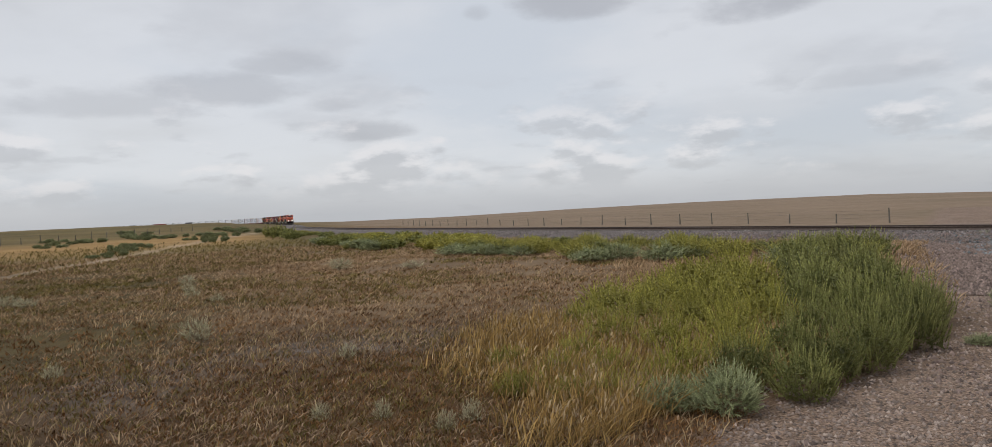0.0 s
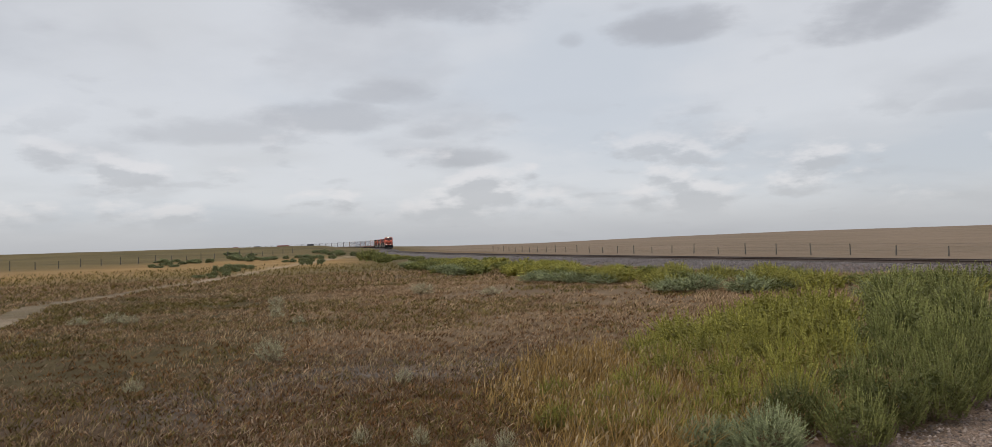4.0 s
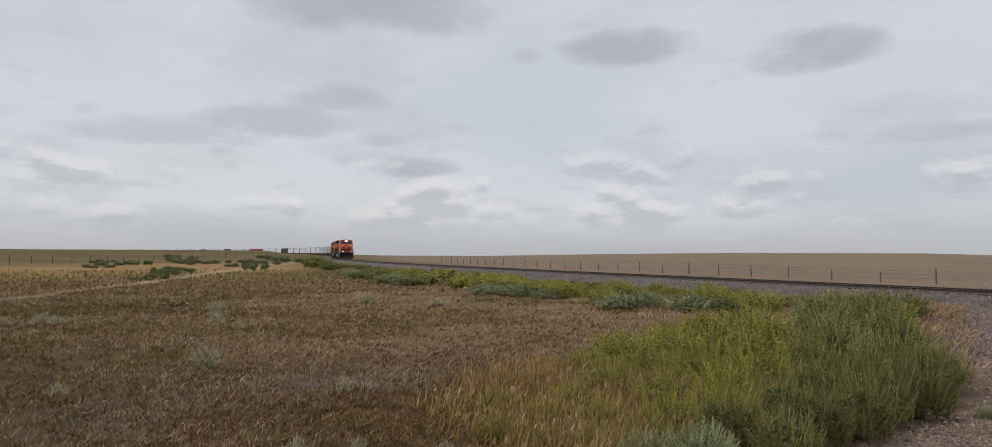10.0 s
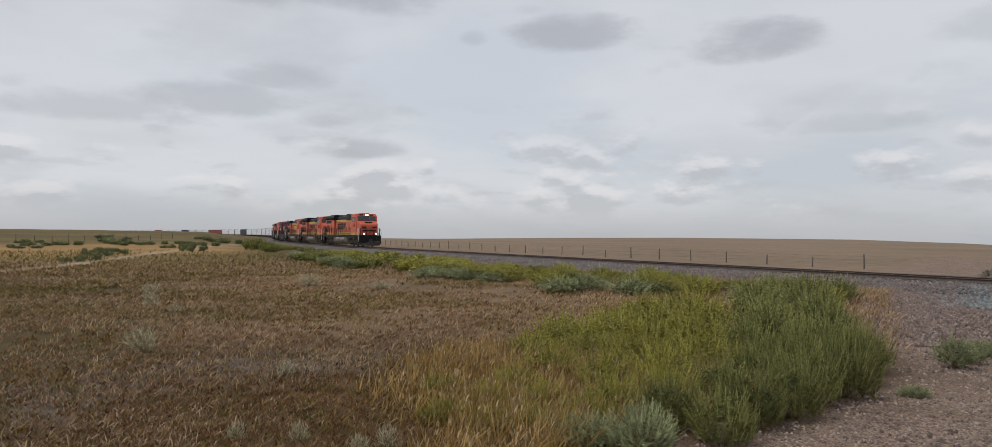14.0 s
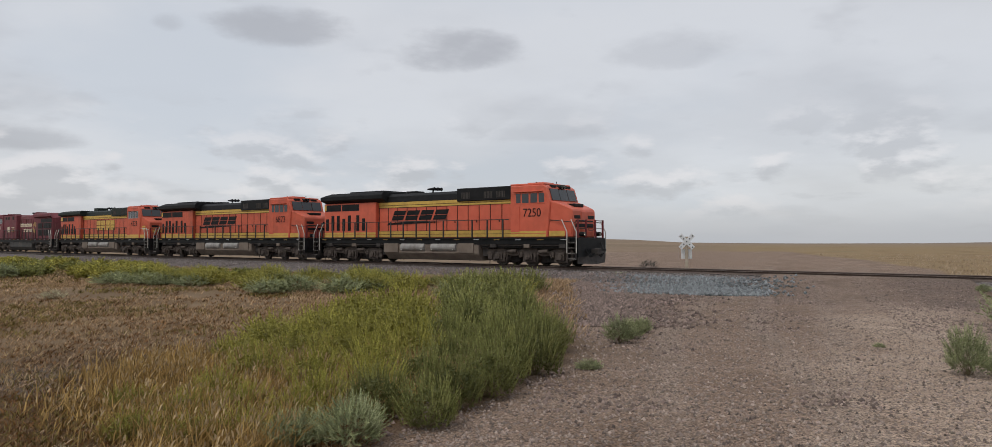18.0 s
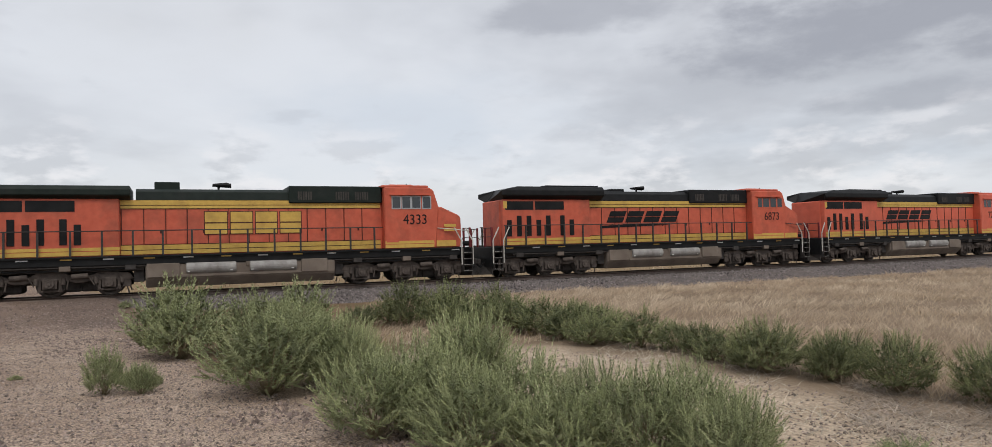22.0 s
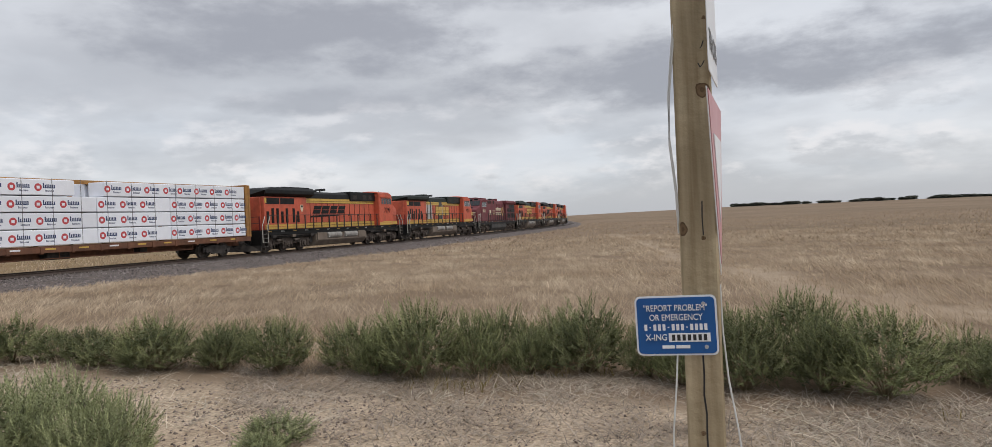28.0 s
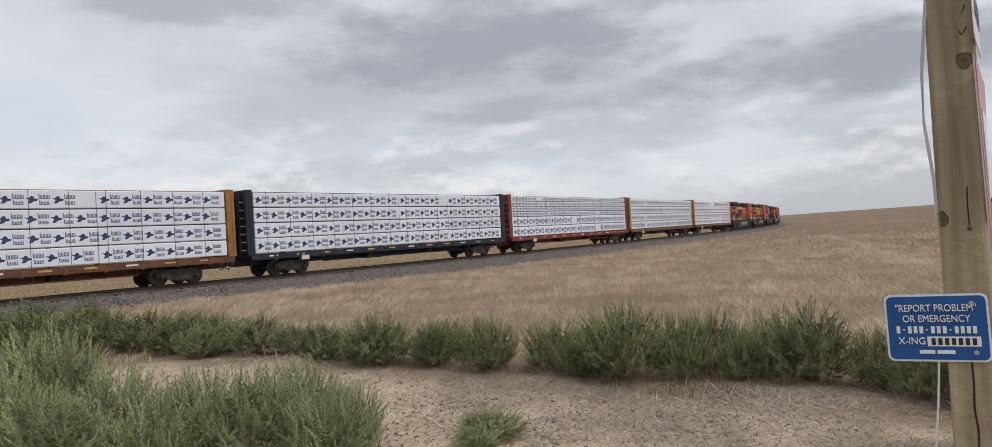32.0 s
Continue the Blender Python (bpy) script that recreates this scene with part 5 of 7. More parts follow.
def bundle_mesh(length, height):
    """A wrapped lumber bundle: a soft-edged block with the folded flaps of its wrap at the ends."""
    bm = bmesh.new()
    box(bm, 0.015, length - 0.015, -0.60, 0.60, 0.03, height - 0.025)
    soften(bm, 0.03)
    me = bpy.data.meshes.new("lumber_package")
    bm.to_mesh(me)
    bm.free()
    me.materials.append(M_WRAP)
    return me


def flat_print(pts, mat, name):
    """A printed mark, drawn in x, z round its own centre, thin and facing +y."""
    bm = bmesh.new()
    prism(bm, pts, -0.001, 0.003)
    bmesh.ops.recalc_face_normals(bm, faces=bm.faces)
    me = bpy.data.meshes.new(name)
    bm.to_mesh(me)
    bm.free()
    me.materials.append(mat)
    return me


def comb(width, height, teeth, seed):
    """Illegible lettering as upright bars on one base line."""
    g = random.Random(seed)
    w = width / teeth
    pts = [(-width / 2, 0), (width / 2, 0)]
    base = height * 0.14
    for k in range(teeth - 1, -1, -1):
        x = -width / 2 + k * w
        top = height * (1.0 if k == 0 else g.uniform(0.66, 0.8))
        pts += [(x + w * 0.80, base), (x + w * 0.80, top), (x + w * 0.16, top), (x + w * 0.16, base)]
    return pts


PRINTS = {}


def prints(height, kind):
    """The marks of one repeat of the wrap: (mesh, x, z) for the given bundle height."""
    key = (round(height, 2), kind)
    if key not in PRINTS:
        s = height * 0.32
        if kind == "dots":
            ring = flat_print([(s * 0.72 * math.cos(a), s * 0.72 * math.sin(a)) for a in np.linspace(0, 2 * math.pi, 14, endpoint=False)], M_PRINT_RED, "printed_dot")
            core = flat_print([(-s * 0.3, -s * 0.26), (s * 0.3, -s * 0.26), (s * 0.3, s * 0.26), (-s * 0.3, s * 0.26)], M_WRAP, "printed_core")
            word = flat_print(comb(0.66, s * 0.95, 7, 3), M_PRINT_NAVY, "printed_line")
            small = flat_print(comb(0.46, s * 0.38, 8, 4), M_PRINT_GREY, "printed_line")
            PRINTS[key] = [(ring, 0.16, 0.0, 0), (core, 0.16, 0.0, 1), (word, 0.72, -0.15 * s, 0), (small, 0.74, -0.78 * s, 0)]
        else:
            figure = flat_print([(-0.25, s * 0.30), (-0.10, s * 0.22), (-0.02, s * 0.55), (0.07, s * 0.50), (0.10, s * 0.15), (0.25, s * 0.05), (0.20, -s * 0.22), (0.08, -s * 0.30), (-0.02, -s * 0.62), (-0.16, -s * 0.66), (-0.08, -s * 0.10)], M_PRINT_NAVY, "printed_patch")
            word = flat_print(comb(0.44, s * 0.85, 8, 5), M_PRINT_GREY, "printed_line")
            small = flat_print(comb(0.40, s * 0.72, 7, 6), M_PRINT_GREY, "printed_line")
            PRINTS[key] = [(figure, 0.22, 0.0, 0), (word, 0.70, 0.08 * s, 0), (small, 0.70, -0.85 * s, 0)]
    return PRINTS[key]


BUNDLES = {}


def bundle(length, height, kind, seed):
    key = (round(length, 2), round(height, 2))
    if key not in BUNDLES:
        BUNDLES[key] = bundle_mesh(length, height)
    return BUNDLES[key]


def flat_car(label, paint, sill, kind, tiers, seed, missing=()):
    t = thing("lumber_flat_car", label, "railway car", "string of lumber flat cars")
    half = 11.4
    bm = bmesh.new()
    prism_x(bm, [(-0.3, 0.75), (0.3, 0.75), (0.3, 1.05), (1.38, 1.05), (1.38, 1.22), (-1.38, 1.22), (-1.38, 1.05), (-0.3, 1.05)], -half, half)
    part("deck", bm, sill, t)
    for side in (-1, 1):
        slab("side_sill", t, -half, half, 0.92, 1.20, 1.382, side, sill, 0.05)
        for k in range(12):
            slab("sill_label", t, -10.3 + k * 1.8, -9.75 + k * 1.8, 1.06, 1.14, 1.434, side, M_YELLOW if k % 3 else M_WHITE)
        for k in range(13):
            part("stake_pocket", bevelled((-10.0 + k * 1.66, -9.84 + k * 1.66, side * 1.40 - 0.07, side * 1.40 + 0.07, 0.86, 1.20), width=0.01), sill, t)
        slab("white_stencil", t, -8.2, -7.65, 0.78, 1.02, 1.436, side, M_WHITE)
        bm = bmesh.new()
        rod(bm, (-6.5, side * 1.2, 0.62), (6.5, side * 1.2, 0.62), 0.03)
        for x in (-6.5, -2.2, 2.2, 6.5):
            rod(bm, (x, side * 1.2, 0.62), (x, side * 1.2, 1.0), 0.03)
        part("truss_rod", bm, sill, t)
    part("centre_sill", bevelled((-half - 0.1, half + 0.1, -0.32, 0.32, 0.62, 1.06)), sill, t)
    for name, gear in (("brake_reservoir", (-2.6, -1.4, -0.9, -0.3, 0.55, 0.95)), ("brake_cylinder", (0.6, 2.0, 0.2, 0.8, 0.6, 0.95)), ("brake_valve", (3.0, 3.5, -0.8, -0.3, 0.6, 0.9))):
        part(name, bevelled(gear), M_GRIME, t)
    for end in (-1, 1):
        x0, x1 = sorted((end * (half - 0.28), end * half))
        part("bulkhead", bevelled((x0, x1, -1.36, 1.36, 1.2, 4.62), width=0.02), paint, t)
        for y in (-1.3, -0.65, 0.0, 0.65, 1.3):
            xx0, xx1 = sorted((end * half, end * (half + 0.16)))
            part("bulkhead_rib", bevelled((xx0, xx1, y - 0.07, y + 0.07, 1.2, 4.6), width=0.01), paint, t)
        bm = bmesh.new()
        for k in range(7):
            rod(bm, (end * (half + 0.2), -1.25, 1.45 + k * 0.42), (end * (half + 0.2), -0.85, 1.45 + k * 0.42), 0.016)
        part("ladder", bm, M_HANDRAIL_WHITE, t)
        bm = bmesh.new()
        box(bm, *sorted((end * half, end * (half + 0.4))), -0.1, 0.1, 0.72, 0.98)
        box(bm, *sorted((end * (half + 0.25), end * (half + 0.45))), -0.18, 0.15, 0.68, 1.02)
        part("coupler", soften(bm, 0.03), M_GRIME, t)
        bm = bmesh.new()
        rod(bm, (end * half, 0.3, 0.9), (end * (half + 0.25), 0.3, 0.5), 0.025)
        rod(bm, (end * (half + 0.25), 0.3, 0.5), (end * (half + 0.45), 0.28, 0.62), 0.025)
        part("brake_hose", bm, M_BLACK, t)
    bm = bmesh.new()
    box(bm, -half, half, -0.12, 0.12, 4.42, 4.62)
    for k in range(11):
        box(bm, -half + 1.0 + k * 1.95, -half + 1.12 + k * 1.95, -0.10, 0.10, 1.2, 4.45)
    part("centre_beam", bm, paint, t)
    # lumber: tiers of wrapped bundles on both sides of the beam
    g = random.Random(seed)
    z, top = 1.24, 4.50
    heights = [(top - z) / 4] * 4 if tiers == 4 else [0.80, 0.80] + [0.415] * 4
    for tier in range(tiers):
        hh = heights[tier]
        for side in (-1, 1):
            x = -half + 0.34
            left = 2 * half - 0.68
            lens = [4.88, 4.88, 6.1] if (tier + seed) % 2 else [6.1, 4.88, 4.88]
            g.shuffle(lens)
            lens.append(left - sum(lens))
            if missing and tier == tiers - 1:
                lens = [4.88, 4.88, 1.7, 4.88, left - 16.34]
            for k, ln in enumerate(lens):
                if (tier, k) in missing:
                    x += ln
                    continue
                b = part("lumber_package", bundle(ln, hh, kind, seed + k + tier), None, t, at=pose(x, side * 0.735 + g.uniform(-0.012, 0.012), z + sum(heights[:tier])))
                px = 0.03 + 0.12 * g.random()
                while px + 0.86 < ln and side < 0:
                    for me, dx, dz, lift in prints(hh, kind):
                        name = me.name.split(".")[0]
                        part(name, me, None, b, at=pose(px + dx, -0.6 - 0.003 * lift, hh / 2 + dz, 0, 0, 0) @ Matrix.Diagonal((1, -1, 1, 1)))
                    px += (1.32 if kind == "dots" else 0.98) * (0.97 + 0.06 * g.random())
                x += ln
    for side in (-1, 1):
        for k in range(14):
            bm = bmesh.new()
            x = -half + 1.1 + k * 1.55
            box(bm, x, x + 0.025, side * 1.343 - 0.004, side * 1.343 + 0.004, 1.2, 4.53)
            part("tie_down_strap", bm, M_STRAP, t)
    for x in (-8.6, 8.6):
        car_truck(t, x)
    return t


CARS = [
    flat_car("ochre centre-beam flat car with white-wrapped lumber printed with red dots", M_CAR_YELLOW, M_CAR_SILL, "dots", 4, 1, {(3, 2)}),
    flat_car("ochre centre-beam flat car stacked with navy-printed lumber bundles", M_CAR_YELLOW, M_CAR_SILL, "figures", 4, 2),
    flat_car("oxide red centre-beam flat car stacked with white lumber bundles", M_CAR_RED, M_CAR_RED, "figures", 6, 3),
    flat_car("blue-black centre-beam flat car stacked with white lumber bundles", M_CAR_NAVY, M_CAR_NAVY, "figures", 4, 4),
    flat_car("yellow centre-beam flat car with white lumber bundles and rusty sill", M_CAR_YELLOW, M_CAR_SILL, "figures", 4, 5),
]


def far_car(label, paint, load):
    """The cars that are only ever seen from afar: a car body, its bulkheads and its load."""
    t = thing("lumber_flat_car" if load else "box_car", label, "railway car", "string of lumber flat cars")
    part("deck", bevelled((-11.4, 11.4, -1.38, 1.38, 0.9, 1.22)), M_CAR_SILL, t)
    for end in (-1, 1):
        part("bulkhead", bevelled((*sorted((end * 11.0, end * 11.45)), -1.36, 1.36, 1.2, 4.62)), paint, t)
    if load:
        for tier in range(4):
            part("lumber_package", bevelled((-10.9, 10.9, -1.33, 1.33, 1.24 + tier * 0.8, 2.02 + tier * 0.8)), M_WRAP, t)
    else:
        part("car_body", bevelled((-11.0, 11.0, -1.45, 1.45, 1.2, 4.6), width=0.05), paint, t)
    for x in (-8.6, 8.6):
        tr = part("truck", bevelled((-1.1, 1.1, -1.1, 1.1, 0.4, 0.9)), M_GRIME, t, at=pose(x, 0, 0))
        for dx in (-0.89, 0.89):
            wheel(tr, dx, WHEEL_CAR)
    return t


FAR_LOADED = far_car("distant dark-ended flat car loaded with pale lumber", M_CAR_NAVY, True)
FAR_RED = far_car("distant oxide red box car", M_CAR_RED, False)
FAR_DARK = far_car("distant dark box car", M_CAR_NAVY, False)
far_order = "lllllldlllrrllldlllrllll"
used = set()
for c in far_order:
    src = {"l": FAR_LOADED, "r": FAR_RED, "d": FAR_DARK}[c]
    if c in used:
        CARS.append(copy_thing(src, pose(0, 0, 0)))
    else:
        used.add(c)
        CARS.append(src)

# ---- plants: weeds, sage, grasses ----
SHAPES = {}


def weed_mesh(name, seed, plumes, leaves, leaf=0.05, width=0.006, rise=0.6, core=500, spire=(0.16, 0.32), spread=0.85):
    """A bushy annual weed about one metre tall and wide: a lumpy dome of feathery plumes round a dense leafy heart."""
    g = np.random.default_rng(seed)
    n = plumes
    # tips over a dome with several heads; most of them at its face
    z = g.uniform(-0.35, 1.0, n)
    az = g.uniform(0, 2 * math.pi, n)
    flat = np.sqrt(1 - z * z)
    radial = np.stack([flat * np.cos(az), flat * np.sin(az), z], 1)
    heads = g.normal(0, 1, (11, 3))
    heads[:, 2] = np.abs(heads[:, 2])
    heads /= np.linalg.norm(heads, axis=1)[:, None]
    near = np.max(radial @ heads.T, 1)
    swell = 0.84 + 0.24 * np.clip((near - 0.78) / 0.22, 0, 1) + g.normal(0, 0.035, n)
    tip = radial * (swell * (1 - 0.5 * g.uniform(0, 1, n) ** 2.4))[:, None] * np.array([0.5, 0.5, 0.54]) + np.array([0, 0, 0.36])
    grow = radial * 0.55 + np.array([0, 0, rise]) + g.normal(0, 0.2, (n, 3))
    grow /= np.linalg.norm(grow, axis=1)[:, None]
    long = g.uniform(*spire, n) * np.where(z < 0.0, 0.75, 1.0)
    tip[:, 2] = np.maximum(tip[:, 2], 0.05)
    root = tip - grow * long[:, None] * 0.45
    root[:, 2] = np.maximum(root[:, 2], 0.02)
    # narrow leaves up each plume, shorter and closer towards its end
    q = np.linspace(0.0, 1.0, leaves)[None, :, None]
    c = root[:, None] + grow[:, None] * long[:, None, None] * q
    turn = 2.4 * np.arange(leaves)[None] + g.uniform(0, 6.28, (n, 1)) + g.normal(0, 0.4, (n, leaves))
    side1 = np.cross(grow, np.array([0.31, 0.87, 0.2]))
    side1 /= np.linalg.norm(side1, axis=1)[:, None]
    side2 = np.cross(grow, side1)
    out = side1[:, None] * np.cos(turn)[..., None] + side2[:, None] * np.sin(turn)[..., None]
    across = side2[:, None] * np.cos(turn)[..., None] - side1[:, None] * np.sin(turn)[..., None]
    size = leaf * (1.15 - 0.65 * q) * g.uniform(0.7, 1.3, (n, leaves, 1))
    d = grow[:, None] * (1.0 - 0.5 * spread + 0.35 * q) + out * spread * (1.0 - 0.5 * q)
    w = across * width * (1.15 - 0.4 * q)
    v = np.stack([c - w, c + w, c + d * size], 2).reshape(-1, 3)
    # random tone per plume, with paler tips over darker roots
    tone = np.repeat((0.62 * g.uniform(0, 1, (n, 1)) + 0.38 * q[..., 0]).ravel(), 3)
    # the close foliage within, toned darker below to paint in its self-shade
    hz = g.uniform(-0.6, 1.0, core)
    ha = g.uniform(0, 2 * math.pi, core)
    hr = 0.80 * g.uniform(0.3, 1, core) ** 0.4
    hf = np.sqrt(1 - hz * hz)
    hc = np.stack([hf * np.cos(ha), hf * np.sin(ha), hz], 1) * hr[:, None] * np.array([0.5, 0.5, 0.54]) + np.array([0, 0, 0.36])
    hc[:, 2] = np.maximum(hc[:, 2], 0.02)
    e1, e2 = g.normal(0, 1, (core, 3)), g.normal(0, 1, (core, 3))
    hv = np.stack([hc - e1 * width * 1.6, hc + e1 * width * 1.6, hc + e2 * leaf * 0.8], 1).reshape(-1, 3)
    v = np.concatenate([v, hv])
    v[:, 2] = np.maximum(v[:, 2], 0.0)
    k = 3 * np.arange(len(v) // 3)
    foliage = tri_mesh(name, v, np.stack([k, k + 1, k + 2], 1))
    SHAPES[foliage.name] = v
    # heart leaves get a fixed low tone: inner shade put into the colour
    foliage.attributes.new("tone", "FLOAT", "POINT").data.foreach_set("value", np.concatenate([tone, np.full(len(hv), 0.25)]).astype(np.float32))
    # the woody branches, all from one foot
    pick = np.arange(0, n, max(1, n // 60))
    f = np.linspace(0, 1, 4)
    sp = root[pick][:, None] * f[None, :, None] * np.array([1, 1, 0]) + np.array([0, 0, 1]) * (root[pick][:, None, 2:] * f[None, :, None] ** 1.3)
    sw = np.stack([-np.sin(az[pick]), np.cos(az[pick]), 0 * pick], 1)[:, None] * (0.007 * (1.15 - f))[None, :, None]
    sv = np.stack([sp - sw, sp + sw], 2).reshape(-1, 3)
    i = (8 * np.arange(len(pick))[:, None] + 2 * np.arange(3)[None]).ravel()
    st = np.concatenate([np.stack([i, i + 1, i + 2], 1), np.stack([i + 1, i + 3, i + 2], 1)])
    st = np.where(st % 8 < 2, st % 8, st)
    stems = tri_mesh(name + "_stems", sv, st)
    stems.materials.append(M_STEM)
    return foliage, stems


# three grades of detail: plumes, leaves each, leaf length, leaf half width
NEAR, MID, FAR = (350, 24, 0.054, 0.0062), (220, 15, 0.07, 0.0105), (130, 8, 0.13, 0.024)
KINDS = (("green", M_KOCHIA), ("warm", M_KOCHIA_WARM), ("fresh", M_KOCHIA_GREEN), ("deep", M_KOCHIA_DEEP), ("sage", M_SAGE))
WEEDS, MID_WEEDS, FAR_WEEDS = {}, {}, {}
for kind, mat in KINDS:
    upright = kind in ("warm", "fresh")
    for store, seed, count, shape in ((WEEDS, 20, 4, NEAR), (MID_WEEDS, 30, 3, MID), (FAR_WEEDS, 40, 3, FAR)):
        store[kind] = []
        for k in range(count if kind != "sage" else 2):
            dense = (shape[0] // 3,) + shape[1:] if kind == "sage" else (shape[0] // 2, shape[1], shape[2] * 1.15, shape[3] * 1.3) if upright else shape
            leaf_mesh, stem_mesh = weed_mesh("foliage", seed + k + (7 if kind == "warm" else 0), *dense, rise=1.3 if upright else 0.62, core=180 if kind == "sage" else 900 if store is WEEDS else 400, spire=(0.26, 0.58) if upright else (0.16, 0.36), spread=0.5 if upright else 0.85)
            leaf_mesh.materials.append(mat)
            store[kind].append((leaf_mesh, stem_mesh))
weed_rng = random.Random(3)
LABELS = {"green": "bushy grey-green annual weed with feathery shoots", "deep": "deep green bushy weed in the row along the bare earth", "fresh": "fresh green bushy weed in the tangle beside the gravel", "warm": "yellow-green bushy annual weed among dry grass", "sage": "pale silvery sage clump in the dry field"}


THICKETS = {}


def weed(x, y, height, width, kind="green", label="", far=False):
    far = far and math.hypot(x, y) > 40
    if far:
        # those that run together in the distance are gathered into one growth of a kind
        v = SHAPES[FAR_WEEDS[kind][weed_rng.randrange(len(FAR_WEEDS[kind]))][0].name]
        a, size = weed_rng.uniform(0, 6.28), np.array([width, width, height / 0.84])
        turn = np.array([[math.cos(a), math.sin(a), 0], [-math.sin(a), math.cos(a), 0], [0, 0, 1]])
        THICKETS.setdefault(kind, []).append((v @ turn) * size + np.array([x, y, float(land(x, y)) - 0.02]))
        return None
    meshes = (FAR_WEEDS if far else MID_WEEDS if math.hypot(x, y) > 11.5 else WEEDS)[kind]
    leaf_mesh, stem_mesh = meshes[weed_rng.randrange(len(meshes))]
    t = thing("sagebrush" if kind == "sage" else "weed_bush", label or LABELS[kind], "bush", "wayside bushes", at=pose(x, y, float(land(x, y)) - 0.02, 0, 0, weed_rng.uniform(0, 360)))
    t.scale = (width / 1.0, width / 1.0, height / 0.84)
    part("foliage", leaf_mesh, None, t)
    part("stem", stem_mesh, None, t)
    return t


# the domes beside the road and the bare earth: x, y, height, width
for x, y, h, w in ((13.15, 7.4, 1.25, 1.85), (12.5, 7.0, 0.95, 1.3), (14.9, 5.8, 1.06, 1.6), (14.0, 6.3, 0.95, 1.4), (9.2, 3.95, 1.03, 1.6), (9.9, 3.3, 0.85, 1.2), (9.5, 3.0, 0.72, 1.0), (10.4, 4.2, 0.9, 1.3), (6.95, 1.95, 0.72, 1.05), (7.5, 1.65, 0.78, 1.0), (8.1, 1.2, 0.98, 1.05), (8.7, 1.3, 0.9, 1.0), (7.1, 1.3, 0.72, 0.95), (6.3, 0.9, 0.70, 1.0), (6.9, 0.55, 0.72, 0.95), (5.95, 0.15, 0.60, 0.85), (6.6, -0.1, 0.66, 0.85), (5.95, -0.45, 0.70, 0.85), (6.6, -0.85, 0.66, 0.85), (5.6, -0.95, 0.56, 0.72), (6.1, -1.2, 0.52, 0.6)):
    weed(x, y, h, w)
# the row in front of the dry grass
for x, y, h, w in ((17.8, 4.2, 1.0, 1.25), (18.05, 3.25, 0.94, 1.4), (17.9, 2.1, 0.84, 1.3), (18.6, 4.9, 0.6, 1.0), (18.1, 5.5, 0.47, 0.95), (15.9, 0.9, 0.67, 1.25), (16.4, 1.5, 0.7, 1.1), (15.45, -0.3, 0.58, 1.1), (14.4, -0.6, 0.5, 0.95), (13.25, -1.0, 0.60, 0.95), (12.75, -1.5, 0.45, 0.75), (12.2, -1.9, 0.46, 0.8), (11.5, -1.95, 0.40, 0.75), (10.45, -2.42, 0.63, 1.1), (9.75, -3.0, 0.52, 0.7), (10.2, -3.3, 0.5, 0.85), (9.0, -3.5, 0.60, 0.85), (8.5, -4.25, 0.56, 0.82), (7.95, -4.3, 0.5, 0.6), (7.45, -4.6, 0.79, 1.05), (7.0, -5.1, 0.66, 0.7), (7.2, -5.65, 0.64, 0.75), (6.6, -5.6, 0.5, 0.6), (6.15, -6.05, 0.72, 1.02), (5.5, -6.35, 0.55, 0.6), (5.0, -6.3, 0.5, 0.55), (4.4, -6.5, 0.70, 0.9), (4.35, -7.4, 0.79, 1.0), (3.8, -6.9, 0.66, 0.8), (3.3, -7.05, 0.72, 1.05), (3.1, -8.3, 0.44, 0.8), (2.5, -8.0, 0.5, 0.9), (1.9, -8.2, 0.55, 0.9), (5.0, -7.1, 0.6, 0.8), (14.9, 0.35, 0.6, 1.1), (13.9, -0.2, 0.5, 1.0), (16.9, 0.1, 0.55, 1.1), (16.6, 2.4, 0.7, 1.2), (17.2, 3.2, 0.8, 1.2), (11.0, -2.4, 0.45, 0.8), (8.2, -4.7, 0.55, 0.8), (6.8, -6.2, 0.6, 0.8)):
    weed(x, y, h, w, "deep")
for x, y, h, w in ((5.85, -2.3, 0.24, 0.60), (5.6, -2.1, 0.18, 0.4)):
    weed(x, y, h, w)
# small tufts on the road
for x, y, h, w in ((6.84, 10.5, 0.42, 0.56), (8.1, 11.7, 0.28, 0.42), (7.4, 11.0, 0.34, 0.45), (5.0, 8.4, 0.13, 0.36), (9.25, 6.2, 0.58, 0.52), (9.35, 5.75, 0.36, 0.42), (9.75, 6.1, 0.3, 0.4), (23.3, 35.6, 0.45, 1.0), (20.3, 31.2, 0.45, 1.0), (24.4, 15.85, 0.27, 0.48), (5.65, 3.47, 0.2, 0.26), (5.72, 3.12, 0.19, 0.2), (9.97, 5.94, 0.16, 0.24), (10.5, 8.5, 0.08, 0.2)):
    weed(x, y, h, w, "green", "small green weed tuft growing in the gravel")
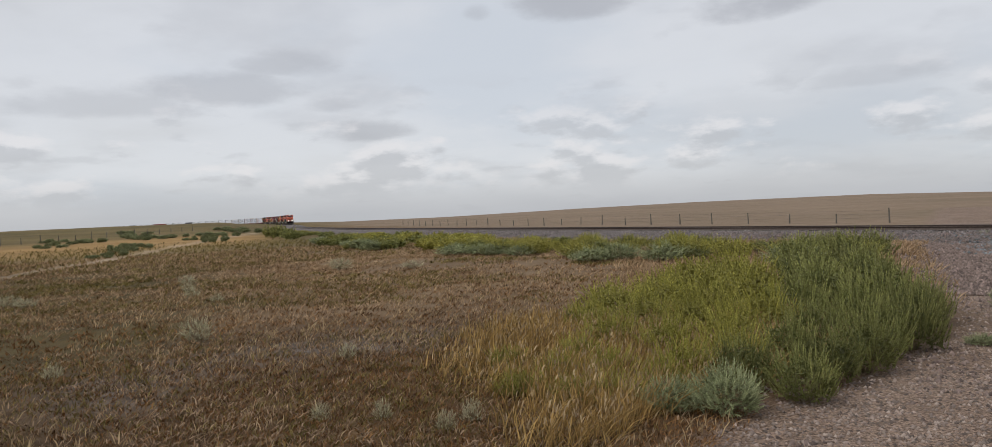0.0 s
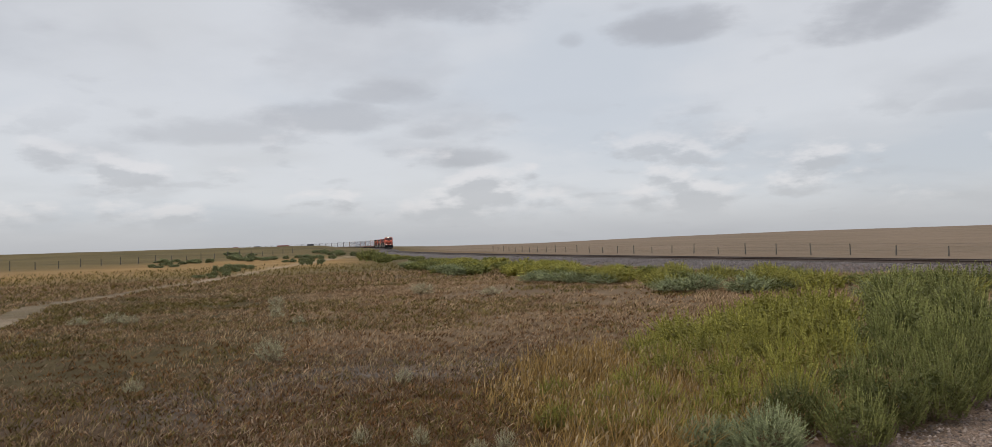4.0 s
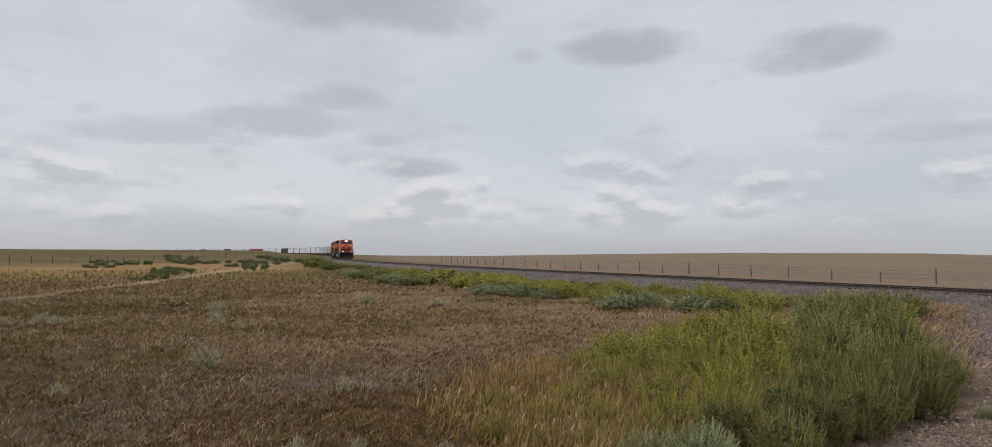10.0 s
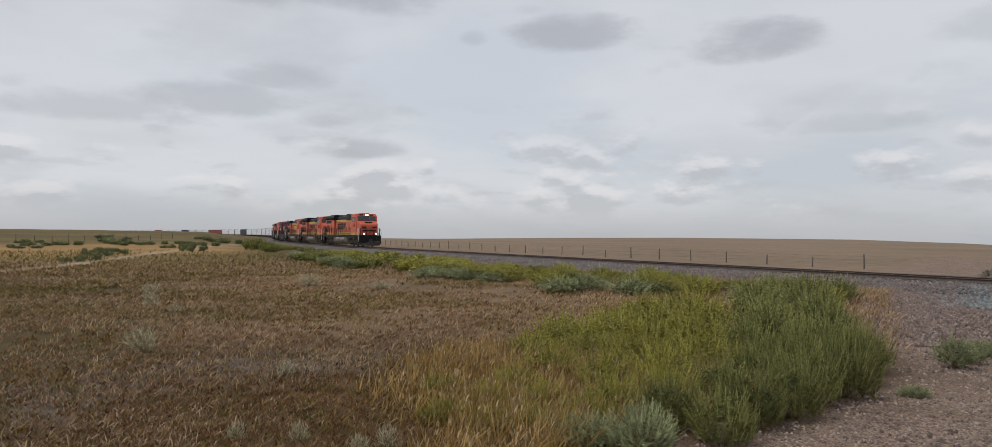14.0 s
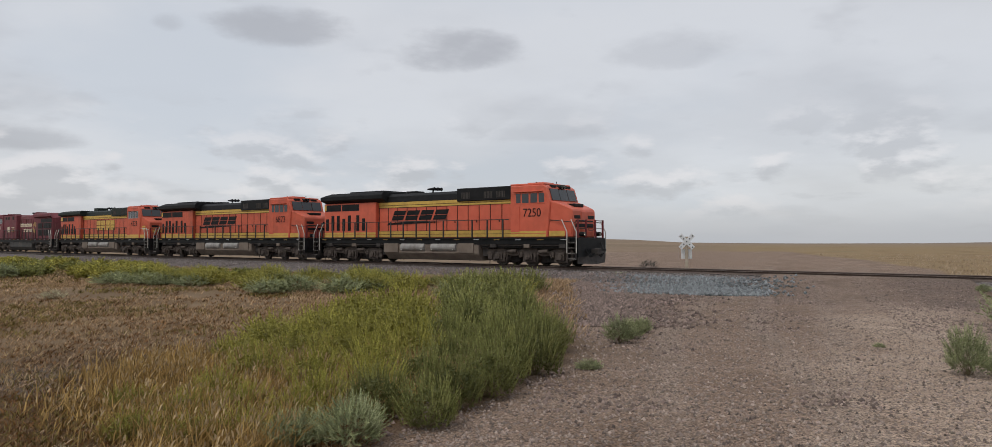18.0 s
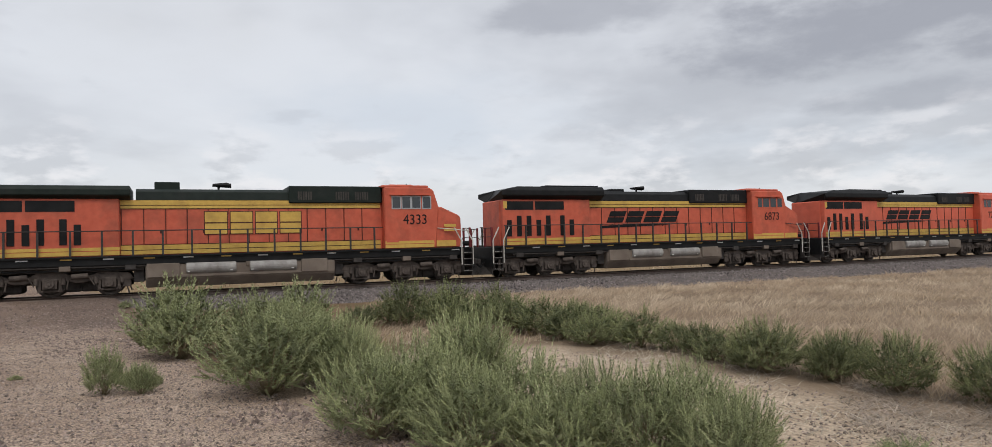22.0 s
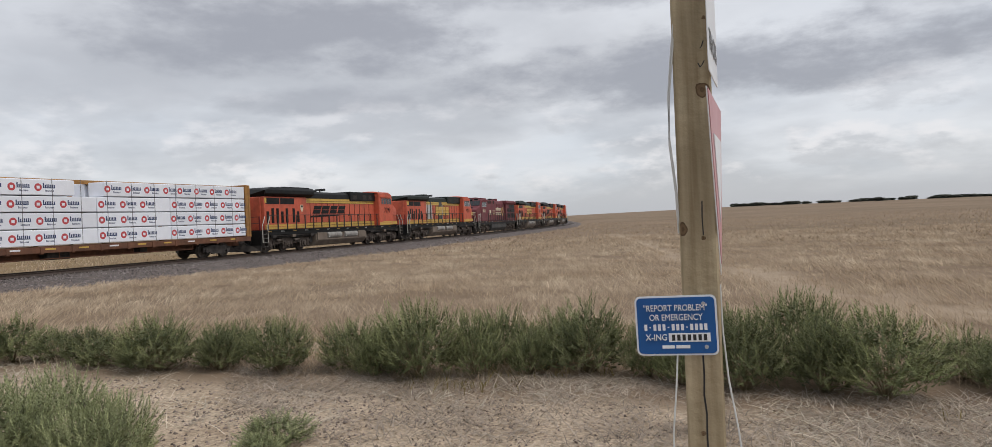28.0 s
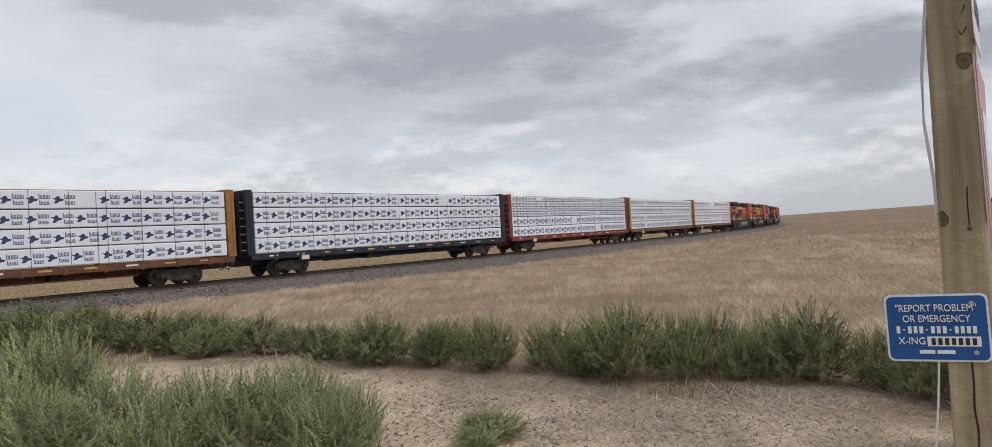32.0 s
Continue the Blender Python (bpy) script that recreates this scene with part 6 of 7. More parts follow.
# the tangle along the other verge
for x, y, h, w in ((1.35, 6.05, 0.46, 0.62), (0.9, 6.2, 0.32, 0.5), (2.1, 6.35, 0.5, 0.62), (1.75, 6.9, 0.55, 0.62), (2.6, 7.0, 0.58, 0.66), (3.15, 7.4, 0.62, 0.72), (2.5, 7.7, 0.6, 0.7), (3.6, 8.0, 0.7, 0.74), (3.1, 8.4, 0.68, 0.76), (4.15, 8.3, 0.72, 0.7), (4.6, 9.1, 0.78, 0.8), (3.9, 9.1, 0.74, 0.8), (5.2, 9.9, 0.72, 0.72), (4.6, 10.1, 0.8, 0.9), (5.3, 10.9, 0.8, 0.9), (4.5, 11.2, 0.82, 0.95), (3.7, 10.2, 0.76, 0.9), (5.7, 12.1, 0.82, 0.95), (4.9, 12.3, 0.84, 1.0), (6.2, 13.4, 0.86, 1.1), (5.3, 13.7, 0.84, 1.1), (6.8, 14.8, 0.88, 1.1), (5.8, 15.2, 0.86, 1.2), (7.4, 16.4, 0.9, 1.2), (6.4, 16.8, 0.9, 1.3), (8.2, 18.2, 0.95, 1.3), (7.1, 18.6, 0.92, 1.4), (9.0, 20.2, 0.95, 1.4), (8.0, 20.9, 0.92, 1.5), (10.2, 22.0, 0.95, 1.5), (9.2, 23.2, 0.9, 1.5), (11.6, 23.6, 0.85, 1.4), (10.6, 25.0, 0.8, 1.4)):
    weed(x, y, h * 0.8, w, "green" if y < 6.3 else "fresh")
for x, y, h, w in ((1.9, 7.6, 0.52, 0.7), (1.3, 7.2, 0.45, 0.7), (2.2, 8.6, 0.58, 0.8), (2.9, 9.4, 0.66, 0.85), (3.3, 11.1, 0.72, 1.0), (2.5, 10.6, 0.66, 0.95), (2.0, 9.5, 0.58, 0.85), (1.4, 8.4, 0.5, 0.8), (0.9, 9.2, 0.46, 0.8), (1.6, 10.4, 0.56, 0.9), (3.0, 12.2, 0.74, 1.1), (4.0, 13.0, 0.8, 1.1), (2.2, 11.8, 0.66, 1.0), (1.4, 11.6, 0.56, 0.95), (4.4, 14.8, 0.82, 1.3), (3.3, 14.0, 0.76, 1.2), (2.4, 13.3, 0.66, 1.1), (1.5, 13.0, 0.55, 1.0), (0.8, 10.9, 0.45, 0.8), (0.4, 8.3, 0.36, 0.6), (0.6, 7.4, 0.38, 0.55), (4.8, 16.6, 0.8, 1.4), (3.6, 15.9, 0.7, 1.3), (0.15, 6.6, 0.26, 0.5), (-0.35, 7.0, 0.26, 0.5), (0.55, 6.55, 0.3, 0.5), (1.0, 6.75, 0.36, 0.5), (0.1, 7.6, 0.3, 0.55), (-0.4, 8.2, 0.28, 0.5)):
    weed(x, y, h * 0.84, w, "warm")
# sage clumps in the field
for x, y, h, w in ((-5.15, 11.4, 0.50, 0.62), (-6.6, 28.6, 0.6, 1.3), (-3.7, 27.5, 0.4, 1.1), (-13.3, 19.2, 0.4, 0.8), (-14.0, 18.7, 0.35, 0.7), (-12.6, 18.9, 0.3, 0.7), (-8.5, 19.2, 0.35, 0.55), (-10.6, 24.0, 0.4, 0.7), (-9.4, 21.2, 0.35, 0.5), (-7.2, 17.6, 0.3, 0.4), (-1.5, 6.25, 0.24, 0.22), (-0.95, 5.9, 0.22, 0.22), (-0.75, 6.1, 0.26, 0.25), (-2.05, 6.3, 0.22, 0.22), (-5.9, 8.9, 0.26, 0.3), (-2.4, 9.2, 0.26, 0.3)):
    weed(x, y, h * 0.75, w * 0.8, "sage")
# the green belt below the bank, thinning out into the distance
belt = np.random.default_rng(8)
for k in range(210):
    s = -belt.uniform(2, 62) if k < 150 else -belt.uniform(45, 130)
    o = 8.5 + 10.5 * belt.uniform(0, 1) ** 0.8 if k < 150 else belt.uniform(7, 11)
    h0, c0 = heading(s), on_line(s)
    x, y = c0[0] + o * math.cos(h0), c0[1] - o * math.sin(h0)
    if float(in_area(ROAD, x, y)) > -0.8 or (math.hypot(x, y) < 21):
        continue
    weed(x, y, belt.uniform(0.40, 0.72) * (0.75 if o < 11 else 1.0), belt.uniform(1.1, 2.0), "fresh" if belt.random() < (0.6 if o < 11 else 0.3) else "green" if o > 17.5 else "warm", far=True)
for x, y, h, w in ((-26, 90, 1.2, 2.2), (-29, 96, 1.4, 2.4), (-31.5, 101, 1.4, 2.6), (-24, 84, 1.0, 1.9), (-27, 93, 1.1, 2.0), (-24.5, 88, 0.8, 1.6)):
    weed(x, y, h, w * 0.8, "fresh", far=True)
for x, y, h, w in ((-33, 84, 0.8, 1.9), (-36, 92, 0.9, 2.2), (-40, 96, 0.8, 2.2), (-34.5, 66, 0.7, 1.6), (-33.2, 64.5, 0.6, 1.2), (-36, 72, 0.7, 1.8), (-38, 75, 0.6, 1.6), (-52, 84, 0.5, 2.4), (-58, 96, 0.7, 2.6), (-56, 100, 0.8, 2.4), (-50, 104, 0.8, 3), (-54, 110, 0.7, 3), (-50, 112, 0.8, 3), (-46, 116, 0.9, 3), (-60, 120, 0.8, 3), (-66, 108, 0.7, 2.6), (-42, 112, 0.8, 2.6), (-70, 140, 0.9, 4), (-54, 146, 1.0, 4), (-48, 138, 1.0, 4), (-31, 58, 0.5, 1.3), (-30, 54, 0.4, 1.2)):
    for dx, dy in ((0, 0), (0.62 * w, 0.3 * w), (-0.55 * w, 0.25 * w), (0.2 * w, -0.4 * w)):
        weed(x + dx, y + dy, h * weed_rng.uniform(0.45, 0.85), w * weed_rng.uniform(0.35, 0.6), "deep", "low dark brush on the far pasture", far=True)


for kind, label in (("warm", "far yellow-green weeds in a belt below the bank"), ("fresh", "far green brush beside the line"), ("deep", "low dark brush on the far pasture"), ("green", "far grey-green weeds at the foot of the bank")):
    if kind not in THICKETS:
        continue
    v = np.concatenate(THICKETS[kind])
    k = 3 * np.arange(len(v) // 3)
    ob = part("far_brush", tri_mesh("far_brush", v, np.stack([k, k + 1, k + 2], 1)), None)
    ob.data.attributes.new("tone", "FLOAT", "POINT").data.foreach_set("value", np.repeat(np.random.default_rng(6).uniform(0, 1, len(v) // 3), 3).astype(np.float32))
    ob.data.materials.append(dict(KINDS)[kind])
    tagged(ob, label, "brush", kind="stuff")


def blades(name, label, mat, pts, height, width, lean, seed, seedhead=0.0, category="grass", breeze=1.0):
    """Grass: one bent blade for each foot point; heights and widths may be arrays."""
    g = np.random.default_rng(seed)
    n = len(pts)
    h = height * g.uniform(0.55, 1.3, n)
    w = width * g.uniform(0.7, 1.4, n)
    a, b = g.uniform(0, 2 * math.pi, n), g.uniform(0, 2 * math.pi, n)
    wind = np.stack([np.full(n, 0.6), np.full(n, -0.35)], 1) * breeze
    bend = (np.stack([np.cos(b), np.sin(b)], 1) * 0.8 + wind * 0.5) * (lean * h * g.uniform(0.3, 1.3, n))[:, None]
    sx, sy = np.cos(a) * w / 2, np.sin(a) * w / 2
    x, y, z = pts.T
    mid, tipz = 0.58, h * (1 - 0.35 * lean)
    k = 0.75 + seedhead
    v = np.stack([np.stack([x - sx, y - sy, z - 0.02], 1), np.stack([x + sx, y + sy, z - 0.02], 1),
                  np.stack([x + bend[:, 0] * 0.46 + sx * k, y + bend[:, 1] * 0.46 + sy * k, z + tipz * mid], 1),
                  np.stack([x + bend[:, 0] * 0.46 - sx * k, y + bend[:, 1] * 0.46 - sy * k, z + tipz * mid], 1),
                  np.stack([x + bend[:, 0], y + bend[:, 1], z + tipz], 1)], 1).reshape(-1, 3)
    i = 5 * np.arange(n)
    t = np.concatenate([np.stack([i, i + 1, i + 2], 1), np.stack([i, i + 2, i + 3], 1), np.stack([i + 3, i + 2, i + 4], 1)])
    return tagged(part(name, tri_mesh(name, v, t), mat), label, category, kind="stuff")


def scatter(seed, count, az0, az1, r0, r1, keep, power=1.0):
    """Foot points in a sector round the road's edge, thinning out with distance."""
    g = np.random.default_rng(seed)
    az = np.radians(g.uniform(az0, az1, count))
    u = g.uniform(0, 1, count)
    r = r0 + (r1 - r0) * u ** power
    x, y = r * np.sin(az), r * np.cos(az)
    ok = keep(x, y, r, g.uniform(0, 1, count))
    x, y = x[ok], y[ok]
    return np.stack([x, y, land(x, y)], 1)


def off_road(x, y, r, u):
    off, s = off_line(x, y)
    return (in_area(ROAD, x, y) < 0.1) & (in_area(DIRT, x, y) < 0.0) & (np.abs(off) > 5.3) & (to_path(LEFT_TRAIL, x, y) > 0.6) & (to_path(TRAIL, x, y) > 0.3)


def russet(x, y, r, u):
    az = np.degrees(np.arctan2(x, y))
    return off_road(x, y, r, u) & (wobble(x, y, 2.6, 1.0) + 0.35 * wobble(x, y, 0.8, 3.0) < 0.35 + 0.5 * u) & (ash_patch(x, y) < 0.30 + 0.7 * u) & (r < 10.0 + 22 * u ** 3) & (az > -30 - 16 * u ** 2)


def ash_patch(x, y):
    """The bare grey-brown patch in the middle of the near field."""
    r, az = np.hypot(x, y), np.degrees(np.arctan2(x, y))
    main = np.exp(-(((r - 10.7) / 1.3) ** 2) - ((az + 13) / 10.5) ** 2)
    side = 0.8 * np.exp(-(((r - 9.3) / 1.2) ** 2) - ((az + 30) / 5.0) ** 2)
    return np.maximum(main, side) + 0.40 * wobble(x, y, 0.7, 3.0) * np.exp(-(((r - 9.8) / 4.0) ** 2))


def golden(x, y, r, u):
    az = np.degrees(np.arctan2(x, y))
    edge = az + 4 * wobble(x, y, 1.6) + 14 * (u - 0.5)
    return off_road(x, y, r, u) & (edge > 0.5) & (in_area(ROAD, x, y) < -0.9 + 0.5 * u) & (r < 9.6 + 2.5 * u)


def reach(p):
    return np.hypot(p[:, 0], p[:, 1])


def tufts(p, each, spread, seed):
    """Blades gather in tufts: several feet round every point."""
    g = np.random.default_rng(seed)
    q = np.repeat(p, each, 0)
    q[:, :2] += g.normal(0, 1, (len(q), 2)) * np.repeat(spread * np.ones(len(p)), each)[:, None]
    return q, np.repeat(g.uniform(0.6, 1.35, len(p)), each)


p, tall = tufts(scatter(101, 31000, -46, 14, 3.4, 45, russet, 1.4), 5, 0.05, 1)
blades("russet_grass", "short russet-brown dry grass and weeds covering the field", M_RUSSET, p, (0.045 + 0.0035 * reach(p)) * tall, 0.003 + 0.0007 * reach(p), 1.3, 1, 0.6)
p, tall = tufts(scatter(102, 20000, -46, 16, 4, 60, lambda x, y, r, u: off_road(x, y, r, u) & (wobble(x, y, 5.0, 2.0) + 0.4 * wobble(x, y, 1.3, 1.0) + 0.014 * r > -0.25 + 0.8 * u), 0.9), 5, 0.06, 2)
blades("dry_grass", "pale dry grass stalks standing in the field", M_FIELD_TAN, p, (0.05 + 0.003 * reach(p)) * tall, 0.0022 + 0.0006 * reach(p), 1.2, 2, 0.6)
p, tall = tufts(scatter(109, 11000, -46, 12, 13, 46, lambda x, y, r, u: off_road(x, y, r, u) & (wobble(x, y, 4.0, 6.0) + 0.4 * wobble(x, y, 1.2, 2.5) > -0.55 + 0.8 * u), 0.8), 5, 0.10, 22)
blades("pale_field_grass", "pale pinkish tan grass of the middle field", M_FIELD_TAN, p, (0.07 + 0.0025 * reach(p)) * tall, 0.004 + 0.0006 * reach(p), 1.2, 23, 0.6)
p, tall = tufts(scatter(110, 5200, 8, 36, 13, 38, lambda x, y, r, u: off_road(x, y, r, u), 0.8), 5, 0.10, 24)
blades("verge_dry_grass", "tan dry grass between the green weeds by the bank", M_FIELD_TAN, p, (0.16 + 0.003 * reach(p)) * tall, 0.004 + 0.0006 * reach(p), 0.9, 25, 0.6)
p, tall = tufts(scatter(106, 2600, -46, 14, 3.6, 22, lambda x, y, r, u: off_road(x, y, r, u) & (wobble(x, y, 1.7, 9.0) > -0.35 + 0.9 * u), 1.1), 5, 0.05, 12)
blades("seeding_stalks", "thin pale seeding stalks above the low field grass", M_SEED, p, (0.11 + 0.002 * reach(p)) * tall, 0.0016 + 0.0004 * reach(p), 0.8, 13, 1.6)
p = scatter(108, 38000, -46, 14, 3.6, 18, lambda x, y, r, u: off_road(x, y, r, u) & (wobble(x, y, 1.4, 5.0) + 1.2 * ash_patch(x, y) > -0.5 + 1.1 * u), 1.3)
p[:, 2] += 0.035
blades("leaf_litter", "curled pale dry leaves and chaff over the field soil", M_LEAF_LITTER, p, 0.045 + 0.001 * reach(p), 0.006 + 0.0005 * reach(p), 1.9, 16, 0.3, "litter")
p, tall = tufts(scatter(103, 9500, -14, 24, 5.0, 15, golden, 1.0), 6, 0.045, 3)
blades("golden_grass", "tall golden seeding grass along the weedy verge", M_GOLDEN, p, 0.30 * tall, 0.0022 + 0.0005 * reach(p), 0.8, 3, 0.9)
p = p[::2].copy()
p[:, 2] += np.random.default_rng(31).uniform(0.08, 0.30, len(p))
blades("golden_seed_heads", "small golden seed heads crowding the verge grass", M_SEED, p, 0.045, 0.0055 + 0.0006 * reach(p), 0.9, 32, 0.5)
p, tall = tufts(scatter(107, 1900, -9, 20, 5.8, 12, golden, 0.9), 6, 0.05, 14)
blades("straw_tipped_grass", "pale straw-tipped grass heads over the golden verge", M_GOLDEN, p, 0.29 * tall, 0.0022 + 0.0004 * reach(p), 0.4, 15, 1.3)
p, tall = tufts(scatter(104, 17000, -46, 10, 4, 40, lambda x, y, r, u: off_road(x, y, r, u) & (wobble(x, y, 3.6, 7.0) + 0.4 * wobble(x, y, 1.1, 2.0) - 0.015 * np.degrees(np.arctan2(x, y)) > 0.18 + 0.5 * u), 1.1), 5, 0.06, 4)
blades("olive_grass", "olive green low weeds between the dry grass", M_OLIVE, p, (0.06 + 0.0035 * reach(p)) * tall, 0.0022 + 0.0007 * reach(p), 1.1, 4, 0.5)
p = scatter(105, 22000, -60, 2, 40, 100, lambda x, y, r, u: off_road(x, y, r, u) & (r < 95 - 20 * u) & (off_line(x, y)[0] > 7), 1.0)
blades("far_grass", "far olive and golden grass of the open range", M_OLIVE, p, 0.28, 0.05, 0.9, 5, 0.2)
# the pale grass between the bush row and the bank
p, tall = tufts(scatter(111, 30000, 74, 170, 8.5, 75, lambda x, y, r, u: off_road(x, y, r, u) & (off_line(x, y)[0] > 5.6 + 1.2 * wobble(x, y, 2.0)) & (in_area(DIRT, x, y) < -0.6) & (wobble(x, y, 1.8, 3.0) > -0.75 + 0.5 * u), 1.2), 7, 0.16, 6)
blades("tan_grass", "tan dry grass leaning in the wind beside the bank", M_DRY, p, (0.17 + 0.001 * reach(p)) * tall ** 2.0, 0.0016 + 0.0004 * reach(p), 1.3, 6, 0.6, breeze=3.2)
p, tall = tufts(scatter(116, 1500, 76, 172, 9.5, 60, lambda x, y, r, u: off_road(x, y, r, u) & (off_line(x, y)[0] > 6.5) & (in_area(DIRT, x, y) < -0.8) & (wobble(x, y, 2.8, 5.0) > -0.5 + u), 1.1), 42, 0.17, 26)
blades("grass_clumps", "taller pale clumps of dry grass combed by the wind", M_DRY_PALE, p, 0.30 * tall, 0.0018 + 0.0004 * reach(p), 1.2, 27, 0.5, breeze=3.6)
p = scatter(112, 26000, 95, 175, 50, 200, lambda x, y, r, u: off_road(x, y, r, u), 1.0)
blades("far_tan_grass", "far tan grass of the open range", M_DRY, p, 0.32, 0.06, 1.0, 7, 0.3)
p = scatter(113, 16000, 45, 100, 38, 110, lambda x, y, r, u: off_road(x, y, r, u) & (off_line(x, y)[0] < -6), 1.0)
blades("far_bank_grass", "tan grass on the other side of the line", M_DRY, p, 0.22, 0.04, 0.9, 8, 0.3)
p, tall = tufts(scatter(115, 2600, 74, 160, 7.0, 16, lambda x, y, r, u: off_road(x, y, r, u) & (wobble(x, y, 2.5, 4.0) > 0.2), 1.0), 5, 0.06, 9)
blades("green_undergrowth", "green weeds between the bushes and the dry grass", M_OLIVE, p, 0.18 * tall, 0.005, 0.8, 9, 0.4)


def litter(x, y, r, u):
    edge = in_area(DIRT, x, y)
    return (edge > -1.3) & (edge < 1.6) & (in_area(ROAD, x, y) < -0.8) & (wobble(x, y, 0.9, 2.0) + 0.5 * wobble(x, y, 2.4, 6.0) > -0.1 + 0.6 * u)


p, tall = tufts(scatter(121, 9000, 64, 172, 3.2, 16, litter, 0.9), 5, 0.16, 21)
p[:, 2] += 0.015
blades("straw_litter", "flattened pale straw and twigs on the bare earth", M_STRAW, p, 0.17 * tall, 0.010, 2.6, 10, 0.1, "litter")



def mat_area(x, y, r, u):
    edge, az = in_area(DIRT, x, y), np.degrees(np.arctan2(x, y))
    return (edge > -0.9) & (edge < 0.9 + 1.4 * u) & (az > 108) & (wobble(x, y, 1.0, 7.0) + 0.014 * (az - 115) > -0.6 + 1.0 * u)


p, tall = tufts(scatter(122, 22000, 80, 172, 3.8, 13, mat_area, 0.9), 5, 0.10, 41)
p[:, 2] += 0.012
blades("dead_grass_mat", "matted grey-brown dead grass in front of the bushes", M_MAT, p, 0.14 * tall, 0.008, 2.4, 42, 0.2, "litter")
# ---- stones on the road ----
def road_area(g, n):
    az, r = np.radians(g.uniform(8, 120, n)), 2.5 + 26 * g.uniform(0, 1, n) ** 1.3
    x, y = r * np.sin(az), r * np.cos(az)
    ok = (np.maximum(in_area(ROAD, x, y), in_area(DIRT, x, y) * (g.uniform(0, 1, n) < 0.25)) > 0.05)
    return np.stack([x[ok], y[ok], land(x[ok], y[ok])], 1)


stones("road_pebbles", "small brown and grey pebbles pressed into the gravel road", M_PEBBLE, road_area, 90000, 0.019, 12, "gravel", 0.003)


def clod_area(g, n):
    az, r = np.radians(g.uniform(60, 170, n)), 3 + 10 * g.uniform(0, 1, n)
    x, y = r * np.sin(az), r * np.cos(az)
    ok = (in_area(DIRT, x, y) > 0.1) & (wobble(x, y, 0.9, 8.0) > -0.4)
    return np.stack([x[ok], y[ok], land(x[ok], y[ok])], 1)


stones("dirt_clods", "small dark clods and pebbles on the bare earth", M_RUBBLE, clod_area, 15000, 0.013, 17, "gravel", 0.003)


def rubble_area(g, n):
    az, r = np.radians(g.uniform(14, 100, n)), 3 + 30 * g.uniform(0, 1, n) ** 0.9
    x, y = r * np.sin(az), r * np.cos(az)
    off, s = off_line(x, y)
    ok = (in_area(ROAD, x, y) > -0.6) & (off > 3.2) & ((wobble(x, y, 1.5, 3.0) > 0.1) | (off < 13)) & (np.minimum(to_path(TYRES, x, y), to_path(TYRES_TWO, x, y)) > 0.5)
    return np.stack([x[ok], y[ok], land(x[ok], y[ok])], 1)


stones("road_stones", "loose dark red-brown stones on the gravel road", M_RUBBLE, rubble_area, 36000, 0.032, 15, "gravel", 0.004)


def fan_area(az0, spread, r0, r1, nearest):
    """A fan of ground between the road and the bank, lying up against the bank."""
    def area(g, n):
        az, r = np.radians(g.normal(az0, spread, n)), g.uniform(r0, r1, n)
        x, y = r * np.sin(az), r * np.cos(az)
        off, s = off_line(x, y)
        z = np.maximum(land(x, y), np.interp(np.abs(off), [q[0] for q in bank[6:]], [q[1] for q in bank[6:]]))
        ok = (off > nearest) & (in_area(ROAD, x, y) > -1.5)
        return np.stack([x[ok], y[ok], z[ok]], 1)
    return area


stones("crushed_stone", "blue-grey crushed stone spilled beside the crossing", M_STONE_BLUE, fan_area(38.6, 2.3, 26.0, 41.0, 2.2), 15000, 0.07, 13, "stones", 0.03)
stones("shoulder_stones", "dark red-brown stones spread between the weeds and the crossing", M_RUBBLE, fan_area(31.5, 3.0, 15.0, 34.0, 2.2), 11000, 0.05, 18, "gravel", 0.02)
stones("apron_rubble", "dark red-brown rubble on the shoulder beside the crossing", M_RUBBLE, bed_area(-32, -9.5, 1.9, 9.5), 11000, 0.05, 16, "gravel")

# ---- ties of the track: those that can be told apart are pieces of their own ----
tie_mesh = None
for k in range(-95, 190):
    s = k * 0.52 - 4.0
    c0, h0 = on_line(s), heading(s)
    if tie_mesh is None:
        ob = part("tie", bevelled((-0.115, 0.115, -1.3, 1.3, -0.36, -0.168), width=0.012), M_TIE, track)
        tie_mesh = ob.data
    else:
        ob = part("tie", tie_mesh, None, track)
    ob.matrix_basis = pose(c0[0], c0[1], RAIL_Z + 0.012 * math.sin(k * 7.3), 0, 0, 90 - math.degrees(h0) + 1.5 * math.sin(k * 3.1))
bm = bmesh.new()
for k in list(range(-420, -95)) + list(range(190, 420)):
    s = k * 0.52 - 4.0
    c0, h0 = on_line(s), heading(s)
    box(bm, -0.115, 0.115, -1.3, 1.3, -0.36, -0.168, pose(c0[0], c0[1], RAIL_Z, 0, 0, 90 - math.degrees(h0)))
tagged(part("far_ties", bm, M_TIE, track, "distant timber ties in the ballast"), kind="stuff")

# ---- fence beyond the line ----
fence = thing("range_fence", "weathered wooden range fence with sagging wire strands", "fence")
fence_rng = random.Random(9)
F_OFF = 20.0


def fence_at(s):
    c0, h0 = on_line(s), heading(s)
    x, y = c0[0] - F_OFF * math.cos(h0), c0[1] + F_OFF * math.sin(h0)
    return x, y, float(land(x, y))


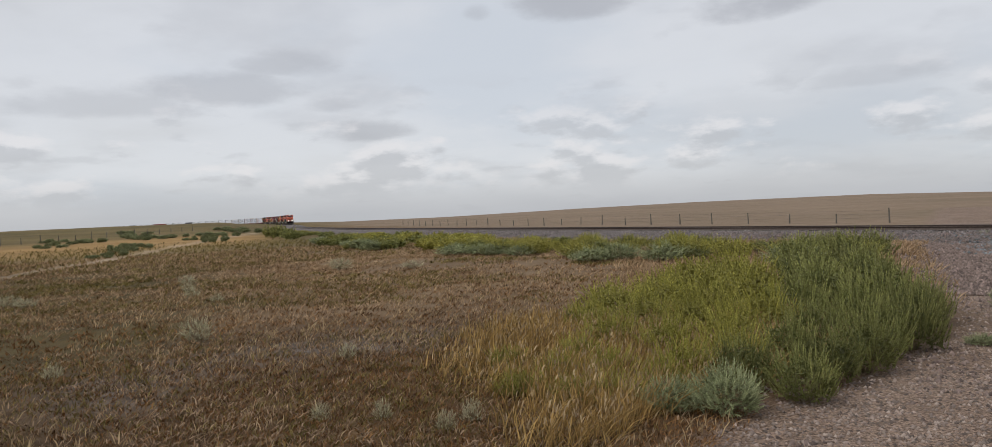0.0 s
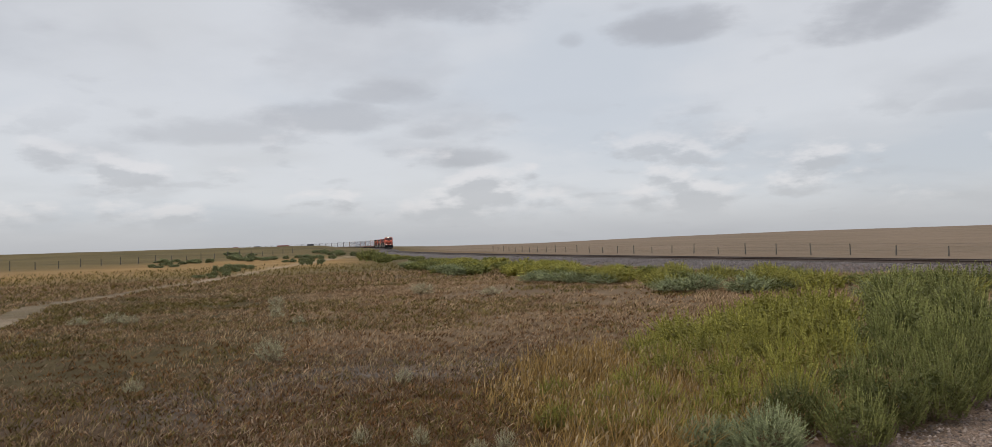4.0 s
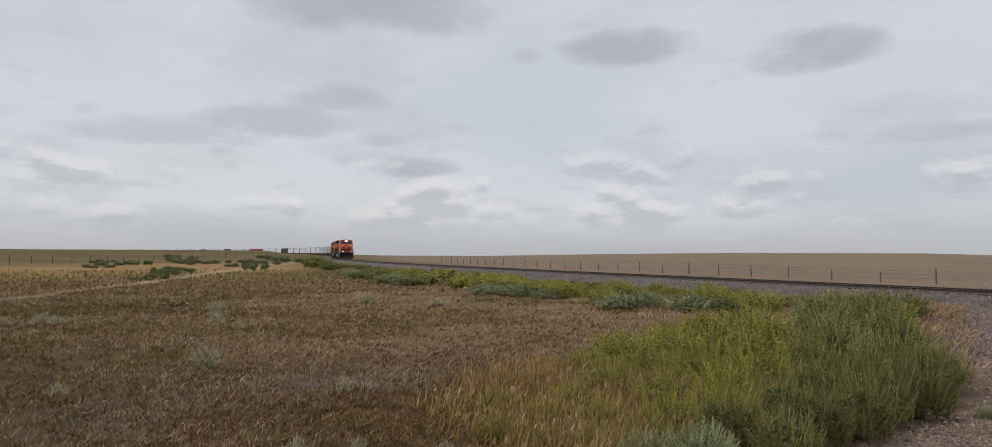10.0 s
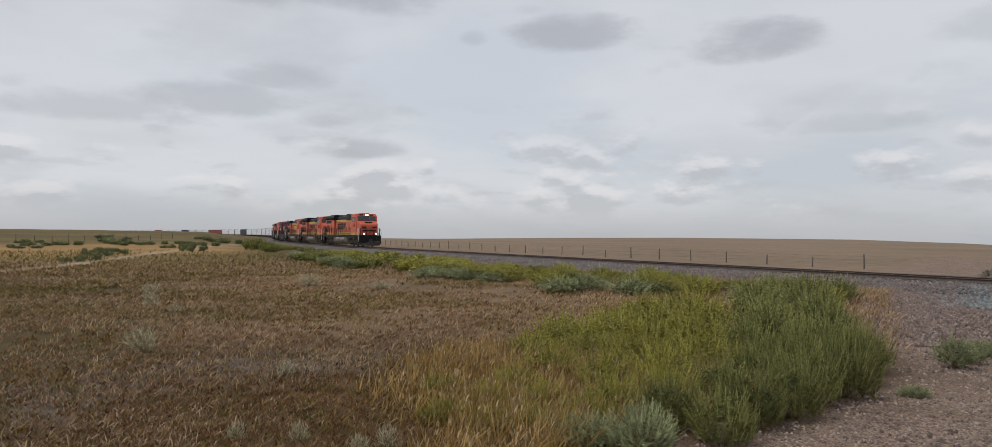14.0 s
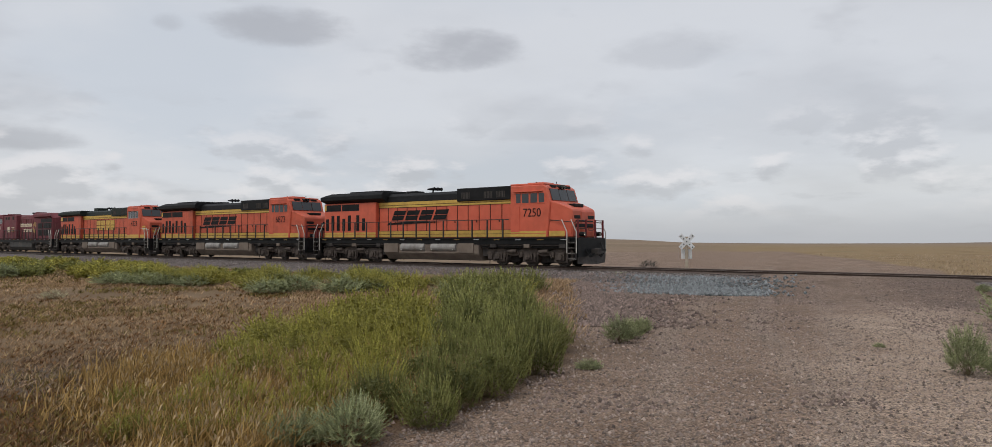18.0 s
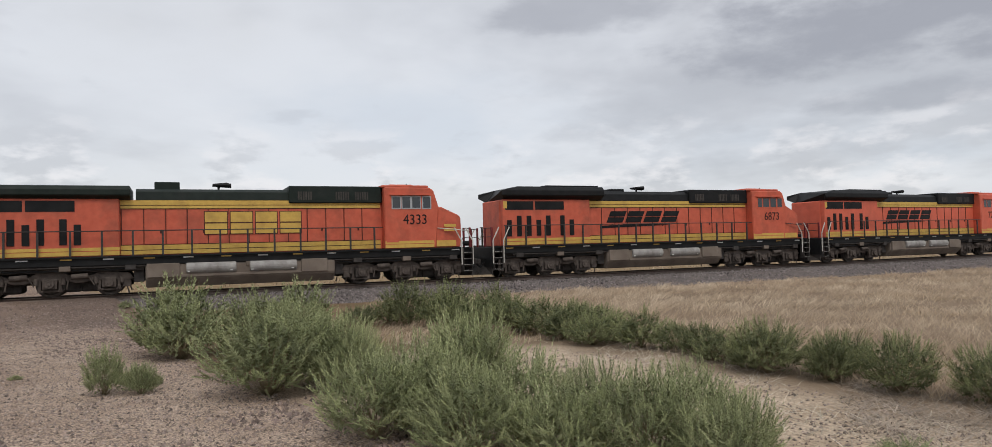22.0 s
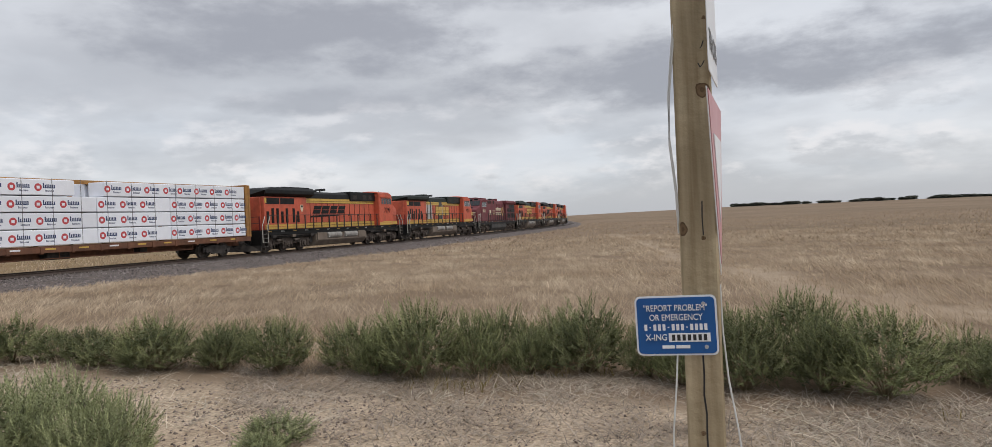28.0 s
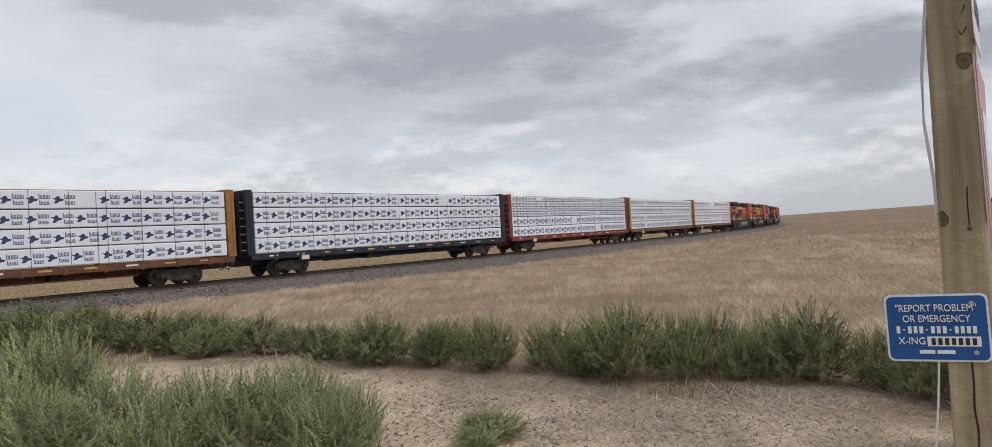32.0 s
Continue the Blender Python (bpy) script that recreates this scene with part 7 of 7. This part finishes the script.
fence_s = [-158.3 + 4.75 * k for k in range(27)]
for s in fence_s:
    x, y, z = fence_at(s)
    bm = bmesh.new()
    hgt = fence_rng.uniform(0.8, 1.35)
    rod(bm, (0, 0, -0.3), (fence_rng.uniform(-0.06, 0.06), fence_rng.uniform(-0.06, 0.06), hgt), fence_rng.uniform(0.05, 0.09), 7, 0.05)
    part("fence_post", bm, M_FENCE, fence, at=pose(x, y, z))
for z0 in (0.45, 0.8, 1.1):
    bm = polyline(bmesh.new(), [(x, y, z + z0 * 0.9) for x, y, z in map(fence_at, fence_s)], 0.005)
    part("wire", bm, M_FENCE, fence)
left_fence = thing("pasture_fence", "low dark fence posts along the far pasture", "fence")
for k in range(20):
    x, y = -74 + 0.85 * k, 82 + k * 3.6
    bm = bmesh.new()
    rod(bm, (0, 0, -0.3), (0, 0, fence_rng.uniform(0.9, 1.3)), 0.07, 6, 0.05)
    part("fence_post", bm, M_FENCE, left_fence, at=pose(x - 0.25 * k, y, float(land(x - 0.25 * k, y))))

M_FENCE_PALE = material("weathered_pale_timber", (0.34, 0.28, 0.21), (0.46, 0.39, 0.31), 0.8, 6.0)

# ---- crossbuck beyond the rails ----
cb = thing("crossbuck_sign", "railway crossbuck sign seen from behind on a pale post", "sign", at=pose(26.3, 33.7, float(land(26.3, 33.7)), 0, 0, -35))
part("post", bevelled((-0.09, 0.09, -0.09, 0.09, -0.3, 2.2), width=0.015), M_FENCE_PALE, cb)
for a in (-45, 45):
    bm = bmesh.new()
    box(bm, -0.52, 0.52, -0.012, 0.012, -0.115, 0.115, pose(0, -0.11 - 0.0015 * a / 10, 1.92, 0, a, 0))
    part("blade", bm, M_WHITE, cb)
    for k in range(5):
        bm = bmesh.new()
        box(bm, -0.47 + 0.22 * k, -0.40 + 0.22 * k, -0.003, 0.003, -0.03, 0.03, pose(0, -0.13 - 0.0015 * a / 10, 1.92, 0, a, 0))
        part("letter_bar", bm, M_INK, cb)
part("yield_panel", bevelled((-0.30, 0.30, 0.10, 0.115, 0.95, 1.5), width=0.004), M_WHITE, cb)
# a dry tumbleweed caught by the fence
tw_mesh, tw_stems = weed_mesh("twigs", 77, 150, 8, 0.12, 0.012, core=60)
tw_mesh.materials.append(M_FENCE)
tumble = thing("tumbleweed", "grey-brown dead tumbleweed caught beside the line", "bush", at=pose(26.5, 37.6, float(land(26.5, 37.6))))
tumble.scale = (1.1, 1.1, 0.8)
part("twigs", tw_mesh, None, tumble)

# ---- crossing post with its signs ----
PX, PY, PTURN = 1.864, -2.582, 216.3
PZ = float(land(PX, PY))
post = thing("crossing_post", "square treated timber post of the crossing with knots and checks", "post", at=pose(PX, PY, PZ, 0, 0, PTURN))
bm = bmesh.new()
box(bm, -0.07, 0.07, -0.07, 0.07, -0.4, 3.3)
part("timber", soften(bm, 0.008), M_WOOD_POST, post)
for x, z, r, squash in ((0.036, 2.16, 0.026, 1.1), (0.018, 1.599, 0.008, 1.0), (-0.056, 1.635, 0.016, 1.7), (0.051, 2.432, 0.007, 1.0), (-0.011, 0.855, 0.009, 1.0)):
    for k, (name, mat) in enumerate((("knot_rim", M_KNOT_RIM), ("knot", M_KNOT), ("knot_heart", M_KNOT_RIM))):
        bm = bmesh.new()
        q = r * (1.0, 0.78, 0.34)[k]
        outline = []
        for i in range(16):
            a = 2 * math.pi * i / 16
            wave = 1 + 0.10 * math.sin(3 * a + 9 * z) + 0.05 * math.sin(5 * a + z)
            outline.append((max(-0.066, x + q * wave * math.cos(a)), z + q * squash * wave * math.sin(a)))
        prism(bm, outline, -0.0706 - 0.0006 * k, -0.0685)
        bmesh.ops.recalc_face_normals(bm, faces=bm.faces)
        part(name, bm, mat, post)
for pts in ([(0.018, 1.74), (0.016, 1.68), (0.018, 1.61)], [(0.046, 2.345), (0.040, 2.325), (0.034, 2.318)], [(0.024, 2.262), (0.032, 2.246), (0.040, 2.256), (0.047, 2.27)], [(-0.002, 1.17), (0.0, 1.08), (-0.003, 1.0), (0.004, 0.93), (0.002, 0.84), (0.006, 0.7), (0.003, 0.5), (0.008, 0.3), (0.004, 0.05)]):
    bm = bmesh.new()
    for (xa, za), (xb, zb) in zip(pts[:-1], pts[1:]):
        w = 0.0022 if za > 1.2 else 0.0034
        prism(bm, [(xa - w, za), (xa + w, za), (xb + w, zb), (xb - w, zb)], -0.0716, -0.068)
    bmesh.ops.recalc_face_normals(bm, faces=bm.faces)
    part("check_crack", bm, M_INK, post)

plate_t = thing("emergency_notice", "blue notice plate with white border and lettering on the post", "sign", at=pose(PX, PY, PZ, 0, 0, PTURN) @ pose(-0.096, -0.078, 1.268, 0, -1.2, 0))


def rounded(w, h, r, d, n=6):
    bm = bmesh.new()
    pts = []
    for cx, cz, a0 in ((w / 2 - r, h / 2 - r, 0), (-w / 2 + r, h / 2 - r, 90), (-w / 2 + r, -h / 2 + r, 180), (w / 2 - r, -h / 2 + r, 270)):
        for k in range(n + 1):
            a = radians(a0 + 90 * k / n)
            pts.append((cx + r * math.cos(a), cz + r * math.sin(a)))
    prism(bm, pts, -d / 2, d / 2)
    bmesh.ops.recalc_face_normals(bm, faces=bm.faces)
    return bm


part("border", rounded(0.305, 0.229, 0.022, 0.003), M_SIGN_WHITE, plate_t)
part("field", rounded(0.291, 0.215, 0.017, 0.003), M_SIGN_BLUE, plate_t, at=pose(0, -0.0022, 0))
for body, size, z in (("\"REPORT PROBLEM\"", 0.0335, 0.067), ("OR EMERGENCY", 0.0335, 0.031)):
    letters(body, size, M_SIGN_WHITE, plate_t, pose(0, -0.006, z, 90, 0, 0), "lettering", 0.80)
letters("X-ING", 0.0335, M_SIGN_WHITE, plate_t, pose(-0.076, -0.006, -0.045, 90, 0, 0), "lettering", 0.88)
for k in range(14):
    if k in (1, 5, 9):
        part("blank_bar", bevelled((-0.118 + k * 0.0172, -0.112 + k * 0.0172, -0.0066, -0.004, -0.008, -0.004), width=0.0005), M_SIGN_WHITE, plate_t)
    else:
        part("blank_bar", bevelled((-0.120 + k * 0.0172, -0.109 + k * 0.0172, -0.0066, -0.004, -0.018, 0.006), width=0.0005), M_SIGN_WHITE, plate_t)
part("white_panel", bevelled((-0.030, 0.124, -0.0062, -0.003, -0.062, -0.029), width=0.0005), M_SIGN_WHITE, plate_t)
for k in range(7):
    part("blank_bar", bevelled((-0.018 + k * 0.0196, -0.006 + k * 0.0196, -0.0076, -0.005, -0.057, -0.034), width=0.0005), M_INK, plate_t)
for k in range(2):
    part("blank_bar", bevelled((-0.056 + k * 0.052, -0.010 + k * 0.058, -0.0066, -0.004, -0.087, -0.075), width=0.0005), M_SIGN_WHITE, plate_t)
for x, z in ((0.105, 0.082), (0.108, -0.082)):
    bm = bmesh.new()
    rod(bm, (x, -0.010, z), (x, 0.002, z), 0.0075, 12)
    part("bolt", bm, M_WINDOW_FRAME, plate_t)

# the plates on the face towards the road show almost edge-on
edge = pose(PX, PY, PZ, 0, 0, PTURN)
yield_t = thing("yield_sign", "faded red and white triangular yield sign on the post", "sign", at=edge @ pose(0.078, 0.02, 0, 0, 0, 90 - 4))


def tri_plate(scale, y, name, mat, dz=0.0):
    bm = bmesh.new()
    prism(bm, [(-0.36 * scale, 2.13 + dz - 0.05 * (1 - scale)), (0.36 * scale, 2.13 + dz - 0.05 * (1 - scale)), (0.0, 2.13 - 0.68 * scale + dz - 0.05 * (1 - scale))], y, y + 0.003)
    bmesh.ops.recalc_face_normals(bm, faces=bm.faces)
    return part(name, bm, mat, yield_t)


tri_plate(1.0, 0.0, "border", M_SIGN_WHITE)
tri_plate(0.93, -0.0035, "field", M_SIGN_RED)
tri_plate(0.48, -0.007, "centre", M_SIGN_WHITE, -0.12)
tracks_t = thing("tracks_plate", "white plate with black lettering above the yield sign", "sign", at=edge @ pose(0.078, 0.02, 2.42, 0, 0, 90 - 4))
part("plate", rounded(0.46, 0.42, 0.03, 0.003), M_SIGN_WHITE, tracks_t)
letters("TRACKS", 0.115, M_SIGN_GREY, tracks_t, pose(0, -0.0035, -0.09, 90, 0, 0), "lettering", 0.85, 0.0008)
for name, pts in (("cable", [(-0.03, -0.05, 3.2), (-0.049, -0.06, 2.49), (-0.070, -0.07, 2.3), (-0.087, -0.07, 2.144), (-0.092, -0.07, 1.98), (-0.073, -0.07, 1.77), (-0.0705, -0.06, 1.66)]), ("cable", [(-0.037, -0.055, 3.2), (-0.054, -0.064, 2.49), (-0.078, -0.07, 2.28), (-0.092, -0.07, 2.14), (-0.094, -0.07, 1.96), (-0.077, -0.07, 1.77), (-0.0735, -0.055, 1.62)]), ("cable", [(-0.095, -0.074, 1.16), (-0.105, -0.085, 1.02), (-0.121, -0.09, 0.857), (-0.13, -0.09, 0.4), (-0.12, -0.1, 0.0)]), ("cable", [(0.0715, -0.05, 1.42), (0.074, -0.06, 1.25), (0.088, -0.07, 1.065), (0.115, -0.08, 0.886), (0.17, -0.1, 0.4), (0.19, -0.1, 0.0)])):
    t = thing("loose_cable", "thin pale cable hanging down beside the timber post", "cable", at=edge)
    bm = polyline(bmesh.new(), pts, 0.0035, 6)
    part("strand", bm, M_CABLE, t)

# ---- a dark line of trees on the far rise ----
far_rng = random.Random(21)
tree_leaves, tree_stems = weed_mesh("crown", 55, 90, 7, 0.2, 0.09, core=120)
tree_leaves.materials.append(material("dark_far_foliage", (0.085, 0.09, 0.07), (0.12, 0.124, 0.098), 0.9, 0.5))
for k in range(46):
    az = radians(far_rng.uniform(145, 162) if k < 38 else far_rng.uniform(76, 92))
    r = far_rng.uniform(640, 690)
    x, y = r * math.sin(az), r * math.cos(az)
    t = thing("far_tree", "small dark round-topped tree on the far rise", "tree", "far tree line", at=pose(x, y, float(land(x, y)) - 0.2, 0, 0, far_rng.uniform(0, 360)))
    w = far_rng.uniform(7.0, 13.0)
    t.scale = (w, w, far_rng.uniform(1.8, 3.4))
    part("crown", tree_leaves, None, t)
    part("trunk", tree_stems, None, t)

# ---- what moves: the train runs along the line at a steady pace ----
SPEED = 19.1
NOSE = np.array([(0, -357.5), (16, -56.8), (18, -18.9), (20, 20.1), (22, 58.2), (24, 96.7), (27, 152.7), (30, 211.0), (32, 249.7)])  # seconds, nose along the line


def motions():
    behind = 0.0
    for n, ob in enumerate(LOCOS + CARS):
        length = LOCO_LENGTH if n < len(LOCOS) else CAR_LENGTH
        reach = 7.3 if n < len(LOCOS) else 8.6
        turned = 180 if ob == LOCOS[3] else 0  # one engine runs cab-last
        rows = []
        for k in range(33):
            s = float(np.interp(k, NOSE[:, 0], NOSE[:, 1])) - behind - length / 2
            p, q = on_line(s + reach), on_line(s - reach)
            c = (p + q) / 2
            rows.append((float(k), pose(c[0], c[1], RAIL_Z, 0, 0, math.degrees(math.atan2(p[1] - q[1], p[0] - q[0])) + turned)))
        walk(ob, rows)
        behind += length
    wheels = [o for ob in LOCOS + CARS for o in ob.children_recursive if o.name.startswith("wheelset")]
    for r, mesh in ((WHEEL_LOCO, MESH_WHEEL_LOCO), (WHEEL_CAR, MESH_WHEEL_CAR)):
        turning = [o for o in wheels if o.data == mesh]
        step = math.degrees(SPEED / r / FPS) / (LOCO_SCALE if r == WHEEL_LOCO else 1)
        walk(turning[0], [(k / FPS, pose(0, 0, 0, 0, (step * k) % 360, 0)) for k in range(32 * FPS + 1)])
        for o in turning[1:]:
            o.rotation_mode = "QUATERNION"
            o.animation_data_create()
            o.animation_data.action = turning[0].animation_data.action
            o.animation_data.action_slot = turning[0].animation_data.action_slot


motions()
